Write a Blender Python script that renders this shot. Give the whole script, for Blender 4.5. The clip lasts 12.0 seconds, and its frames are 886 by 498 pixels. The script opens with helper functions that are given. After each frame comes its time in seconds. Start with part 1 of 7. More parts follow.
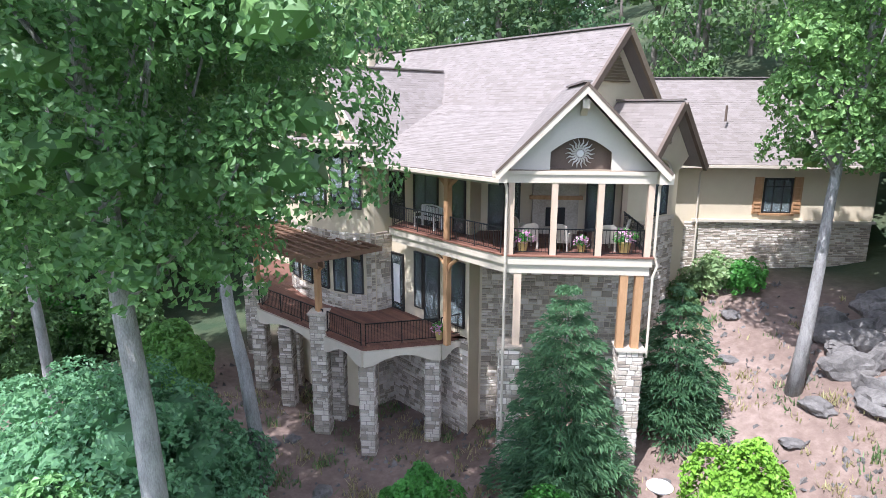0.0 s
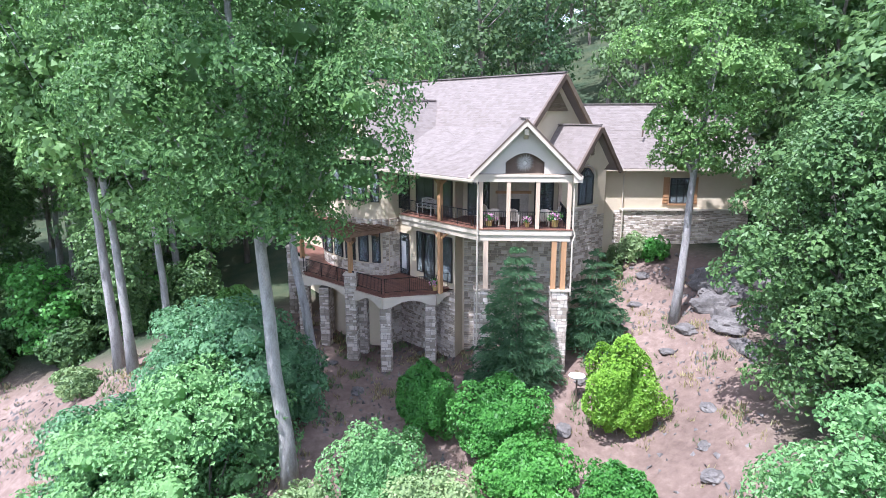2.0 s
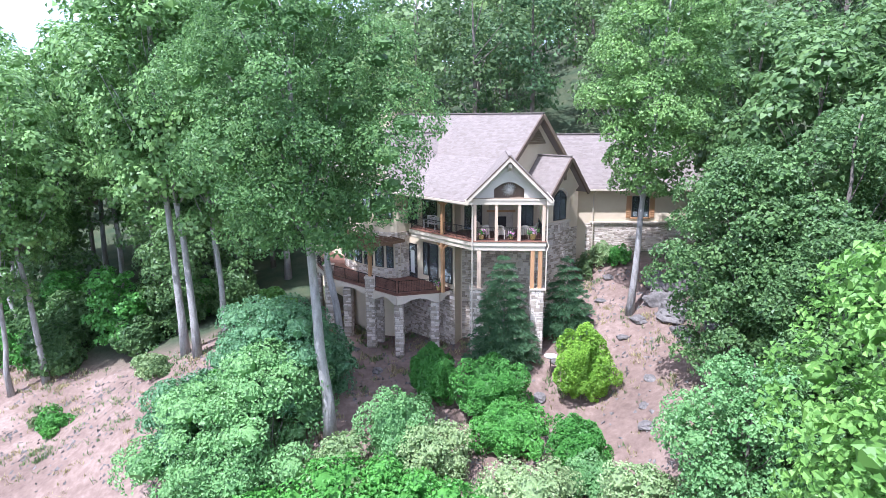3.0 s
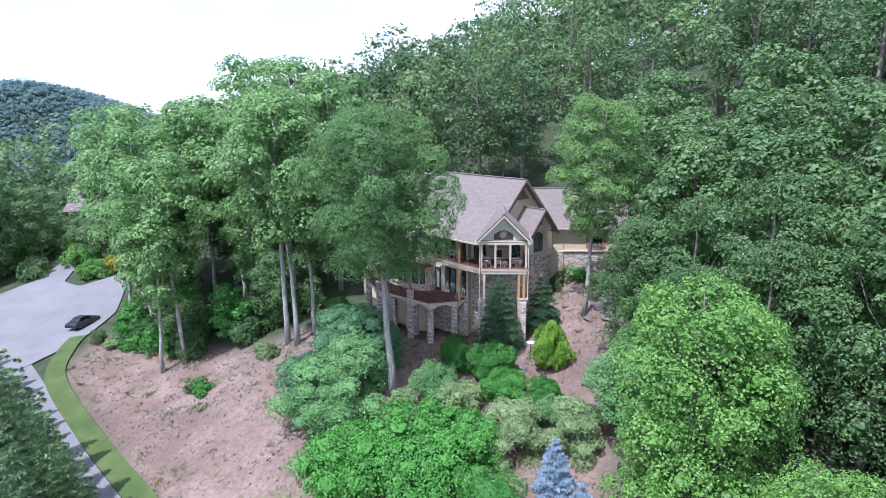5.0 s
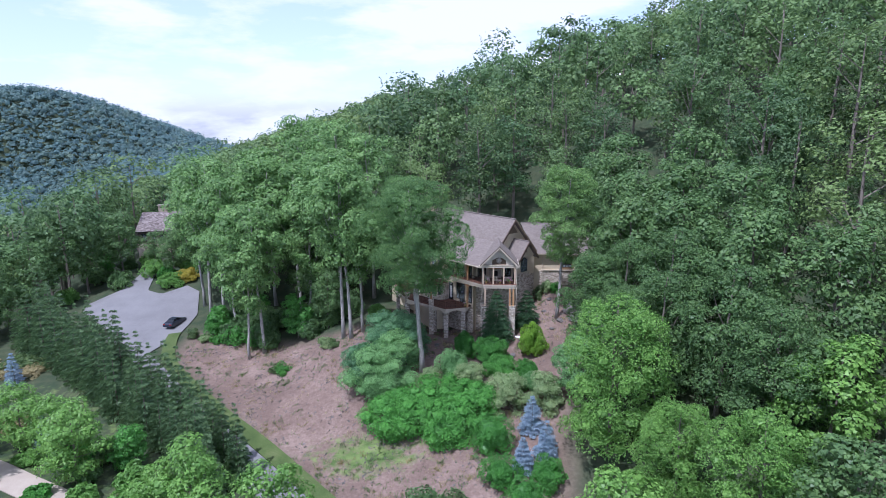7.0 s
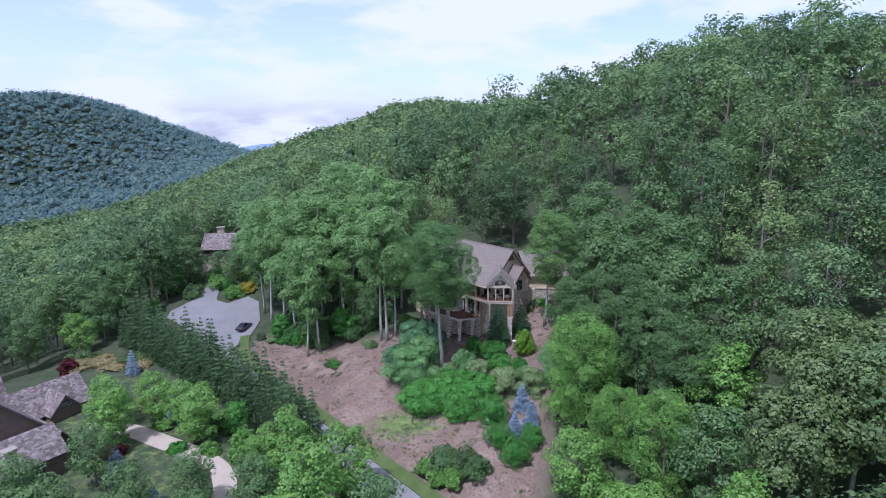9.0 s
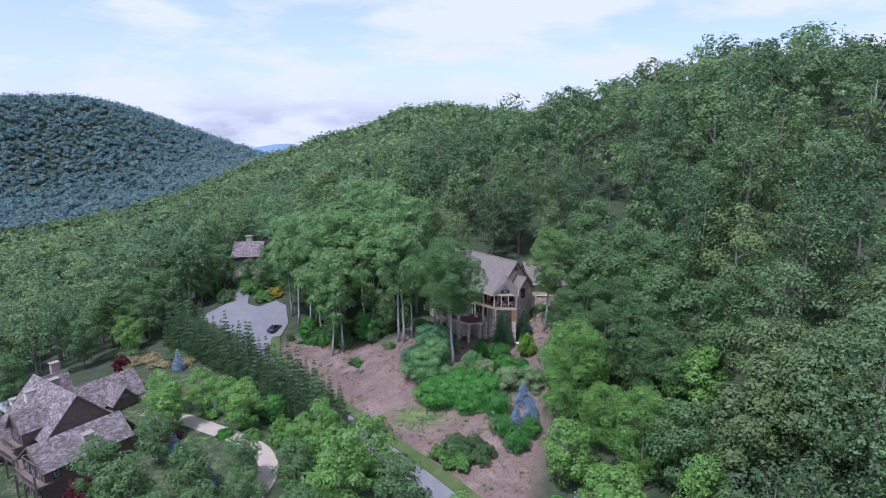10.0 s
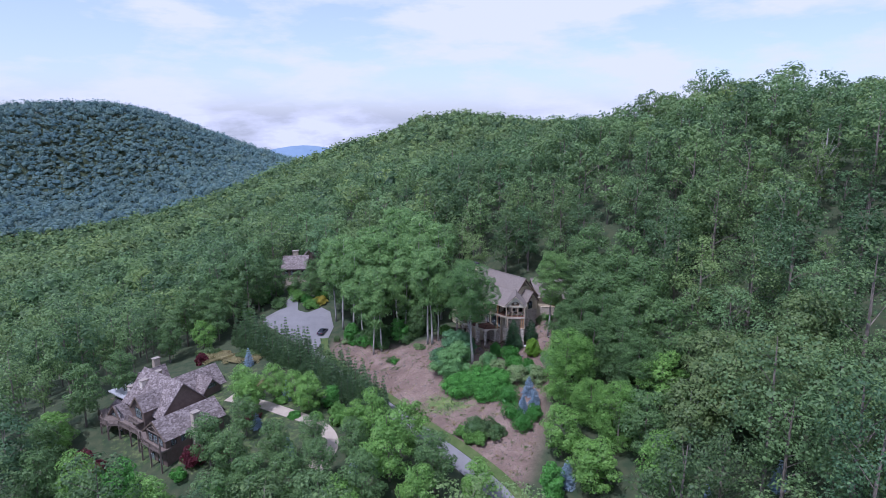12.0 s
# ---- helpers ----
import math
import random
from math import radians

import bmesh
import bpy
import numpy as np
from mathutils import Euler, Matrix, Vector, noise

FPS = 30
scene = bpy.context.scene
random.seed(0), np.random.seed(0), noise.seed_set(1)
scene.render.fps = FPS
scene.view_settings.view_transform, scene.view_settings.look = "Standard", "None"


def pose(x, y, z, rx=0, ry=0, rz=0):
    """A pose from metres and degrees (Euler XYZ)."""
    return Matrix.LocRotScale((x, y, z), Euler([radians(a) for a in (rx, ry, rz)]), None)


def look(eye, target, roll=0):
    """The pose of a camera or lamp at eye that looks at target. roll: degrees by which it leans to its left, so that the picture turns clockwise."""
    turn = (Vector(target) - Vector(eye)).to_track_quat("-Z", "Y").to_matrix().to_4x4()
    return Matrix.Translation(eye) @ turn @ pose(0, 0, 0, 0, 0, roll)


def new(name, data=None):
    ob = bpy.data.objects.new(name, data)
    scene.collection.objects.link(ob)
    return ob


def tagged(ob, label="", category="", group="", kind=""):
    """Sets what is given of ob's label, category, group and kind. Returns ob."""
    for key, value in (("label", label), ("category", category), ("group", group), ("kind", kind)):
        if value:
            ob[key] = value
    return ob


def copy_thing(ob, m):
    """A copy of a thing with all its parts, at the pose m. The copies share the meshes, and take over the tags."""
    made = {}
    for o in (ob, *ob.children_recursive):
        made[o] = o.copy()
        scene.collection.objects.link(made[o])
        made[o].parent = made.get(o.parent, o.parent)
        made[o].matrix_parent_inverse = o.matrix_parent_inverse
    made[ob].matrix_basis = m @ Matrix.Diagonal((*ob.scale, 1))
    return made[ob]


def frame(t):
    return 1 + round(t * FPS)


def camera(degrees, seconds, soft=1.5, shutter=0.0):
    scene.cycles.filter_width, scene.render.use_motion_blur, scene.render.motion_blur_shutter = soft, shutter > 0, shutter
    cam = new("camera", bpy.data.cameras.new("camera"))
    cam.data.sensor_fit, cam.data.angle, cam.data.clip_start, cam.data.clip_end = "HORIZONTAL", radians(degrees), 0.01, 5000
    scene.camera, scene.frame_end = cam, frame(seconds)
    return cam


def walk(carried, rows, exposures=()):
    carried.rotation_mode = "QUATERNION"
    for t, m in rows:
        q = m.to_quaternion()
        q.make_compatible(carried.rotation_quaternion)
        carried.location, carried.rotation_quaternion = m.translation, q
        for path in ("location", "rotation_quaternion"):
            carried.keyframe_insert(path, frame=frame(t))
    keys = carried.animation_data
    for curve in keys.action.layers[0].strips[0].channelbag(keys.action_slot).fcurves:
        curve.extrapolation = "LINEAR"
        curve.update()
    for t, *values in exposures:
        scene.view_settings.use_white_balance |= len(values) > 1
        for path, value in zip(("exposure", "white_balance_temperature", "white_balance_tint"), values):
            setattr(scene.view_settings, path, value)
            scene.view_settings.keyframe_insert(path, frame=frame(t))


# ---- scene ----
cam = camera(72.5, 12.0, soft=0.5)
METRES, EYE, TILT, LEAN, TURN = 150.0, 14.0, 4.3, 0.0, 4.7
ROWS = [
    (0.0, 0.0, 0.0, 0.0, 0.04, -17.29, -0.11),
    (0.5, 0.0003, -0.0146, 0.0028, 0.01, -17.28, -0.05),
    (1.0, 0.0005, -0.0327, 0.0062, -0.18, -17.23, -0.03),
    (1.5, 0.0002, -0.0542, 0.0093, -0.46, -17.16, 0.03),
    (2.0, -0.0006, -0.0791, 0.0144, -0.75, -17.07, 0.11),
    (2.5, -0.0018, -0.107, 0.0237, -0.97, -16.95, 0.25),
    (3.0, -0.0036, -0.1373, 0.0353, -1.07, -16.86, 0.34),
    (5.0, -0.0203, -0.2813, 0.0961, -1.27, -16.66, 0.41),
    (5.5, -0.0261, -0.3215, 0.1133, -1.45, -16.6, 0.32),
    (6.0, -0.0322, -0.3632, 0.1311, -1.69, -16.5, 0.21),
    (6.5, -0.0381, -0.4058, 0.1491, -1.81, -16.46, 0.12),
    (7.0, -0.0437, -0.4494, 0.1678, -1.8, -16.47, 0.1),
    (9.0, -0.0583, -0.6307, 0.256, -0.99, -16.44, 0.07),
    (9.5, -0.0604, -0.6764, 0.2789, -0.51, -16.42, 0.09),
    (10.0, -0.0628, -0.7221, 0.3022, -0.05, -16.46, 0.08),
    (10.5, -0.0645, -0.7682, 0.3254, 0.36, -16.48, 0.1),
    (11.0, -0.0672, -0.8147, 0.3495, 0.88, -16.5, 0.14),
    (11.5, -0.0706, -0.8623, 0.3731, 1.18, -16.47, 0.16),
    (12.0, -0.0742, -0.9109, 0.3966, 1.46, -16.48, 0.19),
]
walk(cam, [(t, pose(0, 0, EYE, TILT, LEAN, TURN) @ pose(METRES * x, METRES * y, METRES * z, 90 + pitch, roll, yaw)) for t, x, y, z, yaw, pitch, roll in ROWS],
     [(0.0, 1.66, 5480, 17), (3.0, 1.66, 5300, 22), (5.5, 0.84, 5250, 22), (8.0, 0.42, 5220, 24), (12.0, 0.16, 5180, 27)])

# ---- sky, sun, exposure ----
SUN_AZ, SUN_EL = radians(214), radians(62)      # compass angle of the sun, clockwise from +y
sun_way = Vector((math.sin(SUN_AZ) * math.cos(SUN_EL), math.cos(SUN_AZ) * math.cos(SUN_EL), math.sin(SUN_EL)))
world = bpy.data.worlds.new("sky")
scene.world = world
world.use_nodes = True


def build_sky(nt):
    nt.nodes.clear()
    out = nt.nodes.new("ShaderNodeOutputWorld")
    bg = nt.nodes.new("ShaderNodeBackground")
    sky = nt.nodes.new("ShaderNodeTexSky")
    sky.sky_type = "NISHITA"
    sky.sun_disc = False
    sky.sun_elevation, sky.sun_rotation = SUN_EL, SUN_AZ
    sky.altitude, sky.air_density, sky.dust_density = 900, 1.0, 2.5
    # broken cloud: flattened noise over the whole dome
    tc = nt.nodes.new("ShaderNodeTexCoord")
    mp = nt.nodes.new("ShaderNodeMapping")
    mp.inputs["Scale"].default_value = (2.6, 2.6, 9.0)
    mp.inputs["Location"].default_value = (0.35, 0.1, 0.0)
    nz = nt.nodes.new("ShaderNodeTexNoise")
    nz.inputs["Scale"].default_value = 1.6
    nz.inputs["Detail"].default_value = 9
    nz.inputs["Roughness"].default_value = 0.58
    ramp = nt.nodes.new("ShaderNodeValToRGB")
    ramp.color_ramp.elements[0].position, ramp.color_ramp.elements[1].position = 0.45, 0.58
    mix = nt.nodes.new("ShaderNodeMix")
    mix.data_type = "RGBA"
    mix.inputs["B"].default_value = (CLOUD, CLOUD * 1.0, CLOUD * 1.03, 1)
    mul = nt.nodes.new("ShaderNodeMath")
    mul.operation = "MULTIPLY_ADD"
    mul.inputs[1].default_value, mul.inputs[2].default_value = 0.58, 0.38
    nt.links.new(tc.outputs["Generated"], mp.inputs["Vector"])
    nt.links.new(mp.outputs["Vector"], nz.inputs["Vector"])
    nt.links.new(nz.outputs["Fac"], ramp.inputs["Fac"])
    nt.links.new(ramp.outputs["Color"], mul.inputs[0])
    nt.links.new(mul.outputs[0], mix.inputs["Factor"])
    nt.links.new(sky.outputs["Color"], mix.inputs["A"])
    nt.links.new(mix.outputs["Result"], bg.inputs["Color"])
    bg.inputs["Strength"].default_value = SKY
    nt.links.new(bg.outputs["Background"], out.inputs["Surface"])


SKY, CLOUD = 0.15, 5.0
build_sky(world.node_tree)
sun = new("sun", bpy.data.lights.new("sun", "SUN"))
sun.data.energy, sun.data.angle, sun.data.color = 3.05, radians(0.53), (1.0, 0.95, 0.87)
sun.matrix_world = look(sun_way * 100, (0, 0, 0))

# ---- materials ----
def node(nt, kind, **inputs):
    n = nt.nodes.new(kind)
    for key, value in inputs.items():
        n.inputs[key.replace("_", " ")].default_value = value
    return n


def material(name, colours, rough=0.8, scale=4.0, fine=30.0, bump=0.3, depth=0.02, metal=0.0, vary=0.0, stretch=(1, 1, 1), spec=0.3, coords="Object", sheer=0.0, island=0.0):
    """Two scales of noise between two or three colours, with fine relief; vary: how far each object's own tone strays."""
    m = bpy.data.materials.new(name)
    m.use_nodes = True
    nt = m.node_tree
    nt.nodes.clear()
    link = nt.links.new
    out = nt.nodes.new("ShaderNodeOutputMaterial")
    bsdf = node(nt, "ShaderNodeBsdfPrincipled", Roughness=rough, Metallic=metal)
    bsdf.inputs["Specular IOR Level"].default_value = spec
    tc = nt.nodes.new("ShaderNodeTexCoord")
    mp = nt.nodes.new("ShaderNodeMapping")
    mp.inputs["Scale"].default_value = stretch
    link(tc.outputs[coords], mp.inputs["Vector"])
    big = node(nt, "ShaderNodeTexNoise", Scale=scale, Detail=5.0, Roughness=0.6)
    small = node(nt, "ShaderNodeTexNoise", Scale=fine, Detail=4.0, Roughness=0.65)
    link(mp.outputs["Vector"], big.inputs["Vector"])
    link(mp.outputs["Vector"], small.inputs["Vector"])
    both = nt.nodes.new("ShaderNodeMath")
    both.operation = "MULTIPLY_ADD"
    both.inputs[1].default_value = 0.45
    half = nt.nodes.new("ShaderNodeMath")
    half.operation = "MULTIPLY"
    half.inputs[1].default_value = 0.55
    link(big.outputs["Fac"], half.inputs[0])
    link(small.outputs["Fac"], both.inputs[0])
    link(half.outputs[0], both.inputs[2])
    fac = both.outputs[0]
    if vary or island:
        src = nt.nodes.new("ShaderNodeObjectInfo") if vary else nt.nodes.new("ShaderNodeNewGeometry")
        port = src.outputs["Random"] if vary else src.outputs["Random Per Island"]
        shift = nt.nodes.new("ShaderNodeMath")
        shift.operation = "MULTIPLY_ADD"
        shift.inputs[1].default_value = vary or island
        add = nt.nodes.new("ShaderNodeMath")
        add.operation = "SUBTRACT"
        add.inputs[1].default_value = (vary or island) / 2
        link(port, shift.inputs[0])
        link(fac, shift.inputs[2])
        link(shift.outputs[0], add.inputs[0])
        fac = add.outputs[0]
    ramp = nt.nodes.new("ShaderNodeValToRGB")
    spots = [0.3, 0.7] if len(colours) == 2 else [0.28 + 0.44 * i / (len(colours) - 1) for i in range(len(colours))]
    while len(ramp.color_ramp.elements) < len(colours):
        ramp.color_ramp.elements.new(0.5)
    for e, p, c in zip(ramp.color_ramp.elements, spots, colours):
        e.position, e.color = p, (*c, 1)
    link(fac, ramp.inputs["Fac"])
    link(ramp.outputs["Color"], bsdf.inputs["Base Color"])
    if bump:
        b = node(nt, "ShaderNodeBump", Strength=bump, Distance=depth)
        link(small.outputs["Fac"], b.inputs["Height"])
        link(b.outputs["Normal"], bsdf.inputs["Normal"])
    if sheer:
        tr = nt.nodes.new("ShaderNodeBsdfTranslucent")
        link(ramp.outputs["Color"], tr.inputs["Color"])
        mix = nt.nodes.new("ShaderNodeMixShader")
        mix.inputs["Fac"].default_value = sheer
        link(bsdf.outputs["BSDF"], mix.inputs[1])
        link(tr.outputs["BSDF"], mix.inputs[2])
        link(mix.outputs["Shader"], out.inputs["Surface"])
    else:
        link(bsdf.outputs["BSDF"], out.inputs["Surface"])
    return m


def leaf(name, dark, light, island=0.5, tone=0.55, gloss=0.45):
    """Leaves: the colour strays from leaf to leaf and, by the mesh's "tone", from plant to plant; the tone also carries
    shade painted on crown hearts; light shines through them.
    """
    m = bpy.data.materials.new(name)
    m.use_nodes = True
    nt = m.node_tree
    nt.nodes.clear()
    link = nt.links.new
    out = nt.nodes.new("ShaderNodeOutputMaterial")
    bsdf = node(nt, "ShaderNodeBsdfPrincipled", Roughness=gloss)
    bsdf.inputs["Specular IOR Level"].default_value = 0.36
    geo = nt.nodes.new("ShaderNodeNewGeometry")
    att = nt.nodes.new("ShaderNodeAttribute")
    att.attribute_name = "tone"
    tc = nt.nodes.new("ShaderNodeTexCoord")
    patch = node(nt, "ShaderNodeTexNoise", Scale=0.4, Detail=3.0)
    link(tc.outputs["Object"], patch.inputs["Vector"])
    a = nt.nodes.new("ShaderNodeMath")
    a.operation = "MULTIPLY_ADD"
    a.inputs[1].default_value = island
    link(geo.outputs["Random Per Island"], a.inputs[0])
    link(patch.outputs["Fac"], a.inputs[2])
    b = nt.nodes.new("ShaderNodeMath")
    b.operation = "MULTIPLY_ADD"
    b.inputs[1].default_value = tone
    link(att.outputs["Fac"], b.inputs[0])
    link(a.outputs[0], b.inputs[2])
    ramp = nt.nodes.new("ShaderNodeValToRGB")
    dark, light = ((1.11 * c[0] * k, c[1] * k, 1.18 * c[2] * k) for c, k in ((dark, 1.18), (light, 1.10)))
    mid = tuple((x + y) / 2 for x, y in zip(dark, light))
    ramp.color_ramp.elements.new(0.5)
    lo, hi = 0.35 + island * 0.05 - tone * 0.3, 0.65 + island * 0.95 + tone * 0.3
    for e, q, c in zip(ramp.color_ramp.elements, (max(0.0, lo), (lo + hi) / 2, min(1.0, hi)), (dark, mid, light)):
        e.position, e.color = q, (*c, 1)
    fac = b.outputs[0]
    link(fac, ramp.inputs["Fac"])
    # from plant to plant the green leans to yellow or to blue
    kind = nt.nodes.new("ShaderNodeAttribute")
    kind.attribute_name = "hue"
    cast = nt.nodes.new("ShaderNodeMapRange")
    cast.inputs["From Min"].default_value = -1
    link(kind.outputs["Fac"], cast.inputs["Value"])
    tint = nt.nodes.new("ShaderNodeValToRGB")
    tint.color_ramp.elements.new(0.5)
    for e, q, c in zip(tint.color_ramp.elements, (0.0, 0.5, 1.0), ((0.72, 0.92, 1.15), (1.0, 1.0, 1.0), (1.42, 1.12, 0.72))):
        e.position, e.color = q, (*c, 1)
    link(cast.outputs["Result"], tint.inputs["Fac"])
    dye = nt.nodes.new("ShaderNodeMix")
    dye.data_type, dye.blend_type = "RGBA", "MULTIPLY"
    dye.inputs["Factor"].default_value = 1.0
    link(ramp.outputs["Color"], dye.inputs["A"])
    link(tint.outputs["Color"], dye.inputs["B"])
    link(dye.outputs["Result"], bsdf.inputs["Base Color"])
    tr = nt.nodes.new("ShaderNodeBsdfTranslucent")
    link(dye.outputs["Result"], tr.inputs["Color"])
    mix = nt.nodes.new("ShaderNodeMixShader")
    mix.inputs["Fac"].default_value = 0.38
    link(bsdf.outputs["BSDF"], mix.inputs[1])
    link(tr.outputs["BSDF"], mix.inputs[2])
    link(mix.outputs["Shader"], out.inputs["Surface"])
    return m


STUCCO = material("cream stucco", ((0.58, 0.48, 0.33), (0.70, 0.60, 0.43)), 0.9, 0.6, 60, 0.25, 0.01)
TRIM = material("white painted trim", ((0.53, 0.455, 0.35), (0.62, 0.54, 0.425)), 0.6, 1.5, 30, 0.08, 0.005)
GABLE = material("pale board gable", ((0.55, 0.50, 0.42), (0.64, 0.59, 0.50)), 0.7, 1.0, 30, 0.1, 0.005)
SHINGLE = material("brown-grey shingle", ((0.183, 0.154, 0.134), (0.238, 0.205, 0.181)), 0.95, 0.9, 14, 0.3, 0.015, vary=0.2)
STONE = material("tan ledge stone", ((0.34, 0.282, 0.218), (0.53, 0.455, 0.365), (0.71, 0.635, 0.54)), 0.9, 1.2, 12, 0.5, 0.03, vary=0.55)
MORTAR = material("grey mortar", ((0.25, 0.215, 0.18), (0.36, 0.315, 0.27)), 0.95, 3, 40, 0.4, 0.02)
CEDAR = material("honey cedar post", ((0.34, 0.18, 0.08), (0.52, 0.31, 0.16)), 0.65, 1.2, 18, 0.2, 0.01, stretch=(6, 6, 0.7))
DECK = material("red-brown deck board", ((0.12, 0.055, 0.04), (0.24, 0.115, 0.075)), 0.6, 1.5, 14, 0.2, 0.01, vary=0.3)
PERGOLA = material("weathered brown timber", ((0.15, 0.085, 0.05), (0.27, 0.165, 0.10)), 0.8, 1.5, 20, 0.3, 0.01)
IRON = material("black iron", ((0.015, 0.015, 0.016), (0.03, 0.03, 0.03)), 0.5, 3, 40, 0.1, 0.005, metal=0.6)
DARK = material("dark window frame", ((0.02, 0.018, 0.016), (0.035, 0.03, 0.027)), 0.5, 3, 40, 0.05, 0.002)
BROWN = material("brown fascia", ((0.10, 0.07, 0.05), (0.16, 0.12, 0.09)), 0.7, 2, 30, 0.1, 0.005)
BARK = material("grey-tan bark", ((0.11, 0.09, 0.075), (0.30, 0.26, 0.22)), 0.95, 1.0, 9, 0.9, 0.05, stretch=(3, 3, 0.6))
PALEBARK = material("pale grey bark", ((0.18, 0.165, 0.15), (0.40, 0.375, 0.345), (0.60, 0.57, 0.53)), 0.95, 1.6, 11, 1.0, 0.08, stretch=(3, 3, 0.8))
LEAF_MAPLE = leaf("fresh broadleaf", (0.062, 0.150, 0.040), (0.235, 0.425, 0.115))
LEAF_DEEP = leaf("deep green broadleaf", (0.047, 0.112, 0.034), (0.155, 0.285, 0.080))
# darker copy of the maple leaf: the crown's underside shade is in its colour
LEAF_MAPLE_SHADE = leaf("maple leaf darkened as shade", (0.048, 0.122, 0.034), (0.168, 0.325, 0.088))
LEAF_POOL = leaf("deep jade leaf", (0.058, 0.158, 0.062), (0.175, 0.36, 0.145))
LEAF_LIME = leaf("yellow-green leaf", (0.1, 0.24, 0.02), (0.27, 0.5, 0.05))
LEAF_SHRUB = leaf("bright shrub leaf", (0.045, 0.17, 0.025), (0.13, 0.38, 0.06))
LEAF_GREY = leaf("grey-green shrub leaf", (0.13, 0.235, 0.075), (0.33, 0.46, 0.18))
LEAF_FIR = leaf("dark fir needles", (0.042, 0.115, 0.046), (0.14, 0.27, 0.105))
LEAF_HEMLOCK = leaf("hemlock needles", (0.044, 0.102, 0.040), (0.15, 0.26, 0.09))
LEAF_BLUE = leaf("blue spruce needles", (0.19, 0.30, 0.30), (0.42, 0.56, 0.55))
LEAF_RED = leaf("plum-red leaf", (0.07, 0.015, 0.02), (0.16, 0.04, 0.045))
LEAF_FOREST = leaf("forest canopy leaf", (0.056, 0.112, 0.038), (0.182, 0.300, 0.092), 0.4, 0.6, 0.6)
LEAF_CANOPY = leaf("canopy leaf", (0.044, 0.098, 0.034), (0.158, 0.278, 0.086), 0.5, 0.6, 0.55)
# distance haze is put into this leaf's paler, bluer base colour
LEAF_HAZED = leaf("far forest leaf tinted for haze", (0.094, 0.170, 0.142), (0.165, 0.282, 0.212), 0.3, 0.4, 0.7)
ASPHALT = material("pale grey asphalt", ((0.15, 0.145, 0.145), (0.215, 0.21, 0.21), (0.265, 0.26, 0.255)), 0.9, 0.16, 5, 0.3, 0.01)
CONCRETE = material("cream drive paving", ((0.36, 0.30, 0.24), (0.48, 0.41, 0.33)), 0.9, 0.5, 12, 0.3, 0.01)
GRASS = material("mown grass verge", ((0.045, 0.078, 0.022), (0.085, 0.125, 0.036), (0.15, 0.17, 0.07)), 0.95, 0.35, 7, 0.8, 0.05)
LEAF_JADE = leaf("jade rhododendron leaf", (0.072, 0.20, 0.055), (0.235, 0.45, 0.145))
LEAF_SPRING = leaf("light spring-green leaf", (0.068, 0.18, 0.030), (0.21, 0.43, 0.085))
LEAF_GOLD = leaf("golden flowering shrub", (0.22, 0.24, 0.03), (0.50, 0.46, 0.06))
LEAF_STRAW = leaf("dry grass", (0.19, 0.20, 0.07), (0.40, 0.38, 0.17))
LEAF_DULL = leaf("dull olive leaf", (0.055, 0.115, 0.035), (0.17, 0.27, 0.085))

# ---- tools for meshes ----
S = math.sqrt(0.5)


def dia(a, b, z=0.0):
    """A place in the house's diagonal wing: a runs towards the right-hand front, b towards the right-hand back."""
    return Vector((S * (a + b), S * (b - a), z))


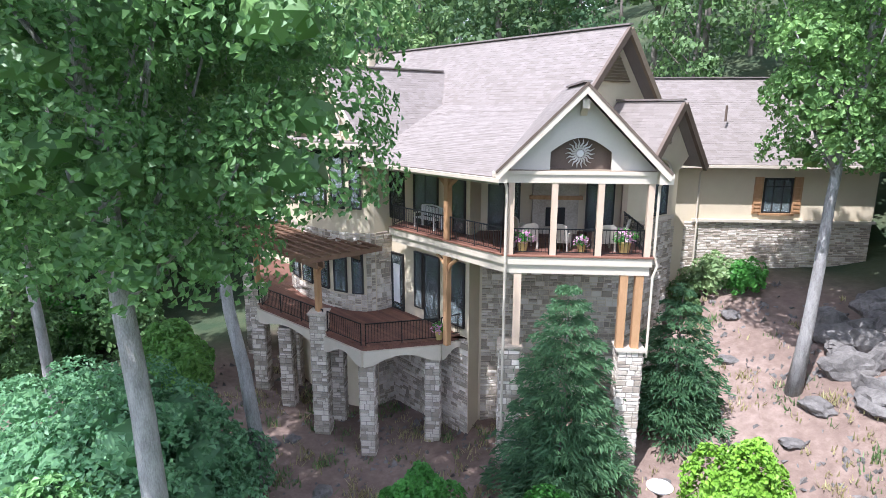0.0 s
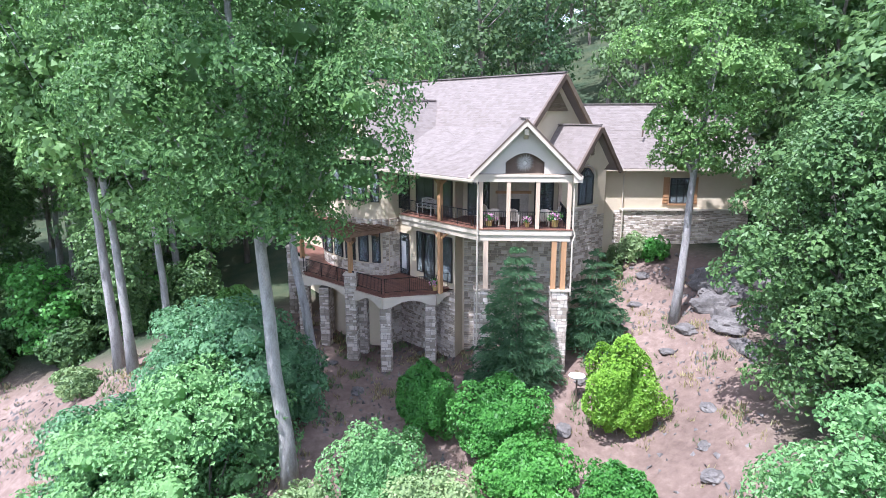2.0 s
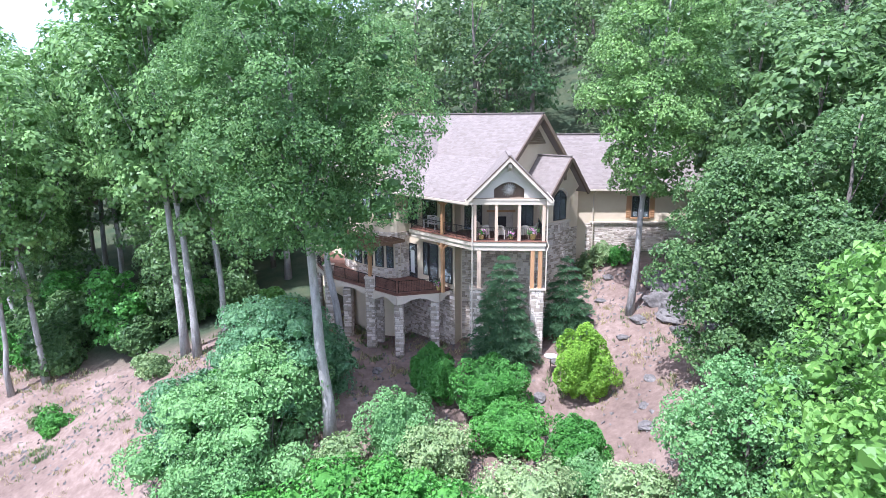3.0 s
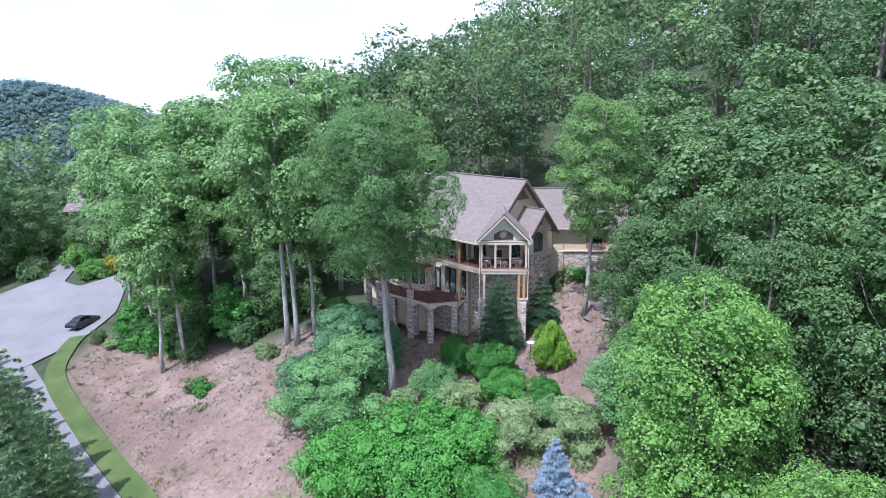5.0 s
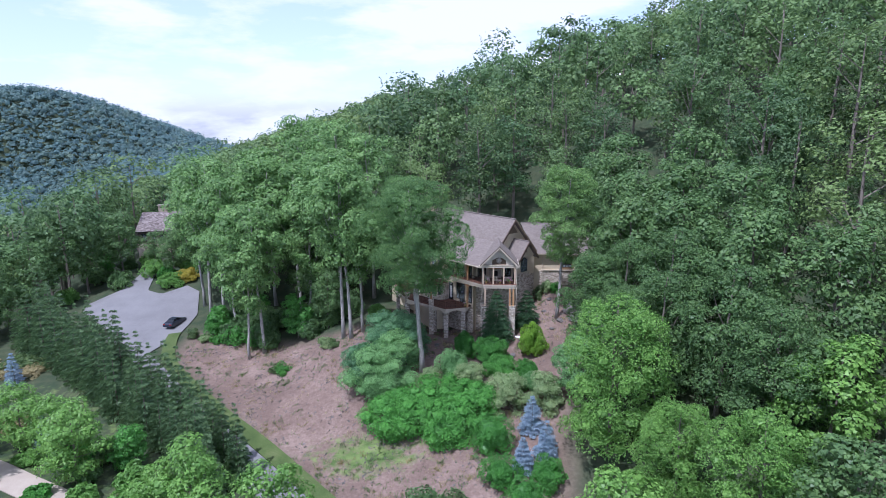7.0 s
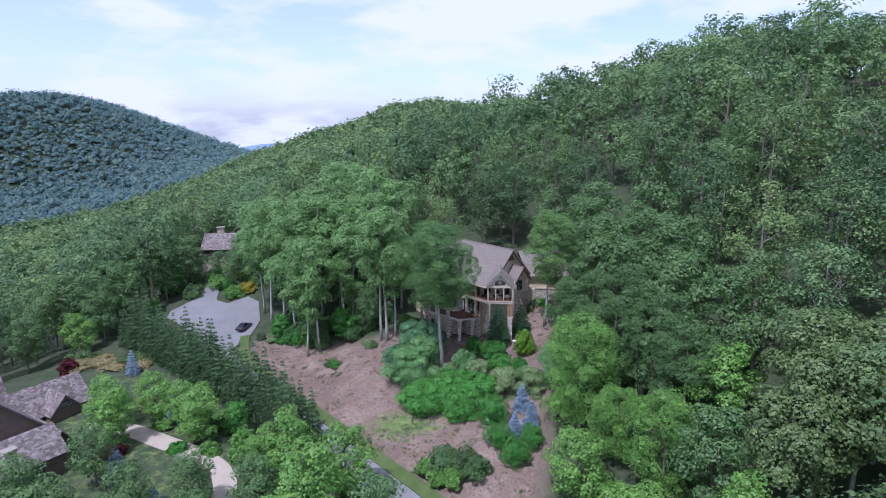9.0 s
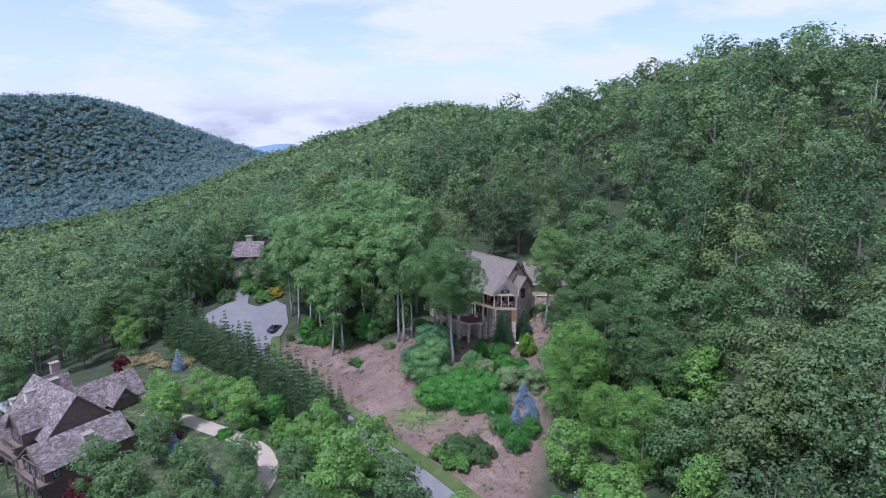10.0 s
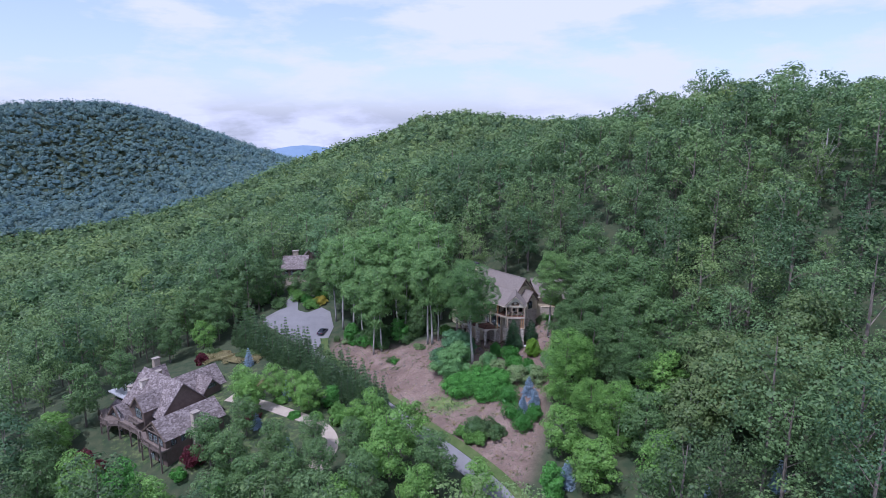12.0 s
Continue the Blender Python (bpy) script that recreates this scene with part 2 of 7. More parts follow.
class Shape:
    """Vertices and faces of one mesh."""

    def __init__(self):
        self.v, self.f = [], []

    def poly(self, points):
        n = len(self.v)
        self.v += [tuple(p) for p in points]
        self.f.append(tuple(range(n, n + len(points))))
        return self

    def prism(self, base, lift):
        """A closed solid: the polygon base moved by lift."""
        n, k = len(self.v), len(base)
        lift = Vector(lift)
        self.v += [tuple(Vector(p)) for p in base] + [tuple(Vector(p) + lift) for p in base]
        self.f.append(tuple(range(n + k - 1, n - 1, -1)))
        self.f.append(tuple(range(n + k, n + 2 * k)))
        self.f += [(n + i, n + (i + 1) % k, n + k + (i + 1) % k, n + k + i) for i in range(k)]
        return self

    def box(self, lo, hi):
        (x0, y0, z0), (x1, y1, z1) = lo, hi
        return self.prism([(x0, y0, z0), (x1, y0, z0), (x1, y1, z0), (x0, y1, z0)], (0, 0, z1 - z0))

    def beam(self, p, q, w, h, up=(0, 0, 1)):
        """A bar from p to q, w wide and h high."""
        p, q, up = Vector(p), Vector(q), Vector(up)
        along = (q - p).normalized()
        side = along.cross(up)
        if side.length < 1e-4:
            side = along.cross(Vector((1, 0, 0)))
        side.normalize()
        top = side.cross(along)
        c = [p + side * sx * w / 2 + top * sz * h / 2 for sx, sz in ((-1, -1), (1, -1), (1, 1), (-1, 1))]
        return self.prism(c, q - p)

    def tube(self, path, radii, sides=8):
        n = len(self.v)
        path = [Vector(p) for p in path]
        for i, p in enumerate(path):
            d = (path[min(i + 1, len(path) - 1)] - path[max(i - 1, 0)]).normalized()
            u = d.cross(Vector((0.31, 0.9, 0.12))).normalized()
            w = d.cross(u)
            for k in range(sides):
                t = 2 * math.pi * k / sides
                self.v.append(tuple(p + (u * math.cos(t) + w * math.sin(t)) * radii[i]))
        for i in range(len(path) - 1):
            for k in range(sides):
                a, b = n + i * sides + k, n + i * sides + (k + 1) % sides
                self.f.append((a, b, b + sides, a + sides))
        self.f.append(tuple(range(n + sides - 1, n - 1, -1)))
        self.f.append(tuple(range(n + (len(path) - 1) * sides, n + len(path) * sides)))
        return self

    def mesh(self, name, mat, smooth=False):
        me = bpy.data.meshes.new(name)
        me.from_pydata(self.v, [], self.f)
        me.materials.append(mat)
        if smooth:
            me.polygons.foreach_set("use_smooth", [True] * len(me.polygons))
        fix_normals(me)
        return me


def fix_normals(me):
    bm = bmesh.new()
    bm.from_mesh(me)
    bmesh.ops.recalc_face_normals(bm, faces=bm.faces)
    bm.to_mesh(me)
    bm.free()


def part(name, shape, mat, parent=None, label="", smooth=False):
    ob = new(name, shape.mesh(name, mat, smooth))
    ob.parent = parent
    return tagged(ob, label)


def thing(name, label, category, at=(0, 0, 0), turn=0.0, group="", kind=""):
    ob = new(name)
    ob.empty_display_size = 0.2
    ob.matrix_basis = pose(*at, 0, 0, turn)
    return tagged(ob, label, category, group, kind)


def quick_mesh(name, verts, faces, mat, smooth=False):
    """A mesh from arrays whose faces all have the same number of corners."""
    me = bpy.data.meshes.new(name)
    faces = np.asarray(faces, np.int32)
    n, k = faces.shape
    me.vertices.add(len(verts))
    me.vertices.foreach_set("co", np.asarray(verts, np.float32).ravel())
    me.loops.add(n * k)
    me.loops.foreach_set("vertex_index", faces.ravel())
    me.polygons.add(n)
    me.polygons.foreach_set("loop_start", np.arange(0, n * k, k, dtype=np.int32))
    me.polygons.foreach_set("use_smooth", np.full(n, smooth))
    me.materials.append(mat)
    me.update(calc_edges=True)
    me.validate()
    return me


# ---- foliage ----
def unit(v):
    return v / np.maximum(np.linalg.norm(v, axis=-1, keepdims=True), 1e-9)


def leaves(centres, normals, sizes, rng, slim=0.62, droop=0.25, along=None):
    """Folded diamond leaves: arrays of vertices (4 each) and triangles (2 each)."""
    n = len(centres)
    r = rng.normal(size=(n, 3)) if along is None else along
    along = unit(r - (r * normals).sum(1, keepdims=True) * normals)
    side = np.cross(normals, along)
    s = sizes[:, None]
    fold = normals * s * 0.16
    v = np.stack([centres - along * s * 0.5, centres + side * s * 0.5 * slim + fold,
                  centres + along * s * 0.5 - normals * s * droop, centres - side * s * 0.5 * slim + fold], 1).reshape(-1, 3)
    k = np.arange(n)[:, None] * 4
    return v, np.concatenate([k + [[0, 1, 2]], k + [[0, 2, 3]]])


def ico_arrays():
    p = (1 + math.sqrt(5)) / 2
    v = unit(np.array([(-1, p, 0), (1, p, 0), (-1, -p, 0), (1, -p, 0), (0, -1, p), (0, 1, p), (0, -1, -p), (0, 1, -p), (p, 0, -1), (p, 0, 1), (-p, 0, -1), (-p, 0, 1)], float))
    f = [(a, b, c) for a in range(12) for b in range(a + 1, 12) for c in range(b + 1, 12) if max(np.linalg.norm(v[a] - v[b]), np.linalg.norm(v[b] - v[c]), np.linalg.norm(v[a] - v[c])) < 1.1]
    return v, np.array([t if np.dot(np.cross(v[t[1]] - v[t[0]], v[t[2]] - v[t[0]]), v[t[0]]) > 0 else t[::-1] for t in f])


def finer(v, f):
    """Each triangle of a ball split in four."""
    v, seen, out = [tuple(p) for p in v], {}, []

    def middle(a, b):
        key = (min(a, b), max(a, b))
        if key not in seen:
            seen[key] = len(v)
            v.append(tuple(unit(np.array(v[a]) + np.array(v[b]))))
        return seen[key]
    for a, b, c in f:
        d, e, g = middle(a, b), middle(b, c), middle(c, a)
        out += [(a, d, g), (d, b, e), (g, e, c), (d, e, g)]
    return np.array(v), np.array(out)


BALLS = [ico_arrays()]
for _ in range(3):
    BALLS.append(finer(*BALLS[-1]))


def spread_leaves(c, nrm, sizes, rng, shape):
    """Leaves at the places c: folded diamonds, or single triangles for sprays seen from afar."""
    if shape == "leaf":
        return (*leaves(c, nrm, sizes, rng, 0.74), 4)
    n = len(c)
    r = rng.normal(size=(n, 3))
    a = unit(r - (r * nrm).sum(1, keepdims=True) * nrm) * sizes[:, None]
    s = np.cross(nrm, a)
    v = np.stack([c + a, c - a * rng.uniform(0.3, 0.7, (n, 1)) + s * 0.8, c - a * rng.uniform(0.3, 0.7, (n, 1)) - s * 0.8], 1).reshape(-1, 3)
    return v, np.arange(3 * n).reshape(-1, 3), 3


def foliage(seed, wide, mid, lumps, count, size, shape="leaf", level=1, low=-0.8, lump=0.42, core=0.72, puffs=80, deep=0.25, taper=0.0, up=0.28, wild=0.36, spread_=(0.45, 0.85)):
    """A crown: rounded lumps of leaf puffs over an ellipsoid, with leaves standing out from a leafy heart that is toned
    darker as inner shade. Vertices, triangles, tones and the lumps' seats.
    """
    rng = np.random.default_rng(seed)
    k = np.arange(lumps) + 0.5
    z = 1 - (1 - low) * k / lumps
    t = k * 2.399963 + rng.normal(size=lumps) * 0.35
    r = np.sqrt(np.maximum(1 - z * z, 0))
    b = unit(np.stack([r * np.cos(t), r * np.sin(t), z], 1) + rng.normal(size=(lumps, 3)) * 0.16)
    seat = b * rng.uniform(*spread_, (lumps, 1))
    big = lump * rng.uniform(0.55, 1.4, lumps)
    dots = unit(rng.normal(size=(puffs, 3)))
    rim = min(0.9, 2.1 / math.sqrt(puffs)) ** 2 / 2
    wide = np.asarray(wide, float)

    def reach(u):
        dot = u @ seat.T
        disc = big ** 2 - (seat ** 2).sum(1) + dot ** 2
        far = np.where(disc > 0, dot + np.sqrt(np.maximum(disc, 0)), 0.42)
        near = np.maximum(1 - (1 - (u @ dots.T).max(1)) / rim, 0)
        return np.maximum(far.max(1), 0.42) * (0.86 + 0.2 * np.sqrt(near)), far.argmax(1), near

    def place(p):
        p = p.copy()
        p[:, :2] *= (1 - taper * p[:, 2:3])
        return p * wide + mid
    u, tri = BALLS[level]
    span = reach(u)[0]
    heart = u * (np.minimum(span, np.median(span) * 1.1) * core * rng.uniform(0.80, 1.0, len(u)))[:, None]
    tri = tri[u[tri].mean(1)[:, 2] > low - 0.2]
    d = unit(rng.normal(size=(count * 4, 3)))
    d = d[d[:, 2] > low]
    far, which, near = reach(d)
    keep = rng.random(len(d)) < 0.35 + 0.65 * near
    d, far, which = d[keep][:count], far[keep][:count], which[keep][:count]
    c = d * (far * (1.04 - deep * rng.random(len(d)) ** 1.7))[:, None]
    nrm = unit(0.5 * d + 0.6 * unit(c - seat[which]) + np.array([0, 0, up]) + wild * rng.normal(size=d.shape))
    c = place(c)
    sizes = size * rng.uniform(0.65, 1.35, len(d))
    v, f, per = spread_leaves(c, nrm, sizes, rng, shape)
    # the heart's tone drops by 0.45: crown shade painted into its colour
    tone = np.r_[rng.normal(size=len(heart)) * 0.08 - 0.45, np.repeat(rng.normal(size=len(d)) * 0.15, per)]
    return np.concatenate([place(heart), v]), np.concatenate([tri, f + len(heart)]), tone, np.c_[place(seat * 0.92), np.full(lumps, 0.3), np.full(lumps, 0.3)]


def crown(seed, base, height, radius, number, count, size, shape="spray", lump=0.34, lean=(0, 0), top=0.5, flat=0.72, core=0.5, deep=0.30):
    """A broadleaf crown: flattened pads of leaves round the limbs' ends, widest at the part top of its height. Vertices, triangles, tones and the pads."""
    rng = np.random.default_rng(seed)
    k = (np.arange(number) + 0.5) / number
    u = np.clip(k + rng.normal(size=number) * 0.03, 0.02, 0.98)
    prof = np.sin(math.pi * np.clip(0.10 + 0.82 * u ** (math.log(0.5) / math.log(top)), 0, 1)) ** 0.65
    turn = np.arange(number) * 2.399963 + rng.normal(size=number) * 0.5
    away = radius * prof * (0.14 + 0.78 * rng.random(number) ** 0.55)
    r = radius * lump * rng.uniform(0.62, 1.30, number) * (0.70 + 0.30 * prof)
    z = base + (height - base) * (0.06 + 0.86 * u)
    mid = np.stack([np.cos(turn) * away + lean[0] * z / height, np.sin(turn) * away + lean[1] * z / height, z], 1)
    squash = np.array([1, 1, flat])
    dots = unit(rng.normal(size=(26, 3)))
    n = count * 3
    which = rng.choice(number, n, p=r * r / (r * r).sum())
    e = unit(rng.normal(size=(n, 3)) + np.array([0, 0, 0.25]))
    near = np.sqrt(np.maximum(1 - (1 - (e @ dots.T).max(1)) / 0.10, 0))
    c = mid[which] + e * squash * (r[which] * (0.84 + 0.20 * near) * (1.05 - deep * rng.random(n) ** 1.6))[:, None]
    keep = (e[:, 2] > -0.5) & (rng.random(n) < 0.4 + 0.6 * near)
    for i in range(number):
        d = (c - mid[i]) / squash
        keep &= ((d * d).sum(1) > ((0.74 if core else 0.5) * r[i]) ** 2) | (which == i)
    c, e = c[keep][:count], e[keep][:count]
    out = unit(c - np.array([lean[0] * 0.6, lean[1] * 0.6, (base + height) / 2]))
    nrm = unit(0.75 * e + 0.35 * out + np.array([0, 0, 0.35]) + 0.36 * rng.normal(size=e.shape))
    sizes = size * rng.uniform(0.65, 1.35, len(c))
    v, f, per = spread_leaves(c, nrm, sizes, rng, shape)
    ball, tri = BALLS[0] if core else (np.zeros((0, 3)), np.zeros((0, 3), int))
    hv = (mid[:, None] + ball[None] * squash * (r * core)[:, None, None] * rng.uniform(0.8, 1.0, (number, len(ball), 1))).reshape(-1, 3)
    hf = (tri[None] + (np.arange(number) * len(ball))[:, None, None]).reshape(-1, 3)
    tone = np.r_[np.full(len(hv), 0.0), np.repeat(rng.normal(size=len(c)) * 0.15, per)]
    return np.concatenate([hv, v]), np.concatenate([hf, f + len(hv)]), tone, np.c_[mid, r, r * flat]


def wild_tree(seed, base, height, *rest):
    """A crown with its trunk and limbs, for the woods: vertices, triangles, tones and how many of the last triangles are wood."""
    v, f, tone, pads = crown(seed, base, height, *rest, core=0.0, deep=0.8)
    sh = Shape()
    sh.tube([(0, 0, -1), (0.1, 0.1, height * 0.5), (0.3, -0.2, height * 0.88)], [0.30, 0.22, 0.05], 5)
    for i in range(2, len(pads), 5):
        z = max(base * 0.8, pads[i, 2] - 4)
        sh.tube([(0.1, 0, z), tuple(pads[i, :3])], [0.10, 0.03], 3)
    wood = []
    for face in sh.f:
        wood += [(face[0], face[k], face[k + 1]) for k in range(1, len(face) - 1)]
    return np.concatenate([v, np.array(sh.v)]), np.concatenate([f, np.array(wood) + len(v)]), np.r_[tone, np.zeros(len(sh.v))], len(wood)


def trunk_shape(rng, height, radius, blobs, lean=(0, 0), limbs=10, bare=0.4, sides=10):
    """A tapered trunk with limbs that reach into the crown's lumps."""
    sh = Shape()
    n = 9
    path = [Vector((lean[0] * i / n + rng.normal() * radius * 0.25 * (i > 0), lean[1] * i / n + rng.normal() * radius * 0.25 * (i > 0), height * i / n)) for i in range(n + 1)]
    path[0].z = -0.6
    rad = [radius * (1.35 if i == 0 else 1.0) * (1 - 0.82 * i / n) for i in range(n + 1)]
    sh.tube(path, rad, sides)
    high = [k for k in range(len(blobs)) if blobs[k][2] > height * (0.45 + 0.35 * bare)]
    order = rng.permutation(high)[:limbs]
    for k in order:
        b = Vector(blobs[k][:3])
        h = min(max(height * bare, b.z - 0.28 * height * rng.uniform(0.6, 1.1)), height * 0.9)
        i = h / height * n
        p = path[int(i)].lerp(path[min(int(i) + 1, n)], i - int(i))
        mid = p.lerp(b, 0.5) + Vector((0, 0, -0.04 * height))
        r0 = radius * (1 - 0.82 * h / height) * 0.42
        sh.tube([p, mid, b], [r0, r0 * 0.6, r0 * 0.2], 5)
    return sh


def conifer(seed, height, radius, count, size, low=0.03, droop=0.35, power=0.85, slim=0.34, simple=False, gap=0.55, arms=9):
    """Arrays of a conifer's needle sprays: tiers of branches, each a flat fan of sprays that thins towards its tip."""
    rng = np.random.default_rng(seed)
    tiers = max(5, int(height / gap))
    u = np.clip((np.arange(tiers) + 0.5) / tiers + rng.normal(size=tiers) * 0.008, low, 0.985)
    weight = (1 - u) ** power + 0.10
    pick = rng.choice(tiers, count, p=weight / weight.sum())
    arm = rng.integers(0, arms, count)
    way0 = rng.uniform(0, 6.283, (tiers, arms)) * 0.12 + np.arange(arms) * 6.283 / arms + np.arange(tiers)[:, None] * 0.9
    size_of = rng.uniform(0.72, 1.12, (tiers, arms))
    lift = rng.normal(size=(tiers, arms)) * 0.10 * gap
    t0 = way0[pick, arm]
    long = radius * (1 - u[pick]) ** power * size_of[pick, arm] + 0.06 * radius
    s = 0.12 + 0.88 * rng.random(count) ** 0.7
    fan = rng.normal(size=count) * 0.34 * (1.15 - 0.8 * s) * long
    d = np.stack([np.cos(t0), np.sin(t0), np.zeros(count)], 1)
    side = np.stack([-np.sin(t0), np.cos(t0), np.zeros(count)], 1)
    c = d * (long * s)[:, None] + side * fan[:, None]
    c[:, 2] = u[pick] * height + lift[pick, arm] + long * (0.16 * s - (droop + 0.16) * s * s) + rng.normal(size=count) * 0.035
    way = unit(d + side * (np.sign(fan) * 0.55)[:, None] + np.array([0, 0, 0.10 - droop]) + 0.3 * rng.normal(size=(count, 3)))
    nrm = unit(np.array([0, 0, 1.0]) + 0.25 * d + 0.38 * rng.normal(size=(count, 3)))
    v, f = leaves(c, nrm, size * rng.uniform(0.7, 1.3, count) * (0.6 + 0.4 * (1 - u[pick])), rng, slim, 0.12, way)
    if simple:
        v = v.reshape(-1, 4, 3)[:, :3].reshape(-1, 3)
        f = np.arange(len(v)).reshape(-1, 3)
    return v, f


def bush_arrays(seed, width, height, count, size, lumps=14, up=0.45):
    """A full round bush, leafy down to the ground."""
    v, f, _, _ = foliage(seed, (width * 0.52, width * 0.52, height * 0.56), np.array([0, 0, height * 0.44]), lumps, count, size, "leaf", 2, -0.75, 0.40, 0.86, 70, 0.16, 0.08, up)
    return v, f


def loose_bush(seed, width, height, count, size, pads=30):
    """A spreading shrub: pads of leaves down to the ground."""
    return crown(seed, -0.12 * height, height * 1.02, width * 0.56, pads, count, size, "leaf", 0.36, (0, 0), 0.36, 0.8, 0.66)[:2]


def upright_bush(seed, width, height, count, size):
    """A clipped upright bush, broad below and rounded at the tip."""
    v, f, _, _ = foliage(seed, (width * 0.50, width * 0.50, height * 0.54), np.array([0, 0, height * 0.46]), 30, count, size, "leaf", 2, -0.85, 0.34, 0.88, 90, 0.12, 0.14, 0.4)
    return v, f


def set_tone(me, tones, name="tone"):
    a = me.attributes.new(name, "FLOAT", "POINT")
    a.data.foreach_set("value", np.asarray(tones, np.float32))

# ---- the lie of the land ----
def polar(az, d, z):
    """A place d metres from the far end of the flight, az degrees clockwise from +y."""
    return (d * math.sin(radians(az)), -141 + d * math.cos(radians(az)), z)


LOT = [(3, 20, -0.2), (6, 32, 1.5), (-5.7, 24, -1.0), (-10.7, 29.5, -0.9), (12, 33, 4.9), (19, 34, 5.6), (12.5, 24, 2.7), (8.3, 16.7, -1.6),
       (-2.2, 16.7, -1.6), (-8.3, 12.6, -2.8), (-20, 21, 0.2), (-36, 24, -4.6), (-31.8, 20.4, -5.3), (-54, 24, -5.5), (-58, 40, -4.6), (-75, 46, -4.2)]
FRONT = [(-30, 3, -8.6), (-15, -11, -10.3), (-6, -19, -11.2), (2, -29, -12.4), (2.3, -7.6, -6.3), (5, -10, -7.4), (6.6, 3, -4.2), (-14, 7, -5.6), (-9, 2, -6.8),
         (11, 7, -1.8), (12.5, 11, 0.4), (-54, -8.9, -7.7), (-39, -20.1, -8.8), (-72.5, -30.3, -12.5), (-88, -24, -13.0), (-96.7, -14.5, -10.0), (-72.5, 1.3, -7.7), (-85, 84, 1.0)]
ROUND = [(26, 14, 5), (45, 20, 12), (40, -32, -3), (62, -50, 10), (95, 24, 36), (45, -80, 5), (80, -110, 5), (0, -110, -32), (-100, -100, -36), (-50, -45, -19), (12, -48, -15),
         (0, 58, 9), (24, 58, 17), (-30, 62, 2), (46, 60, 26), (30, 72, 25), (8, 80, 20), (-8, 120, 22), (-60, 110, 0), (-130, 60, -22), (70, 29, 24)]
# the near crest, the long slope to the left, the wooded ridge behind and the mountain across the valley
CREST = [(31, 159, 38), (62, 164, 53), (83, 130, 54), (103, 132, 58), (128, 136, 60), (140, 116, 55), (150, 80, 56), (110, 230, 40), (50, 260, 22), (170, 200, 40)]
SLOPE = [(-20, 153, 25), (-87, 238, 12), (-110, 203, -3), (-128, 182, -10), (-153, 397, 4), (-124, 239, -6), (-177, 121, -37), (-147, 48, -26), (-261, 134, -43), (-287, 302, -56), (-350, 395, -63), (-406, 353, -72), (-412, 664, -74), (-588, 589, -112), (-438, 868, -46)]
RIDGE = [(-307, 810, -6), (-258, 773, 7), (-191, 789, 28), (-126, 831, 50), (-59, 837, 56), (15, 789, 46), (75, 856, 40), (140, 800, 45), (-100, 560, 16), (10, 480, 18), (-60, 1000, -10), (-200, 1000, -40), (90, 1050, -20)]
MOUNT = [(-998, 978, 68), (-944, 1024, 75), (-851, 1094, 77), (-769, 1123, 56), (-679, 1140, 17), (-584, 1153, -18), (-454, 1098, -38), (-780, 704, -93), (-801, 883, -69), (-675, 910, -71), (-1150, 850, 66), (-1100, 1200, 30), (-800, 1400, 0), (-560, 1400, -60), (-900, 500, -110), (-500, 250, -85)]
OUTER = [(400, 300, 60), (450, 700, 20), (-600, -200, -70), (300, -700, -60), (-300, -700, -60)]
KNOTS = np.array(LOT + FRONT + ROUND + CREST + SLOPE + RIDGE + MOUNT + OUTER, float)


def spline(r2):
    return np.where(r2 > 0, r2 * np.log(np.maximum(r2, 1e-9)) * 0.5, 0.0)


def solve_land(k):
    n = len(k)
    p = k[:, :2] / 100
    a = np.zeros((n + 3, n + 3))
    a[:n, :n] = spline(((p[:, None] - p[None]) ** 2).sum(2)) + np.eye(n) * 2e-4
    a[:n, n:] = np.c_[np.ones(n), p]
    a[n:, :n] = a[:n, n:].T
    return np.linalg.solve(a, np.r_[k[:, 2], 0, 0, 0])


LAND = solve_land(KNOTS)


def lands(xy):
    """Heights of the ground at many places."""
    p = np.asarray(xy, float) / 100
    k = KNOTS[:, :2] / 100
    out = np.empty(len(p))
    for i in range(0, len(p), 4000):
        q = p[i:i + 4000]
        out[i:i + 4000] = spline(((q[:, None] - k[None]) ** 2).sum(2)) @ LAND[:-3] + LAND[-3] + q @ LAND[-2:]
    return out


def land(x, y):
    return float(lands([(x, y)])[0])


def garden(x, y):
    """A place in the neighbouring garden, scaled towards the camera's last position to fit its view."""
    return (0.93 * x, 0.93 * y - 9.9) if x < -30 and y < 16 and x + y < -36 else (x, y)


def spread(inner, step, outer, grow):
    out = [inner[0]]
    while out[-1] < inner[1]:
        out.append(out[-1] + step)
    up, s = [], step
    x = out[-1]
    while x < outer[1]:
        s *= grow
        x += s
        up.append(x)
    down, s, x = [], step, out[0]
    while x > outer[0]:
        s *= grow
        x -= s
        down.append(x)
    return np.array(down[::-1] + out + up)


def inside(p, poly):
    """Which points lie in a polygon."""
    p = np.asarray(p, float)
    hit = np.zeros(len(p), bool)
    for (x0, y0), (x1, y1) in zip(poly, poly[1:] + poly[:1]):
        cross = ((y0 > p[:, 1]) != (y1 > p[:, 1])) & (p[:, 0] < (x1 - x0) * (p[:, 1] - y0) / (y1 - y0 + 1e-12) + x0)
        hit ^= cross
    return hit


CLEAR = [(-52, 24), (-30, 3.5), (-15, -10), (2, -29), (6, -26), (10, -12), (11, 0), (14, 9), (17, 20), (19, 31), (11, 36), (-14, 36), (-22, 24), (-40, 29), (-52, 34)]


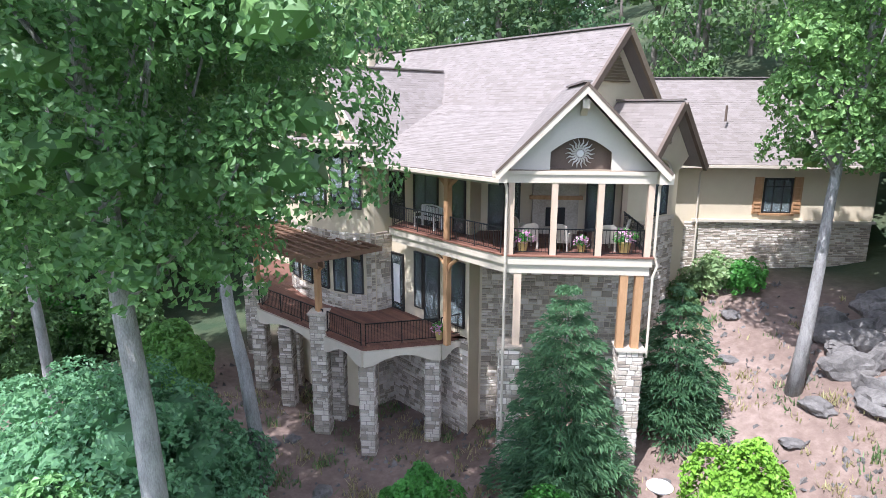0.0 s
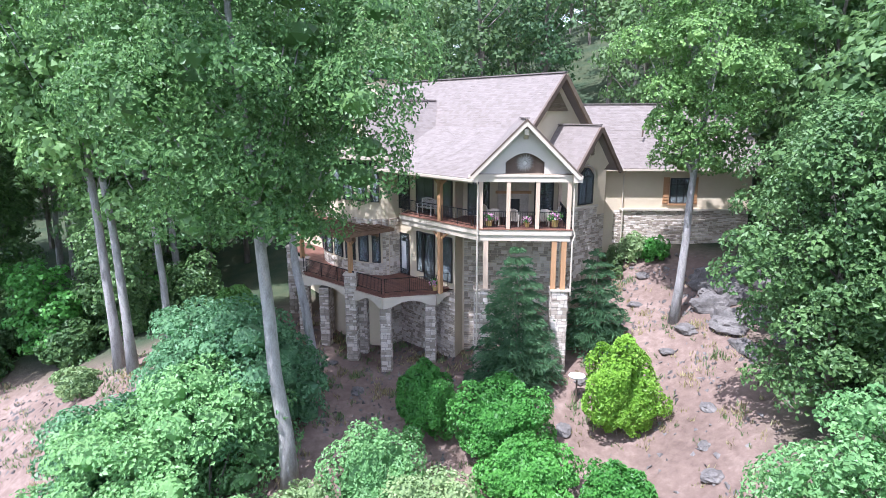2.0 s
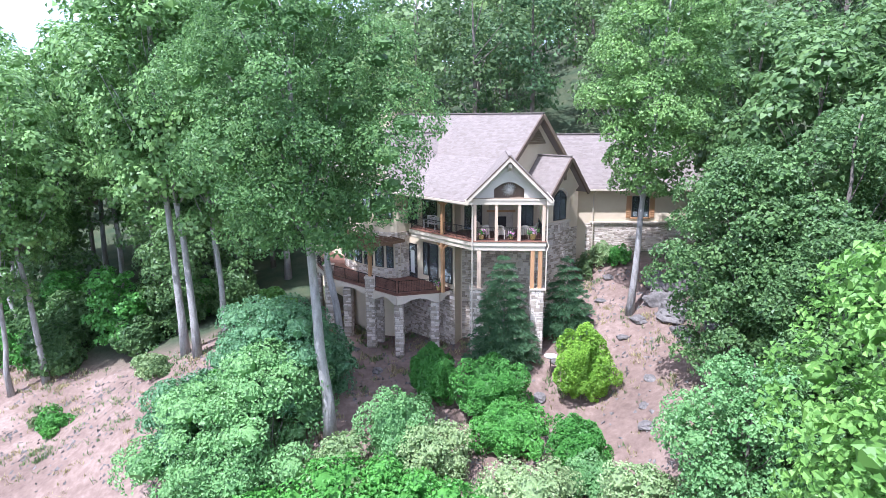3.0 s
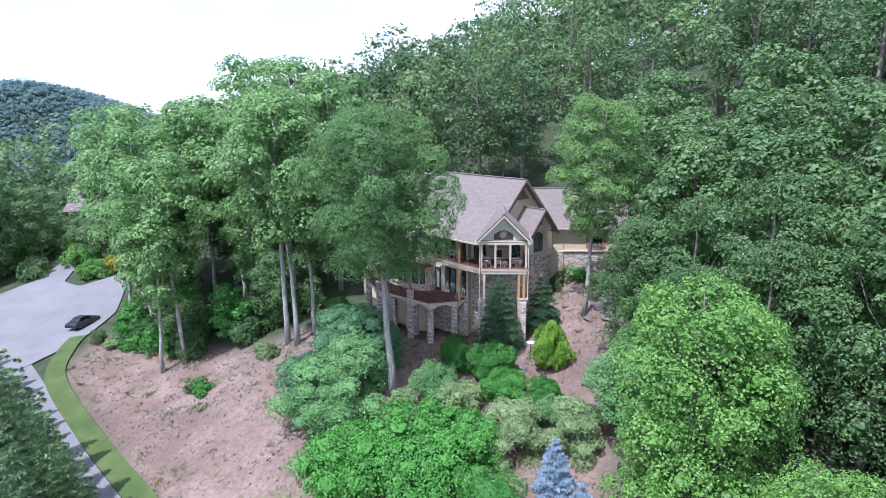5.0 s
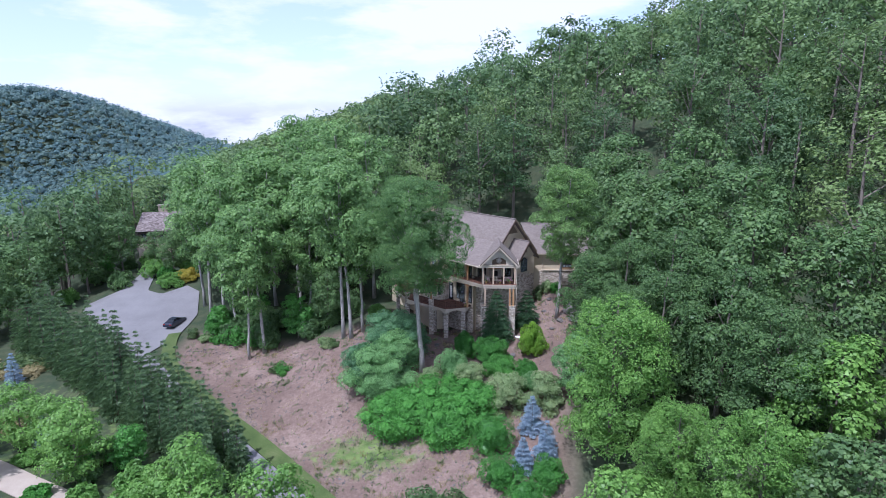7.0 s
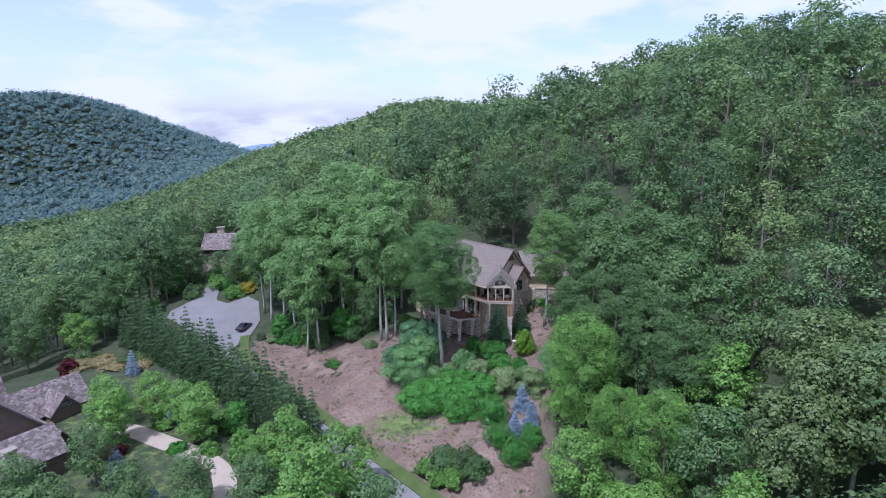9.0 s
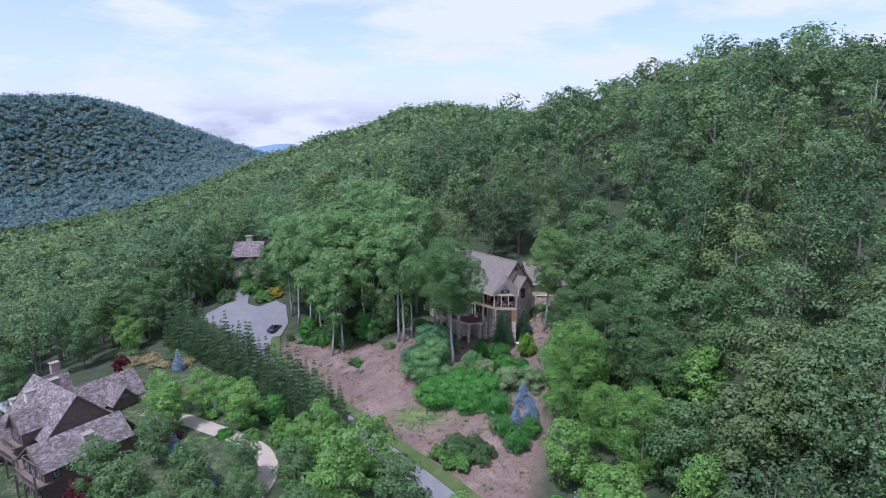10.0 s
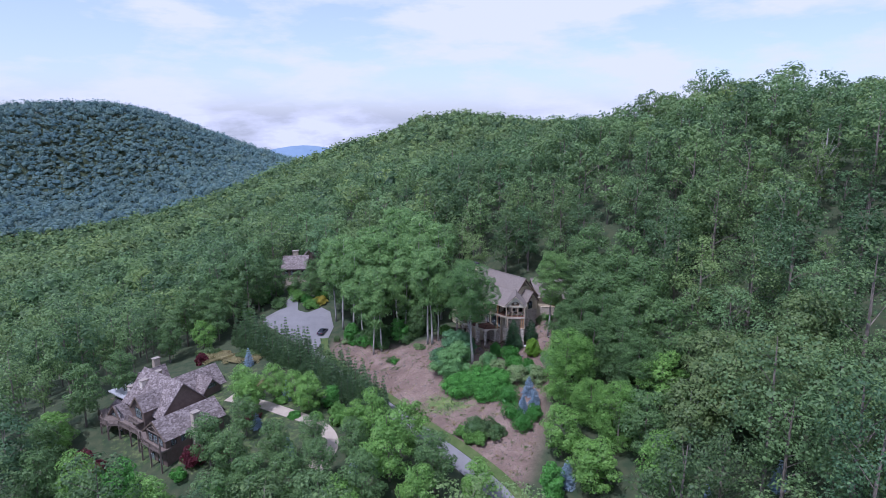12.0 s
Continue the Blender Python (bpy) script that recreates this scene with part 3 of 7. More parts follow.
def lot_edge(p):
    """1 on the bare slope round the house, 0 in the woods, with a soft ragged edge."""
    p = np.asarray(p, float)
    near = np.full(len(p), 1e9)
    for (x0, y0), (x1, y1) in zip(CLEAR, CLEAR[1:] + CLEAR[:1]):
        d = np.array([x1 - x0, y1 - y0])
        t = np.clip(((p - [x0, y0]) @ d) / (d @ d), 0, 1)
        near = np.minimum(near, np.hypot(*(p - [x0, y0] - t[:, None] * d).T))
    return np.clip(0.5 + np.where(inside(p, CLEAR), near, -near) / 4, 0, 1)


def ground_material():
    m = material("soil and forest floor", ((0.105, 0.072, 0.056), (0.20, 0.142, 0.112), (0.33, 0.25, 0.205)), 0.95, 0.22, 2.4, 0.7, 0.10)
    nt = m.node_tree
    link = nt.links.new
    bsdf = next(n for n in nt.nodes if n.type == "BSDF_PRINCIPLED")
    soil = bsdf.inputs["Base Color"].links[0].from_socket
    att = nt.nodes.new("ShaderNodeAttribute")
    att.attribute_name = "cover"
    sep = nt.nodes.new("ShaderNodeSeparateColor")
    link(att.outputs["Color"], sep.inputs["Color"])
    tc = nt.nodes.new("ShaderNodeTexCoord")
    n1 = node(nt, "ShaderNodeTexNoise", Scale=0.5, Detail=6.0)
    link(tc.outputs["Object"], n1.inputs["Vector"])
    floor = nt.nodes.new("ShaderNodeValToRGB")
    for e, p, c in zip(floor.color_ramp.elements, (0.35, 0.65), ((0.036, 0.058, 0.028), (0.070, 0.082, 0.042))):
        e.position, e.color = p, (*c, 1)
    link(n1.outputs["Fac"], floor.inputs["Fac"])
    grass = nt.nodes.new("ShaderNodeValToRGB")
    for e, p, c in zip(grass.color_ramp.elements, (0.35, 0.65), ((0.07, 0.12, 0.03), (0.19, 0.25, 0.08))):
        e.position, e.color = p, (*c, 1)
    link(n1.outputs["Fac"], grass.inputs["Fac"])
    n2 = node(nt, "ShaderNodeTexNoise", Scale=0.9, Detail=8.0, Roughness=0.7)
    link(tc.outputs["Object"], n2.inputs["Vector"])
    thr = nt.nodes.new("ShaderNodeMath")
    thr.operation = "ADD"
    link(n2.outputs["Fac"], thr.inputs[0])
    link(sep.outputs["Green"], thr.inputs[1])
    gate = nt.nodes.new("ShaderNodeMapRange")
    gate.inputs["From Min"].default_value, gate.inputs["From Max"].default_value = 0.92, 1.12
    link(thr.outputs[0], gate.inputs["Value"])
    a = nt.nodes.new("ShaderNodeMix")
    b = nt.nodes.new("ShaderNodeMix")
    a.data_type = b.data_type = "RGBA"
    link(sep.outputs["Red"], a.inputs["Factor"])
    link(floor.outputs["Color"], a.inputs["A"])
    link(soil, a.inputs["B"])
    link(gate.outputs["Result"], b.inputs["Factor"])
    link(a.outputs["Result"], b.inputs["A"])
    link(grass.outputs["Color"], b.inputs["B"])
    link(b.outputs["Result"], bsdf.inputs["Base Color"])
    return m


def build_ground():
    xs, ys = spread((-95, 34), 1.0, (-4200, 4200), 1.12), spread((-36, 58), 1.0, (-4200, 4200), 1.12)
    gx, gy = np.meshgrid(xs, ys)
    p = np.c_[gx.ravel(), gy.ravel()]
    z = lands(p)
    r = np.hypot(p[:, 0], p[:, 1] + 141)
    fade = np.clip((r - 1620) / 600, 0, 1)
    z = z * (1 - fade) - 400 * fade
    rough = np.array([noise.noise((x * 0.5, y * 0.5, 3.0)) * 0.14 + noise.noise((x * 1.7, y * 1.7, 7.0)) * 0.05 if abs(x) < 100 and abs(y) < 70 else 0 for x, y in p])
    lot = lot_edge(p)
    z += rough * lot
    nx, ny = len(xs), len(ys)
    i = (np.arange(ny - 1)[:, None] * nx + np.arange(nx - 1)[None]).ravel()
    me = quick_mesh("ground", np.c_[p, z], np.stack([i, i + 1, i + 1 + nx, i + nx], 1), ground_material(), True)
    green = 0.12 + 0.6 * np.clip(1 - np.hypot((p[:, 0] + 14) / 16, (p[:, 1] - 0) / 8), 0, 1) + 0.2 * np.clip(1 - np.hypot((p[:, 0] + 22) / 7, (p[:, 1] - 25) / 6), 0, 1)
    meadow = 0.45 * np.clip(2.2 - 2.2 * np.hypot((p[:, 0] + 66) / 48, (p[:, 1] + 8) / 38), 0, 1) * (1 - lot)
    col = me.color_attributes.new("cover", "FLOAT_COLOR", "POINT")
    col.data.foreach_set("color", np.c_[lot, np.maximum(green * lot, meadow), lot, np.ones(len(p))].astype(np.float32).ravel())
    return tagged(new("ground", me), "pinkish bare soil slope giving way to forest floor", "ground", kind="structure")


build_ground()


def ribbon(name, line, width, mat, lift, label, category, side=0.0, thick=0.12):
    """A strip that follows the ground along a smooth line; side: how far its middle lies to the right of the line."""
    pts = [Vector((*p, 0)) for p in line]
    fine = []
    for i in range(len(pts) - 1):
        p0, p1, p2, p3 = pts[max(i - 1, 0)], pts[i], pts[i + 1], pts[min(i + 2, len(pts) - 1)]
        n = max(2, int((p2 - p1).length / 1.2))
        for k in range(n + (i == len(pts) - 2)):
            t = k / n
            fine.append(0.5 * (2 * p1 + (p2 - p0) * t + (2 * p0 - 5 * p1 + 4 * p2 - p3) * t * t + (3 * p1 - p0 - 3 * p2 + p3) * t ** 3))
    cols = max(3, int(width / 1.2) + 1)
    rows = []
    for i, p in enumerate(fine):
        d = (fine[min(i + 1, len(fine) - 1)] - fine[max(i - 1, 0)]).normalized()
        s = Vector((d.y, -d.x, 0))
        rows.append([p + s * (side + width * (k / (cols - 1) - 0.5)) for k in range(cols)])
    xy = np.array([(q.x, q.y) for row in rows for q in row])
    z = lands(xy) + lift
    top = np.c_[xy, z]
    low = np.c_[xy, z - thick]
    n, m = len(rows), cols
    i = (np.arange(n - 1)[:, None] * m + np.arange(m - 1)[None]).ravel()
    f = [np.stack([i, i + 1, i + 1 + m, i + m], 1)]
    for c in (0, m - 1):
        j = np.arange(n - 1) * m + c
        f.append(np.stack([j, j + m, j + m + n * m, j + n * m], 1))
    return tagged(new(name, quick_mesh(name, np.r_[top, low], np.concatenate(f), mat, False)), label, category, kind="structure")


def slab(name, poly, mat, lift, label, category, step=1.0):
    """A paved area that follows the ground: small squares whose middles lie in the polygon."""
    xs = np.arange(min(p[0] for p in poly), max(p[0] for p in poly) + step, step)
    ys = np.arange(min(p[1] for p in poly), max(p[1] for p in poly) + step, step)
    gx, gy = np.meshgrid(xs, ys)
    p = np.c_[gx.ravel(), gy.ravel()]
    nx = len(xs)
    i = (np.arange(len(ys) - 1)[:, None] * nx + np.arange(nx - 1)[None]).ravel()
    within = inside(p, poly)
    i = i[within[i] | within[i + 1] | within[i + nx] | within[i + nx + 1]]
    # points just outside slide on to the polygon's edge
    best, to = np.full(len(p), 1e9), p.copy()
    for a, b in zip(poly, poly[1:] + poly[:1]):
        a, d = np.array(a), np.array(b) - np.array(a)
        q = a + np.clip(((p - a) @ d) / (d @ d), 0, 1)[:, None] * d
        r = np.hypot(*(q - p).T)
        to = np.where((r < best)[:, None], q, to)
        best = np.minimum(best, r)
    p = np.where(within[:, None], p, to)
    return tagged(new(name, quick_mesh(name, np.c_[p, lands(p) + lift], np.stack([i, i + 1, i + 1 + nx, i + nx], 1), mat)), label, category, kind="structure")


ROAD = [(-66, 35), (-60, 28), (-52, 20.5), (-40, 9.5), (-30.5, 1.5), (-20, -8), (-10, -17), (-2, -25), (4, -33), (9, -42), (12, -52), (13, -64), (11, -78)]
ribbon("road", ROAD, 4.2, ASPHALT, 0.15, "pale grey asphalt road curving down the slope", "road", side=1.4)
slab("turnaround", [(-57, 25), (-62, 22), (-70, 36), (-81.5, 46), (-82.5, 50), (-78.5, 56), (-78.5, 70), (-75, 70), (-74, 61), (-72, 54.5), (-68, 52.5), (-64, 56.5), (-60, 53.5), (-55.8, 43), (-55, 33)], ASPHALT, 0.19, "pale grey asphalt turning area", "road", 0.5)
ribbon("verge", [(-58, 34), (-56.5, 29)] + ROAD[2:9], 2.2, GRASS, 0.22, "mown green grass verge beside the road", "grass", side=-1.85)
ribbon("driveway", [garden(*p) for p in ((-76, 8), (-66, 5), (-58, 1.5), (-50, -2), (-44, -6), (-41, -12), (-43, -19))], 3.4, CONCRETE, 0.14, "cream paved driveway of the neighbouring house", "driveway")

# ---- the house ----
DECK_Z, FLOOR_Z = 4.25, 8.85
UP = Vector((0, 0, 1))
AX, BX = dia(1, 0), dia(0, 1)
GLASS = bpy.data.materials.new("window glass")
GLASS.use_nodes = True
gl = GLASS.node_tree.nodes["Principled BSDF"]
gl.inputs["Base Color"].default_value = (0.55, 0.62, 0.62, 1)
gl.inputs["Roughness"].default_value = 0.03
gl.inputs["Transmission Weight"].default_value = 0.85
gl.inputs["IOR"].default_value = 1.45
# no room is built: this dark colour stands for the unlit interior
UNLIT_ROOM = material("dark panel for unlit room", ((0.018, 0.020, 0.022), (0.07, 0.068, 0.062)), 0.9, 1.2, 6, 0, stretch=(3, 3, 0.3))
LOUVRE = material("tan louvre", ((0.20, 0.15, 0.10), (0.30, 0.23, 0.16)), 0.7, 2, 30, 0.1, 0.005)
SILVER = material("weathered pale metal", ((0.50, 0.48, 0.44), (0.66, 0.64, 0.60)), 0.45, 2, 20, 0.1, 0.004, metal=0.5)
WICKER = material("pale wicker", ((0.42, 0.36, 0.28), (0.58, 0.52, 0.43)), 0.8, 6, 60, 0.4, 0.01)
WHITEWOOD = material("white painted wood", ((0.70, 0.69, 0.66), (0.80, 0.79, 0.76)), 0.55, 3, 40, 0.1, 0.004)
POT = material("ochre glazed pot", ((0.45, 0.32, 0.10), (0.60, 0.45, 0.18)), 0.4, 4, 30, 0.1, 0.004)
PETAL = leaf("mixed pink and white petals", (0.45, 0.10, 0.30), (0.75, 0.62, 0.60), 0.9)
CHARCOAL = material("dark grey chimney metal", ((0.05, 0.05, 0.055), (0.10, 0.10, 0.105)), 0.5, 2, 20, 0.1, 0.01, metal=0.5)
ROCK = material("grey outcrop rock", ((0.075, 0.068, 0.062), (0.16, 0.146, 0.133), (0.31, 0.285, 0.255)), 0.95, 0.8, 5, 0.8, 0.06)

house = thing("house", "large cream stucco and stone house with brown shingle roofs", "house")


class Tabs:
    """Many small proud pieces on planes, joined into one mesh; each is a flat frustum."""

    def __init__(self):
        self.v, self.f = [], []

    def piece(self, o, u, v, n, w, h, lift, inset):
        k = len(self.v)
        for a, b in ((0, 0), (w, 0), (w, h), (0, h)):
            self.v.append(o + u * a + v * b)
        for a, b in ((inset, inset), (w - inset, inset), (w - inset, h - inset), (inset, h - inset)):
            self.v.append(o + u * a + v * b + n * lift)
        self.f += [(k + 4, k + 5, k + 6, k + 7), (k, k + 1, k + 5, k + 4), (k + 1, k + 2, k + 6, k + 5), (k + 2, k + 3, k + 7, k + 6), (k + 3, k, k + 4, k + 7)]

    def put(self, name, mat, parent, label=""):
        ob = new(name, quick_mesh(name, np.array([tuple(p) for p in self.v]), self.f, mat))
        ob.parent = parent
        return tagged(ob, label, kind="stuff")


def ashlar(tabs, o, u, w, h, n, seed, low=0.11, high=0.30, joint=0.022, keep=None):
    """Random courses of stones over a rectangle that rises from o along u and z."""
    rng = random.Random(seed)
    o, u, n = Vector(o), Vector(u), Vector(n)
    z = 0.0
    while z < h - 0.03:
        ch = min(rng.uniform(low, high), h - z)
        x = 0.0
        while x < w - 0.02:
            sw = min(rng.uniform(0.16, 0.50), w - x)
            if w - x - sw < 0.12:
                sw = w - x
            if ch > 0.16 and rng.random() < 0.35:
                cut = ch * rng.uniform(0.4, 0.6)
                bits = ((z, cut), (z + cut, ch - cut))
            else:
                bits = ((z, ch),)
            for zz, hh in bits:
                if keep is None or keep(x + sw / 2, zz + hh / 2):
                    tabs.piece(o + u * (x + joint / 2) + UP * (zz + joint / 2), u, UP, n, sw - joint, hh - joint, rng.uniform(0.015, 0.05), 0.016)
            x += sw
        z += ch


STONE_ISLE = material("tan ledge stone facing", ((0.33, 0.272, 0.21), (0.52, 0.445, 0.355), (0.70, 0.625, 0.53)), 0.9, 1.4, 14, 0.5, 0.03, island=0.6)
SHINGLE_ISLE = material("brown-grey shingle courses", ((0.186, 0.156, 0.135), (0.214, 0.182, 0.159), (0.243, 0.209, 0.185)), 0.95, 0.8, 22, 0.3, 0.012, island=0.35)


UNIT_SHINGLE = quick_mesh("shingle", [(0, 0, 0.1), (1, 0, 0.1), (1, 0, 1), (0, 0, 1), (1, 1, 0.2), (0, 1, 0.2)], [(0, 1, 2, 3), (3, 2, 4, 5)], SHINGLE)


def roof_plane(eave0, eave1, ridge1, ridge0, parent, seed, thick=0.16, course=0.165, tab=0.36, mat=None, under=None, single=False):
    """A sloping slab with courses of shingle tabs on it, from eave to ridge."""
    e0, e1, r1, r0 = (Vector(p) for p in (eave0, eave1, ridge1, ridge0))
    n = (e1 - e0).cross(r0 - e0).normalized()
    if n.z < 0:
        n = -n
    slab_ = part("roof", Shape().prism([e0 - n * thick, e1 - n * thick, r1 - n * thick, r0 - n * thick], n * thick), under or SHINGLE, parent, "brown-grey asphalt shingle roof slope")
    rng = random.Random(seed)
    tabs = Tabs()
    room = [150 if single else 0]
    rows = max(1, int(((r0 - e0).length + (r1 - e1).length) / 2 / course))
    for i in range(rows):
        t0, t1 = i / rows, min(1, (i + 1.0) / rows)
        a0, a1, b0, b1 = e0.lerp(r0, t0), e1.lerp(r1, t0), e0.lerp(r0, t1), e1.lerp(r1, t1)
        x = -rng.uniform(0, tab)
        length = (a1 - a0).length
        while x < length:
            w = tab * rng.uniform(0.7, 1.3)
            s0, s1 = max(0, x) / length, min(length, x + w - 0.012) / length
            if s1 > s0 + 0.01:
                drop = n * rng.uniform(0.006, 0.013)
                p, q, r, s = a0.lerp(a1, s0), a0.lerp(a1, s1), b0.lerp(b1, s1), b0.lerp(b1, s0)
                if room[0] > 0:
                    room[0] -= 1
                    ob = new("shingle", UNIT_SHINGLE)
                    ob.parent = slab_
                    m = Matrix.Identity(4)
                    for c, col in enumerate((q - p, s - p, drop)):
                        for j in range(3):
                            m[j][c] = col[j]
                    m.translation = p
                    ob.matrix_basis = m
                    x += w
                    continue
                k = len(tabs.v)
                tabs.v += [p + n * 0.003, q + n * 0.003, q + drop, p + drop, r + n * 0.005, s + n * 0.005]
                tabs.f += [(k, k + 1, k + 2, k + 3), (k + 3, k + 2, k + 4, k + 5)]
            x += w
    tabs.put("shingle_covering", mat or SHINGLE_ISLE, slab_)
    return slab_


def window(at, u, n, w, h, parent, cols=2, rows=1, arch=0.0, colour=None, name="window", dark_back=True, deep=0.09):
    """A framed window or glazed door standing on a wall: at is the lower left corner seen from outside, u runs along the wall."""
    at, u, n = Vector(at), Vector(u), Vector(n)
    colour = colour or DARK

    def edge(x0, x1, top, fr):
        pts = [(x0, fr), (x1, fr)]
        if arch:
            k = 10
            pts += [(x1 + (x0 - x1) * i / k, top - arch + arch * math.sin(math.pi * i / k)) for i in range(k + 1)]
        else:
            pts += [(x1, top), (x0, top)]
        return pts

    t = 0.075
    sh = Shape()
    out, inn = edge(0, w, h, 0), edge(t, w - t, h - t, t)
    k = len(out)
    for i in range(k):
        a, b, c, d = out[i], out[(i + 1) % k], inn[(i + 1) % k], inn[i]
        sh.prism([at + u * p[0] + UP * p[1] for p in (a, b, c, d)], n * deep)
    frame_ob = part(name, sh, colour, parent, "dark framed glazing")
    for i in range(1, cols):
        x = w * i / cols
        part("mullion", Shape().prism([at + u * (x - 0.03) + UP * t + n * 0.03, at + u * (x + 0.03) + UP * t + n * 0.03, at + u * (x + 0.03) + UP * (h - t) + n * 0.03, at + u * (x - 0.03) + UP * (h - t) + n * 0.03], n * 0.045), colour, frame_ob)
    for j in range(1, rows):
        z = h * (0.0 + j / rows) if rows != 2 else h * 0.76
        part("mullion", Shape().prism([at + u * t + UP * (z - 0.03) + n * 0.033, at + u * (w - t) + UP * (z - 0.03) + n * 0.03, at + u * (w - t) + UP * (z + 0.03) + n * 0.03, at + u * t + UP * (z + 0.03) + n * 0.033], n * 0.045), colour, frame_ob)
    part("backing", Shape().prism([at + u * p[0] + UP * p[1] + n * 0.004 for p in inn], n * 0.006), UNLIT_ROOM, frame_ob, "dark panel standing in for an unlit room")
    pane = part("pane", Shape().prism([at + u * p[0] + UP * p[1] + n * 0.04 for p in inn], n * 0.008), GLASS, frame_ob, "clear window glass")
    pane.visible_shadow = False
    return frame_ob


# walls
part("wall", Shape().prism([dia(-40, 17, -1.5), dia(-18.3, 17, -1.5), (-0.5, 26.2, -1.5), (5.75, 26.2, -1.5), dia(-14.4, 23.0, -1.5), dia(-14.4, 26.2, -1.5), dia(-16.0, 26.2, -1.5), dia(-16.0, 29.5, -1.5), dia(-40, 29.5, -1.5)], (0, 0, 13.2)), STUCCO, house, "cream stucco wall")
part("gable_wall", Shape().prism([dia(-17.3, 20.4, 11.6), dia(-17.3, 30.0, 11.6), dia(-17.3, 28.2, 14.2), dia(-17.3, 25.2, 17.4), dia(-17.3, 22.2, 14.2)], AX * -0.3), STUCCO, house, "cream stucco gable end")
part("gable_wall", Shape().prism([dia(-14.4, 23.1, 11.0), dia(-14.4, 26.2, 11.0), dia(-14.4, 27.4, 11.9), dia(-14.4, 25.45, 14.1), dia(-14.4, 23.1, 11.6)], AX * -2.9), STUCCO, house, "cream stucco gable end")
# louvred vent high in the main gable
vent = part("gable_vent", Shape().prism([dia(-17.28, 23.95, 15.3), dia(-17.28, 26.45, 15.3), dia(-17.28, 25.2, 16.75)], AX * 0.06), LOUVRE, house, "tan louvred gable vent")
for i in range(9):
    z = 15.36 + 0.145 * i
    half = 1.2 * (16.75 - z) / 1.45
    part("slat", Shape().beam(dia(-17.2, 25.2 - half, z), dia(-17.2, 25.2 + half, z), 0.10, 0.035, (0.3, -0.3, 1)), LOUVRE, vent)
# curved bay wing
BAY_A, BAY_R = -28.0, 4.0


def bay_arc(steps, out=0.0, a0=0.0, a1=180.0):
    pts = []
    for i in range(steps + 1):
        t = radians(a0 + (a1 - a0) * i / steps)
        pts.append((BAY_A + (BAY_R + out) * math.cos(t), 16.0 - (1.5 + out) * math.sin(t)))
    return pts


part("bay_wall", Shape().prism([dia(a, b, -1.5) for a, b in bay_arc(20)] + [dia(-32, 20, -1.5), dia(-24, 20, -1.5)], (0, 0, 13.7)), STUCCO, house, "curved cream stucco bay")
part("gable_wall", Shape().prism([dia(-24.1, 15.9, 12.1), dia(-27.8, 15.9, 16.0), dia(-31.5, 15.9, 12.1)], BX * 4), STUCCO, house, "cream stucco gable with arched window")
window(dia(-29.2, 15.9, 12.75), AX, -BX, 2.6, 1.45, house, 3, 1, 0.7, TRIM)
part("window_sill", Shape().prism([dia(-29.4, 15.9, 12.5), dia(-26.4, 15.9, 12.5), dia(-26.4, 15.9, 12.72), dia(-29.4, 15.9, 12.72)], BX * -0.14), TRIM, house)
part("bay_roof", Shape().prism([dia(a, b, 12.2) for a, b in bay_arc(20, 0.35)] + [dia(-32.3, 16.2, 12.2), dia(-23.7, 16.2, 12.2)], (0, 0, 0.22)), TRIM, house, "cream bay cornice")
part("bay_roof", Shape().prism([dia(a, b, 12.42) for a, b in bay_arc(20, 0.2)] + [dia(-32.2, 16.2, 12.42), dia(-23.8, 16.2, 12.42)], (0, 0, 0.1)), SHINGLE, house)


def bay_windows(z, h, rows, frame_mat):
    for i in range(7):
        t = radians(17 + 146 * (i + 0.5) / 7)
        c = dia(BAY_A + (BAY_R + 0.01) * math.cos(t), 16.0 - 1.51 * math.sin(t), z)
        t0, t1 = t - radians(7.6), t + radians(7.6)
        p = dia(BAY_A + BAY_R * math.cos(t1), 16.0 - 1.5 * math.sin(t1), z)
        q = dia(BAY_A + BAY_R * math.cos(t0), 16.0 - 1.5 * math.sin(t0), z)
        u = (q - p).normalized()
        n = u.cross(UP)
        window(p + n * 0.05, u, n, (q - p).length, h, house, 1, rows, 0, frame_mat)


bay_windows(9.35, 2.75, 2, DARK)
bay_windows(5.15, 2.1, 1, DARK)

# right-hand wing
part("wall", Shape().prism([(9.2, 34, 3), (20.5, 34, 3), (20.5, 41.6, 3), (9.2, 41.6, 3)], (0, 0, 8.4)), STUCCO, house, "cream stucco wing wall")
part("gable_wall", Shape().prism([(20.2, 33.9, 11.3), (20.2, 37.8, 15.4), (20.2, 41.7, 11.3)], (0.3, 0, 0)), STUCCO, house)
part("ledge", Shape().box((11.0, 33.78, 8.02), (20.6, 34, 8.16)), TRIM, house, "cream ledge above stone facing")
window((14.65, 34, 8.55), Vector((1, 0, 0)), Vector((0, -1, 0)), 1.5, 1.9, house, 3, 2)
for x in (14.15, 16.2):
    sh = part("shutter", Shape().box((x, 33.9, 8.5), (x + 0.44, 34, 10.5)), CEDAR, house, "brown wooden shutter")
    for i in range(9):
        part("slat", Shape().beam((x + 0.05, 33.88, 8.65 + 0.21 * i), (x + 0.39, 33.88, 8.65 + 0.21 * i), 0.03, 0.09), CEDAR, sh)
part("window_sill", Shape().box((14.5, 33.82, 8.42), (16.3, 34, 8.54)), CEDAR, house)
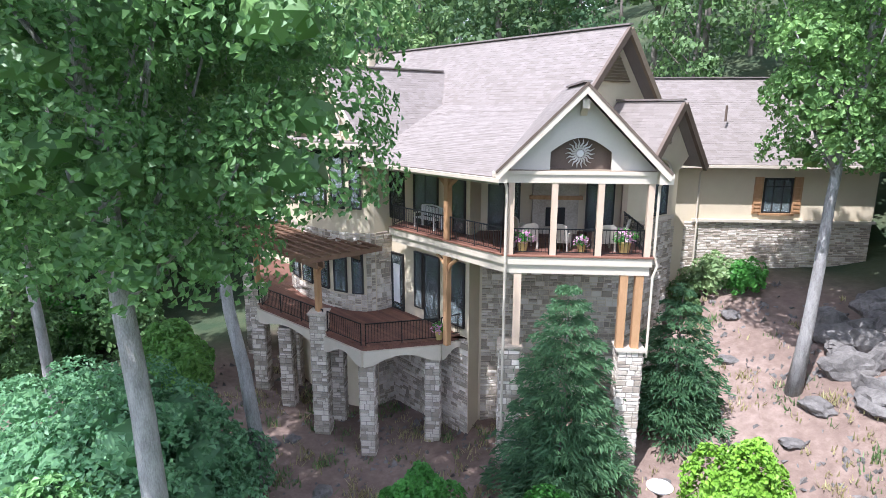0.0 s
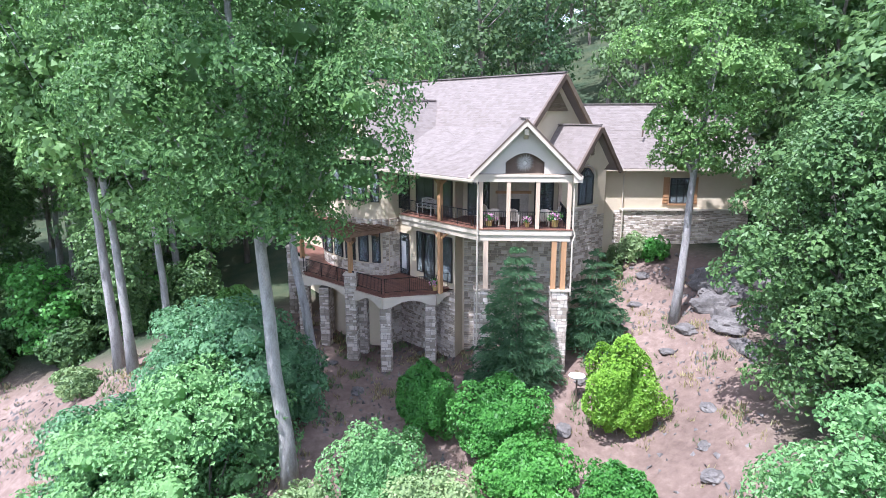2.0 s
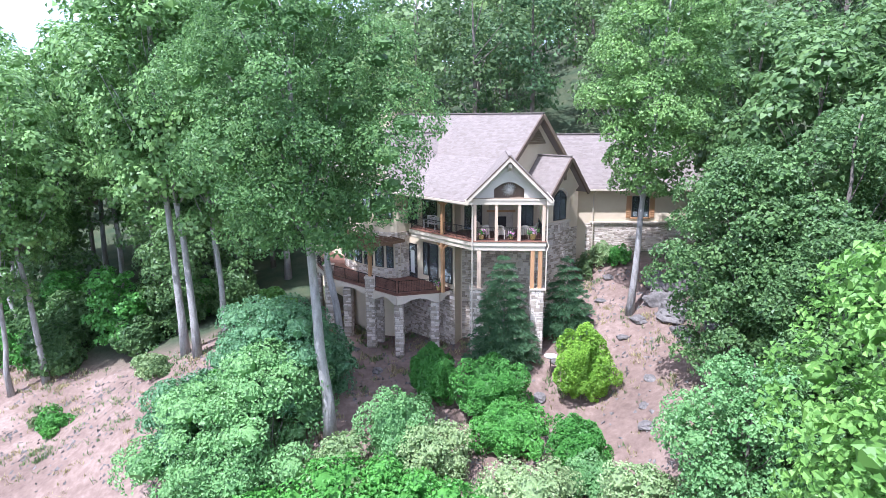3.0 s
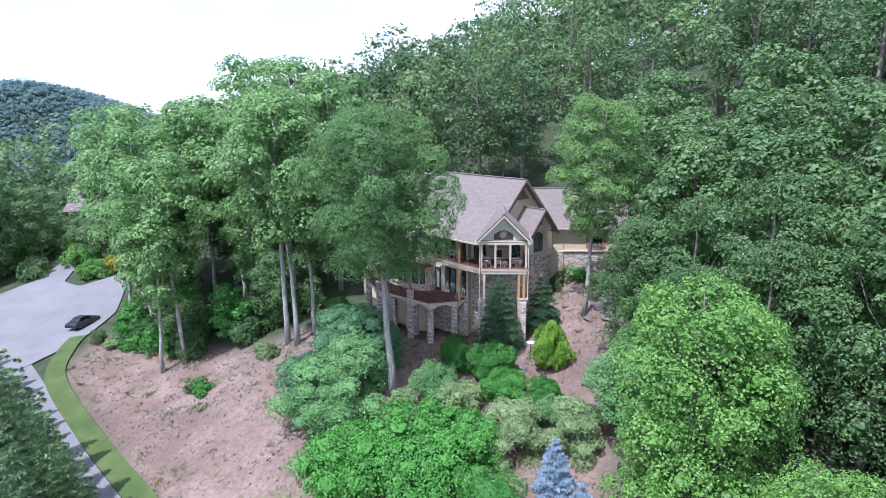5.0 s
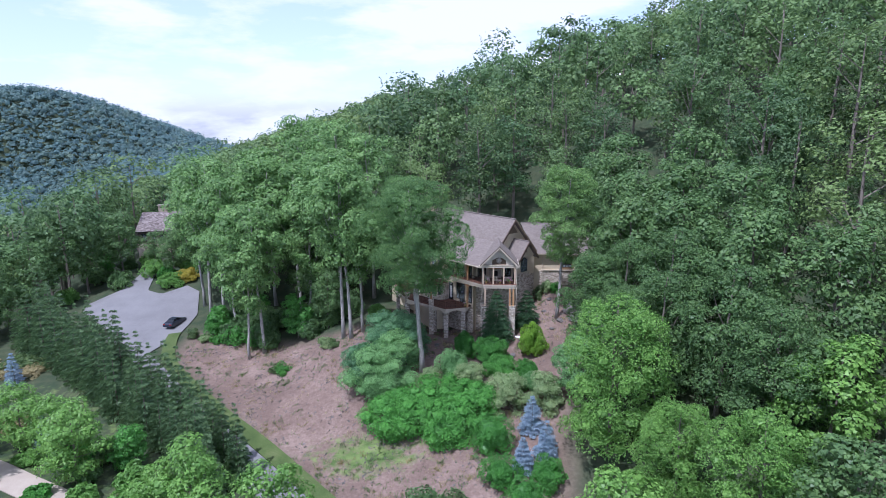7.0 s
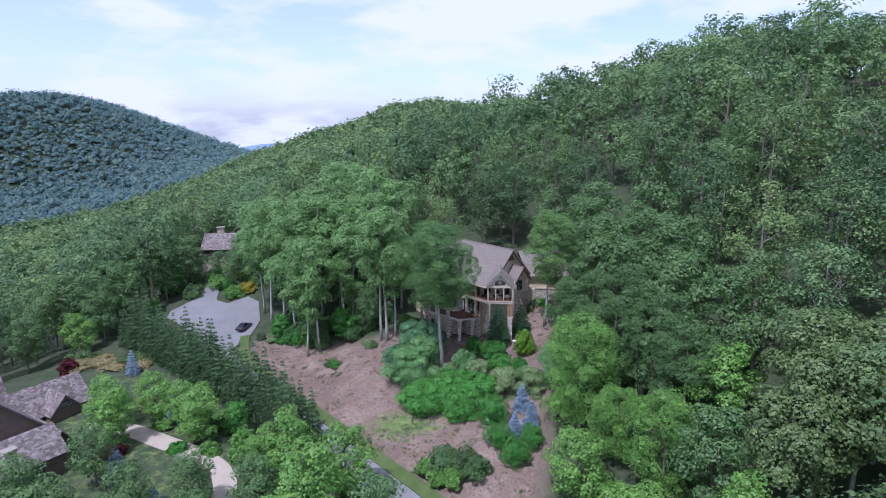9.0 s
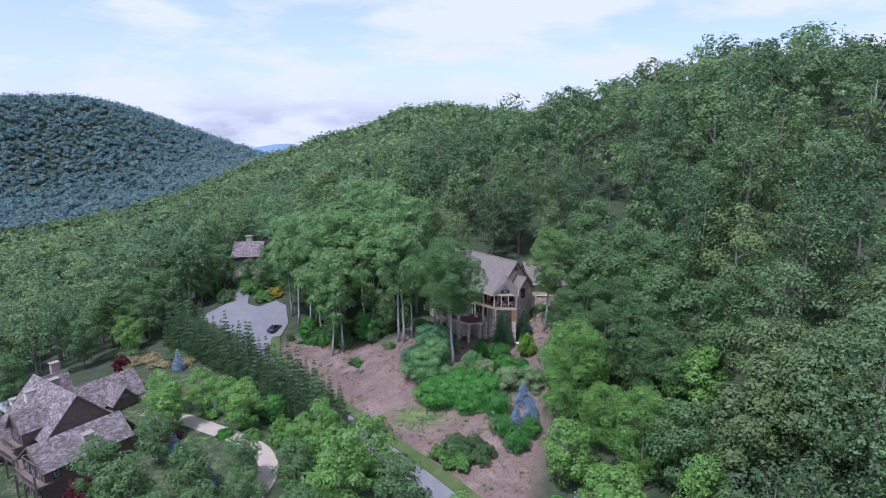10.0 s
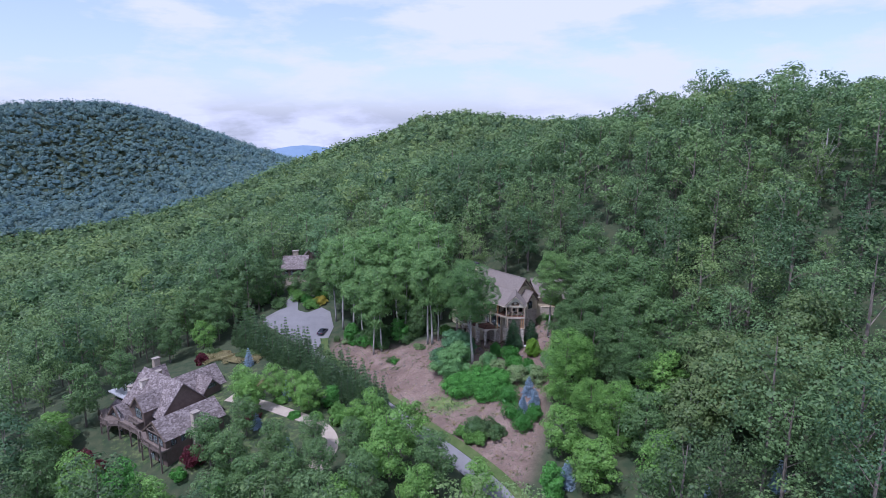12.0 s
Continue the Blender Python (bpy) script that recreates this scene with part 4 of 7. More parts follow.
part("downspout", Shape().tube([(11.3, 33.3, 11.1), (11.2, 33.85, 10.7), (11.2, 33.85, 8.2), (11.2, 33.7, 8.0), (11.2, 33.7, 5.6)], [0.05] * 5, 8), TRIM, house, "white downspout")
# small window in the recess, arched window and slit vent in the projecting gable
window(dia(-16.0, 26.7, 9.3), BX, AX, 0.9, 1.7, house, 1, 1)
window(dia(-14.4, 24.1, 9.35), BX, AX, 1.55, 2.4, house, 2, 2, 0.55)
part("arch_trim", Shape().tube([dia(-14.34, 24.875 - 0.9 * math.cos(math.pi * i / 12), 11.2 + 0.68 * math.sin(math.pi * i / 12)) for i in range(13)], [0.07] * 13, 6), TRIM, house)
slit = part("slit_vent", Shape().prism([dia(-14.4, 25.3, 12.5), dia(-14.4, 25.6, 12.5), dia(-14.4, 25.6, 13.4), dia(-14.4, 25.3, 13.4)], AX * 0.05), LOUVRE, house, "narrow louvred vent")
for i in range(6):
    part("slat", Shape().beam(dia(-14.33, 25.32, 12.6 + 0.14 * i), dia(-14.33, 25.58, 12.6 + 0.14 * i), 0.04, 0.05), LOUVRE, slit)
part("ledge", Shape().prism([dia(-14.4, 22.9, 9.08), dia(-14.4, 26.25, 9.08), dia(-14.4, 26.25, 9.24), dia(-14.4, 22.9, 9.24)], AX * 0.12), TRIM, house)

# balcony wall: tall glazed doors and windows on both floors
for a, w, z, h, c in ((-24.0, 1.15, FLOOR_Z, 2.35, 1), (-22.1, 1.75, FLOOR_Z, 2.4, 2), (-19.75, 1.2, FLOOR_Z, 2.4, 1), (-23.95, 1.0, DECK_Z, 2.9, 1), (-22.1, 0.65, 4.75, 2.75, 1), (-21.35, 1.1, 4.3, 3.2, 1), (-19.6, 1.05, 4.6, 2.95, 1)):
    window(dia(a, 17, z), AX, -BX, w, h, house, c, 1, 0, None, "door" if h > 2.3 and z in (FLOOR_Z, DECK_Z) else "window")
part("door_panel", Shape().prism([dia(-23.7, 16.9, 4.65), dia(-23.2, 16.9, 4.65), dia(-23.2, 16.9, 6.6), dia(-23.7, 16.9, 6.6)], -BX * 0.03), WHITEWOOD, house, "pale blind behind the door glass")

# roofs
roof_plane(dia(-16.6, 22.0, 14.25), dia(-39, 22.0, 14.25), dia(-39, 25.2, 17.75), dia(-16.6, 25.2, 17.75), house, 1)
roof_plane(dia(-14.8, 15.1, 11.7), dia(-25.5, 15.1, 11.7), dia(-25.5, 22.0, 14.25), dia(-16.6, 22.0, 14.25), house, 2)
roof_plane(dia(-25.5, 18.0, 12.77), dia(-39, 18.0, 12.77), dia(-39, 22.0, 14.25), dia(-25.5, 22.0, 14.25), house, 22)
roof_plane(dia(-16.6, 31.2, 11.2), dia(-39, 31.2, 11.2), dia(-39, 25.2, 17.75), dia(-16.6, 25.2, 17.75), house, 3, tab=0.8)
roof_plane(dia(-23.9, 15.5, 11.95), dia(-23.9, 23.8, 11.95), dia(-27.8, 23.8, 16.12), dia(-27.8, 15.5, 16.12), house, 4)
roof_plane(dia(-31.7, 15.5, 11.95), dia(-31.7, 23.8, 11.95), dia(-27.8, 23.8, 16.12), dia(-27.8, 15.5, 16.12), house, 5, tab=0.8)
roof_plane((0.1, 21.2, 11.9), (0.1, 28.4, 11.9), (3.1, 28.4, 14.9), (3.1, 21.2, 14.9), house, 6, single=True)
roof_plane((6.1, 21.2, 11.9), (6.1, 27.0, 11.9), (3.1, 28.4, 14.9), (3.1, 21.2, 14.9), house, 7, single=True)
roof_plane(dia(-13.8, 23.0, 11.55), dia(-17.2, 23.0, 11.55), dia(-17.2, 25.45, 14.4), dia(-13.8, 25.45, 14.4), house, 8)
roof_plane(dia(-13.8, 27.9, 11.5), dia(-17.2, 27.9, 11.5), dia(-17.2, 25.45, 14.4), dia(-13.8, 25.45, 14.4), house, 9)
roof_plane((9.5, 33.2, 11.2), (21.0, 33.2, 11.2), (21.0, 37.8, 15.8), (7.5, 37.8, 15.8), house, 10)
roof_plane((7.5, 42.4, 11.2), (21.0, 42.4, 11.2), (21.0, 37.8, 15.8), (7.5, 37.8, 15.8), house, 11, tab=0.8)


def rake(p, q, mat, w=0.16, h=0.30, drop=0.17, label=""):
    return part("rake_board", Shape().beam(Vector(p) - UP * drop, Vector(q) - UP * drop, w, h), mat, house, label)


for p, q, m in ((dia(-16.58, 25.2, 17.75), dia(-16.58, 21.6, 13.9), BROWN), (dia(-16.575, 25.2, 17.75), dia(-16.575, 31.2, 11.2), LOUVRE),
                (dia(-13.78, 25.45, 14.4), dia(-13.78, 23.0, 11.55), BROWN), (dia(-13.775, 25.45, 14.4), dia(-13.775, 27.9, 11.5), BROWN),
                (dia(-27.8, 15.48, 16.12), dia(-23.9, 15.48, 11.95), TRIM), (dia(-27.8, 15.485, 16.12), dia(-31.7, 15.485, 11.95), TRIM)):
    rake(p, q, m)
for p, q in (((3.13, 21.18, 14.93), (0.1, 21.18, 11.9)), ((3.07, 21.186, 14.93), (6.1, 21.186, 11.9))):
    rake(p, q, TRIM, 0.10, 0.24, 0.20, "cream rake board")
    part("rake_trim", Shape().beam(Vector(p) + Vector((0, -0.03, -0.04)), Vector(q) + Vector((0, -0.03, -0.04)), 0.08, 0.09), BROWN, house, "brown drip edge")
for p, q in ((dia(-14.7, 15.05, 11.6), dia(-24.0, 15.05, 11.6)), ((9.5, 33.15, 11.1), (21, 33.15, 11.1)), ((0.05, 21.3, 11.78), (0.05, 23.2, 11.78)), ((6.15, 21.3, 11.78), (6.15, 26, 11.78)), (dia(-23.85, 15.6, 11.85), dia(-23.85, 17, 11.85))):
    part("gutter", Shape().beam(p, q, 0.13, 0.14), TRIM, house, "cream gutter")
for p, q in ((dia(-16.55, 25.2, 17.8), dia(-39, 25.2, 17.8)), (dia(-27.8, 15.5, 16.17), dia(-27.8, 23.5, 16.17)), ((7.5, 37.8, 15.85), (21, 37.8, 15.85)), (dia(-13.8, 25.45, 14.45), dia(-17.2, 25.45, 14.45)), ((3.1, 21.2, 14.94), (3.1, 26.5, 14.94))):
    part("ridge_cap", Shape().beam(p, q, 0.28, 0.07), SHINGLE, house, "brown ridge cap")
part("soffit", Shape().prism([dia(-14.9, 15.2, 11.42), dia(-24.1, 15.2, 11.42), dia(-24.1, 17.0, 11.42), dia(-18.0, 17.0, 11.42)], (0, 0, 0.08)), TRIM, house, "cream porch ceiling")
part("soffit", Shape().prism([(0.4, 21.6, 11.86), (5.8, 21.6, 11.86), (5.8, 26.2, 11.86), (-0.6, 26.2, 11.86), dia(-18.2, 17.0, 11.86)], (0, 0, 0.06)), LOUVRE, house, "wooden porch ceiling")
for x, y in ((17.0, 35.6), (12.6, 34.9)):
    part("vent_pipe", Shape().tube([(x, y, 12.5 + (y - 34)), (x, y, 13.35 + (y - 34))], [0.06, 0.06], 8), BROWN, house, "brown roof vent pipe")
chimney = part("chimney", Shape().prism([dia(-38.3, 24, 15), dia(-36.2, 24, 15), dia(-36.2, 25.4, 15), dia(-38.3, 25.4, 15)], (0, 0, 3.1)), STUCCO, house, "stucco chimney with dark metal cap")
part("chimney_cap", Shape().prism([dia(-38.5, 23.8, 18.1), dia(-36.0, 23.8, 18.1), dia(-36.0, 25.6, 18.1), dia(-38.5, 25.6, 18.1)], (0, 0, 0.12)), CHARCOAL, chimney, "dark metal chimney cap")
part("chimney_hood", Shape().tube([dia(-38.2, 24.7, 18.5), dia(-36.3, 24.7, 18.5)], [0.5, 0.5], 14), CHARCOAL, chimney, "dark curved metal hood")

# porch gable with its arched opening and sunburst
arch = [(2.02 + 2.14 * i / 14, 12.55 + 0.50 * math.sin(math.pi * i / 14)) for i in range(15)]
part("gable_board", Shape().prism([(x, 21.85, z) for x, z in [(0.45, 11.9), (2.02, 11.9)] + arch + [(4.16, 11.9), (5.75, 11.9), (3.1, 14.55)]], (0, 0.12, 0)), GABLE, house, "pale painted gable board with arched opening")
part("niche", Shape().prism([(2.0, 22.2, 11.9), (4.2, 22.2, 11.9), (4.2, 22.2, 13.1), (2.0, 22.2, 13.1)], (0, 0.1, 0)), BROWN, house, "dark brown niche")
part("bracket", Shape().box((2.98, 21.3, 14.05), (3.22, 21.85, 14.35)).prism([(2.98, 21.85, 13.8), (2.98, 21.85, 14.1), (2.98, 21.45, 14.1)], (0.24, 0, 0)), TRIM, house, "white gable bracket")
part("beam", Shape().box((0.4, 21.55, 11.48), (5.8, 21.9, 11.78)), TRIM, house, "cream porch beam")
part("beam", Shape().box((0.42, 21.5, 11.78), (5.78, 21.9, 11.9)), TRIM, house)
part("beam", Shape().box((5.5, 21.9, 11.48), (5.8, 26.2, 11.86)), TRIM, house)
for x0, x1 in ((0.02, 0.5), (5.7, 6.18)):
    lo, hi = (x0, x1) if x0 < 3 else (x1, x0)
    part("eave_return", Shape().prism([(lo, 21.22, 11.5), (hi, 21.22, 11.5), (hi, 21.22, 12.12), (lo, 21.22, 11.72)], (0, 0.62, 0)), TRIM, house, "boxed white eave return")
burst = thing("wall_ornament", "pale metal sunburst ornament in the gable niche", "ornament", (3.09, 22.15, 12.48))
part("disc", Shape().tube([(0, 0.02, 0), (0, -0.05, 0)], [0.15, 0.12], 16), SILVER, burst)
for i in range(18):
    t = 2 * math.pi * i / 18
    d, e = Vector((math.cos(t), 0, math.sin(t))), Vector((-math.sin(t), 0, math.cos(t)))
    part("ray", Shape().tube([d * 0.16, d * 0.27 + e * 0.03, d * 0.38 - e * 0.03, d * 0.53], [0.030, 0.036, 0.030, 0.006], 6), SILVER, burst)

# floors of porch and balcony
EDGE = [(0.5, 21.5), (5.75, 21.5), (5.75, 26.2), (-0.5, 26.2), tuple(dia(-18.3, 17.0).xy), tuple(dia(-22.9, 17.0).xy), tuple(dia(-22.1, 15.55).xy), tuple(dia(-15.0, 15.55).xy)]
part("porch_floor", Shape().prism([(x, y, 8.5) for x, y in EDGE], (0, 0, 0.3)), TRIM, house, "cream fascia of porch and balcony")
part("porch_floor", Shape().prism([(0.56, 21.58, 8.16), (5.68, 21.58, 8.16), (5.68, 26.2, 8.16), (-0.5, 26.2, 8.16), dia(-18.3, 17.0, 8.16), dia(-22.8, 17.0, 8.16), dia(-22.0, 15.63, 8.16), dia(-15.0, 15.63, 8.16)], (0, 0, 0.34)), TRIM, house)


def boards(poly, z, along, pitch, mat, parent, seed, nosing=0.06):
    """Deck boards clipped to a convex polygon."""
    d = Vector((*along, 0)).normalized()
    s = Vector((-d.y, d.x, 0))
    pts = [Vector((*p, 0)) for p in poly]
    lo, hi = min(p.dot(s) for p in pts), max(p.dot(s) for p in pts)
    x = lo
    while x < hi:
        cuts = []
        m = x + pitch / 2
        for p, q in zip(pts, pts[1:] + pts[:1]):
            a, b = p.dot(s) - m, q.dot(s) - m
            if (a < 0) != (b < 0):
                cuts.append(p.lerp(q, a / (a - b)).dot(d))
        cuts.sort()
        for c0, c1 in zip(cuts[::2], cuts[1::2]):
            if c1 - c0 > 0.1:
                o = d * (c0 - nosing) + s * m + UP * z
                e = d * (c1 + nosing) + s * m + UP * z
                part("board", Shape().beam(o, e, pitch - 0.012, 0.05), mat, parent)
        x += pitch


deck_top = part("balcony_boards", Shape().prism([(x, y, 8.79) for x, y in EDGE], (0, 0, 0.02)), DECK, house, "red-brown boarded floor")
boards([tuple(dia(-14.9, 15.5).xy), tuple(dia(-22.1, 15.5).xy), tuple(dia(-22.1, 17.0).xy), tuple(dia(-17.4, 17.0).xy)], 8.83, AX.xy, 0.15, DECK, deck_top, 1, 0.0)
boards([(0.45, 21.45), (5.8, 21.45), (5.8, 26.2), (0.45, 26.2)], 8.832, (1, 0), 0.15, DECK, deck_top, 2, 0.0)


# railings
def railing(p, q, parent, high=0.95, posts=True):
    """An iron railing from p to q with single balusters."""
    p, q = Vector(p), Vector(q)
    d = q - p
    n = max(2, int(d.length / 0.125))
    rail = part("railing", Shape().beam(p + UP * high, q + UP * high, 0.05, 0.04), IRON, parent, "black iron railing")
    part("bottom_rail", Shape().beam(p + UP * 0.1, q + UP * 0.1, 0.03, 0.03), IRON, rail)
    me = Shape().box((-0.009, -0.009, 0.1), (0.009, 0.009, high)).mesh("baluster", IRON)
    for i in range(1, n):
        b = new("baluster", me)
        b.parent, b.location = rail, p + d * (i / n)
    m = max(1, round(d.length / 1.6))
    me2 = Shape().box((-0.022, -0.022, -0.03), (0.022, 0.022, high + 0.03)).mesh("railing_post", IRON)
    for i in range(m + 1):
        b = new("railing_post", me2)
        b.parent, b.location = rail, p + d * (i / m)
    return rail


POSTS = [0.68, 2.21, 3.83, 5.56]
for x0, x1 in zip(POSTS, POSTS[1:]):
    railing((x0 + 0.13, 21.68, FLOOR_Z), (x1 - 0.13, 21.68, FLOOR_Z), house)
railing((5.56, 21.9, FLOOR_Z), (5.56, 26.1, FLOOR_Z), house)
railing(dia(-15.2, 15.68, FLOOR_Z), dia(-18.05, 15.68, FLOOR_Z), house)
railing(dia(-18.4, 15.68, FLOOR_Z), dia(-22.0, 15.68, FLOOR_Z), house)
railing(dia(-22.0, 15.68, FLOOR_Z), dia(-22.8, 16.9, FLOOR_Z), house)

# porch posts, upper and lower, with braces
PALEPOST = material("pale tan painted post", ((0.50, 0.37, 0.26), (0.62, 0.48, 0.35)), 0.6, 1.0, 16, 0.15, 0.006, stretch=(5, 5, 0.7))
for x in POSTS:
    part("post", Shape().box((x - 0.11, 21.57, FLOOR_Z), (x + 0.11, 21.79, 11.48)), PALEPOST, house, "pale tan porch post")
part("post", Shape().box((5.45, 25.8, FLOOR_Z), (5.67, 26.05, 11.48)), PALEPOST, house)
part("downspout", Shape().tube([(0.12, 21.25, 11.8), (0.42, 21.35, 11.55), (0.5, 21.45, 11.3), (0.5, 21.45, 8.2), (0.5, 21.45, 0.2)], [0.055] * 5, 8), TRIM, house, "white downspout")
part("downspout", Shape().tube([(6.05, 21.4, 11.75), (5.82, 21.6, 11.4), (5.82, 21.6, 8.9), (5.95, 21.6, 8.5), (5.82, 21.6, 8.1), (5.82, 21.6, 5.0)], [0.05] * 6, 8), TRIM, house, "white downspout")


def timber_post(at, z0, z1, braces, ways):
    """A square cedar post with curved braces."""
    x, y = at.x, at.y
    p = part("timber_post", Shape().beam((x, y, z0), (x, y, z1), 0.24, 0.24, (1, 1, 0)), CEDAR, house, "honey cedar post with curved braces")
    for w in ways:
        w = Vector(w)
        part("brace", Shape().tube([Vector((x, y, z1 - braces)), Vector((x, y, z1 - braces * 0.45)) + w * braces * 0.28, Vector((x, y, z1 - 0.04)) + w * braces * 0.85], [0.075, 0.085, 0.075], 6), CEDAR, p)
    return p


timber_post(dia(-18.2, 15.68), FLOOR_Z, 11.45, 0.7, (AX, -AX))
timber_post(dia(-18.3, 15.75), DECK_Z, 8.16, 0.75, (AX, -AX))
for x in (0.98, 4.83, 5.38):
    part("post", Shape().box((x - 0.14, 21.6, 5.3), (x + 0.14, 21.88, 8.16)), PALEPOST if x < 1 else CEDAR, house, "honey cedar post on a stone pier")

# stone piers
UNIT_STONE = quick_mesh("stone", [(0, 0, 0), (1, 0, 0), (1, 1, 0), (0, 1, 0), (0.05, 0.09, 1), (0.95, 0.07, 1), (0.96, 0.92, 1), (0.04, 0.93, 1)], [(4, 5, 6, 7), (0, 1, 5, 4), (1, 2, 6, 5), (2, 3, 7, 6), (3, 0, 4, 7)], STONE)


class Singles:
    """Takes pieces like Tabs, but makes each one an object on one shared mesh."""

    def __init__(self, name, me, parent):
        self.name, self.me, self.parent = name, me, parent

    def piece(self, o, u, v, n, w, h, lift, inset):
        ob = new(self.name, self.me)
        ob.parent = self.parent
        m = Matrix.Identity(4)
        for i, (axis, k) in enumerate(((u, w), (v, h), (n, lift))):
            for j in range(3):
                m[j][i] = axis[j] * k
        m.translation = o
        ob.matrix_basis = m


def pier(x0, x1, y0, y1, z0, z1, seed, cap=True, single=False):
    """A square stone pier: a mortar core with stones on its four sides."""
    core = part("stone_pier", Shape().box((x0 + 0.05, y0 + 0.05, z0), (x1 - 0.05, y1 - 0.05, z1)), MORTAR, house, "tan ledge stone pier")
    tabs = Tabs()
    for k, (o, u, w, n) in enumerate((((x0 + 0.05, y0 + 0.05), (1, 0), x1 - x0 - 0.1, (0, -1)), ((x1 - 0.05, y0 + 0.05), (0, 1), y1 - y0 - 0.1, (1, 0)), ((x0 + 0.05, y1 - 0.05), (0, -1), y1 - y0 - 0.1, (-1, 0)), ((x1 - 0.05, y1 - 0.05), (-1, 0), x1 - x0 - 0.1, (0, 1)))):
        ashlar(Singles("stone", UNIT_STONE, core) if single and k == 0 else tabs, (*o, z0), (*u, 0), w, z1 - z0, (*n, 0), seed * 7 + k)
    tabs.put("stone_cladding", STONE_ISLE, core)
    if cap:
        part("pier_cap", Shape().box((x0 - 0.04, y0 - 0.04, z1), (x1 + 0.04, y1 + 0.04, z1 + 0.09)), STONE, core, "stone cap")
    return core


pier(0.32, 1.2, 21.45, 22.3, -1.2, 5.25, 1, single=True)
pier(4.72, 5.72, 21.45, 22.3, -0.8, 5.25, 2, single=True)

# ---- deck, pergola and stone facings ----
DECK_EDGE = [(-0.9, 25.75), (-2.15, 24.7), (-5.35, 23.65), (-7.35, 25.25), (-11.8, 28.75), (-14.4, 33.6), (-15.5, 38.5), (-9, 39), (-4.5, 33), tuple(dia(-18.35, 17.0).xy)]
deck = part("deck", Shape().prism([(x, y, 4.0) for x, y in DECK_EDGE], (0, 0, 0.19)), DECK, house, "dark red-brown boarded deck")
boards([(-0.9, 25.7), (-2.15, 24.66), (-5.35, 23.6), (-7.35, 25.2), (-11.8, 28.7), (-14.4, 33.6), (-9.3, 33.6), (-4.8, 28.9)], 4.215, AX.xy, 0.16, DECK, deck, 4, 0.0)


def arched(p, q, z0, z1, rise, thick=0.28):
    """A cream fascia panel between two piers, arched below."""
    p, q = Vector((*p, 0)), Vector((*q, 0))
    n = (q - p).normalized().cross(UP)
    k = 10
    low = [p.lerp(q, 0.12 + 0.76 * i / k) + UP * (z0 + rise * math.sin(math.pi * i / k)) for i in range(k + 1)]
    pts = [p + UP * (z0 - 0.05)] + low + [q + UP * (z0 - 0.05), q + UP * z1, p + UP * z1]
    return part("fascia", Shape().prism([v - n * thick / 2 for v in pts], n * thick), TRIM, house, "cream arched fascia")


ends = DECK_EDGE[:6]
for p, q in zip(ends, ends[1:]):
    arched(p, q, 3.35, 4.0, 0.38)
    railing((*Vector(p).lerp(Vector(q), 0.04), DECK_Z), (*Vector(p).lerp(Vector(q), 0.96), DECK_Z), house, 0.95)
for k, (x, y, z, w) in enumerate(((-5.25, 24.05, 3.4, 0.74), (-2.5, 25.0, 3.4, 0.74), (-7.75, 25.55, 5.0, 0.8), (-10.2, 28.0, 3.4, 0.74), (-12.1, 29.4, 5.0, 0.8), (-7.3, 27.0, 3.9, 0.7), (-1.75, 26.5, 3.9, 0.6), (-10.6, 30.4, 3.9, 0.7), (-14.2, 33.4, 5.0, 0.7))):
    pier(x - w / 2, x + w / 2, y - w / 2, y + w / 2, land(x, y) - 0.5, z, 20 + k, z > 4.5, k < 2)
# pergola
pergola = thing("pergola", "weathered brown timber pergola over the deck", "pergola")
for x, y in ((-7.75, 25.55), (-12.1, 29.4)):
    p = part("post", Shape().beam((x, y, 5.05), (x, y, 7.4), 0.24, 0.24, (1, 1, 0)), CEDAR, pergola, "cedar post")
    for w in (AX, -AX):
        part("brace", Shape().tube([Vector((x, y, 6.7)), Vector((x, y, 7.05)) + w * 0.2, Vector((x, y, 7.35)) + w * 0.6], [0.07, 0.08, 0.07], 6), CEDAR, p)
for b in (12.1, 12.42):
    part("main_beam", Shape().beam(dia(-32, b, 7.45), dia(-22.6, b, 7.45), 0.07, 0.28), PERGOLA, pergola)
part("main_beam", Shape().beam(dia(-32, 14.4, 7.45), dia(-22.9, 14.4, 7.45), 0.07, 0.28), PERGOLA, pergola)
for i in range(17):
    a = -31.8 + 9.0 * i / 16
    part("rafter", Shape().beam(dia(a, 11.5, 7.68), dia(a, 15.6, 7.68), 0.06, 0.22), PERGOLA, pergola)
for i in range(8):
    part("purlin", Shape().beam(dia(-32.0, 11.8 + 0.5 * i, 7.83), dia(-22.6, 11.8 + 0.5 * i, 7.83), 0.05, 0.08), PERGOLA, pergola)

# stone facings on the walls
facing = Tabs()
ashlar(facing, (10.6, 33.98, 3.6), (1, 0, 0), 9.9, 4.42, (0, -1, 0), 301, 0.07, 0.19)
ashlar(facing, dia(-14.38, 22.95, 0.5), BX, 3.25, 8.55, AX, 302)
ashlar(facing, dia(-15.98, 26.25, 2.5), BX, 3.2, 5.6, AX, 303)
ashlar(facing, (-0.4, 26.18, -1.2), (1, 0, 0), 6.1, 9.3, (0, -1, 0), 304)
ashlar(facing, dia(-24.0, 16.98, -1.4), AX, 5.7, 5.5, -BX, 305)
ashlar(facing, dia(-23.98, 16.05, -1.4), BX, 0.95, 9.6, AX, 306)
arc = bay_arc(22, 0.02)
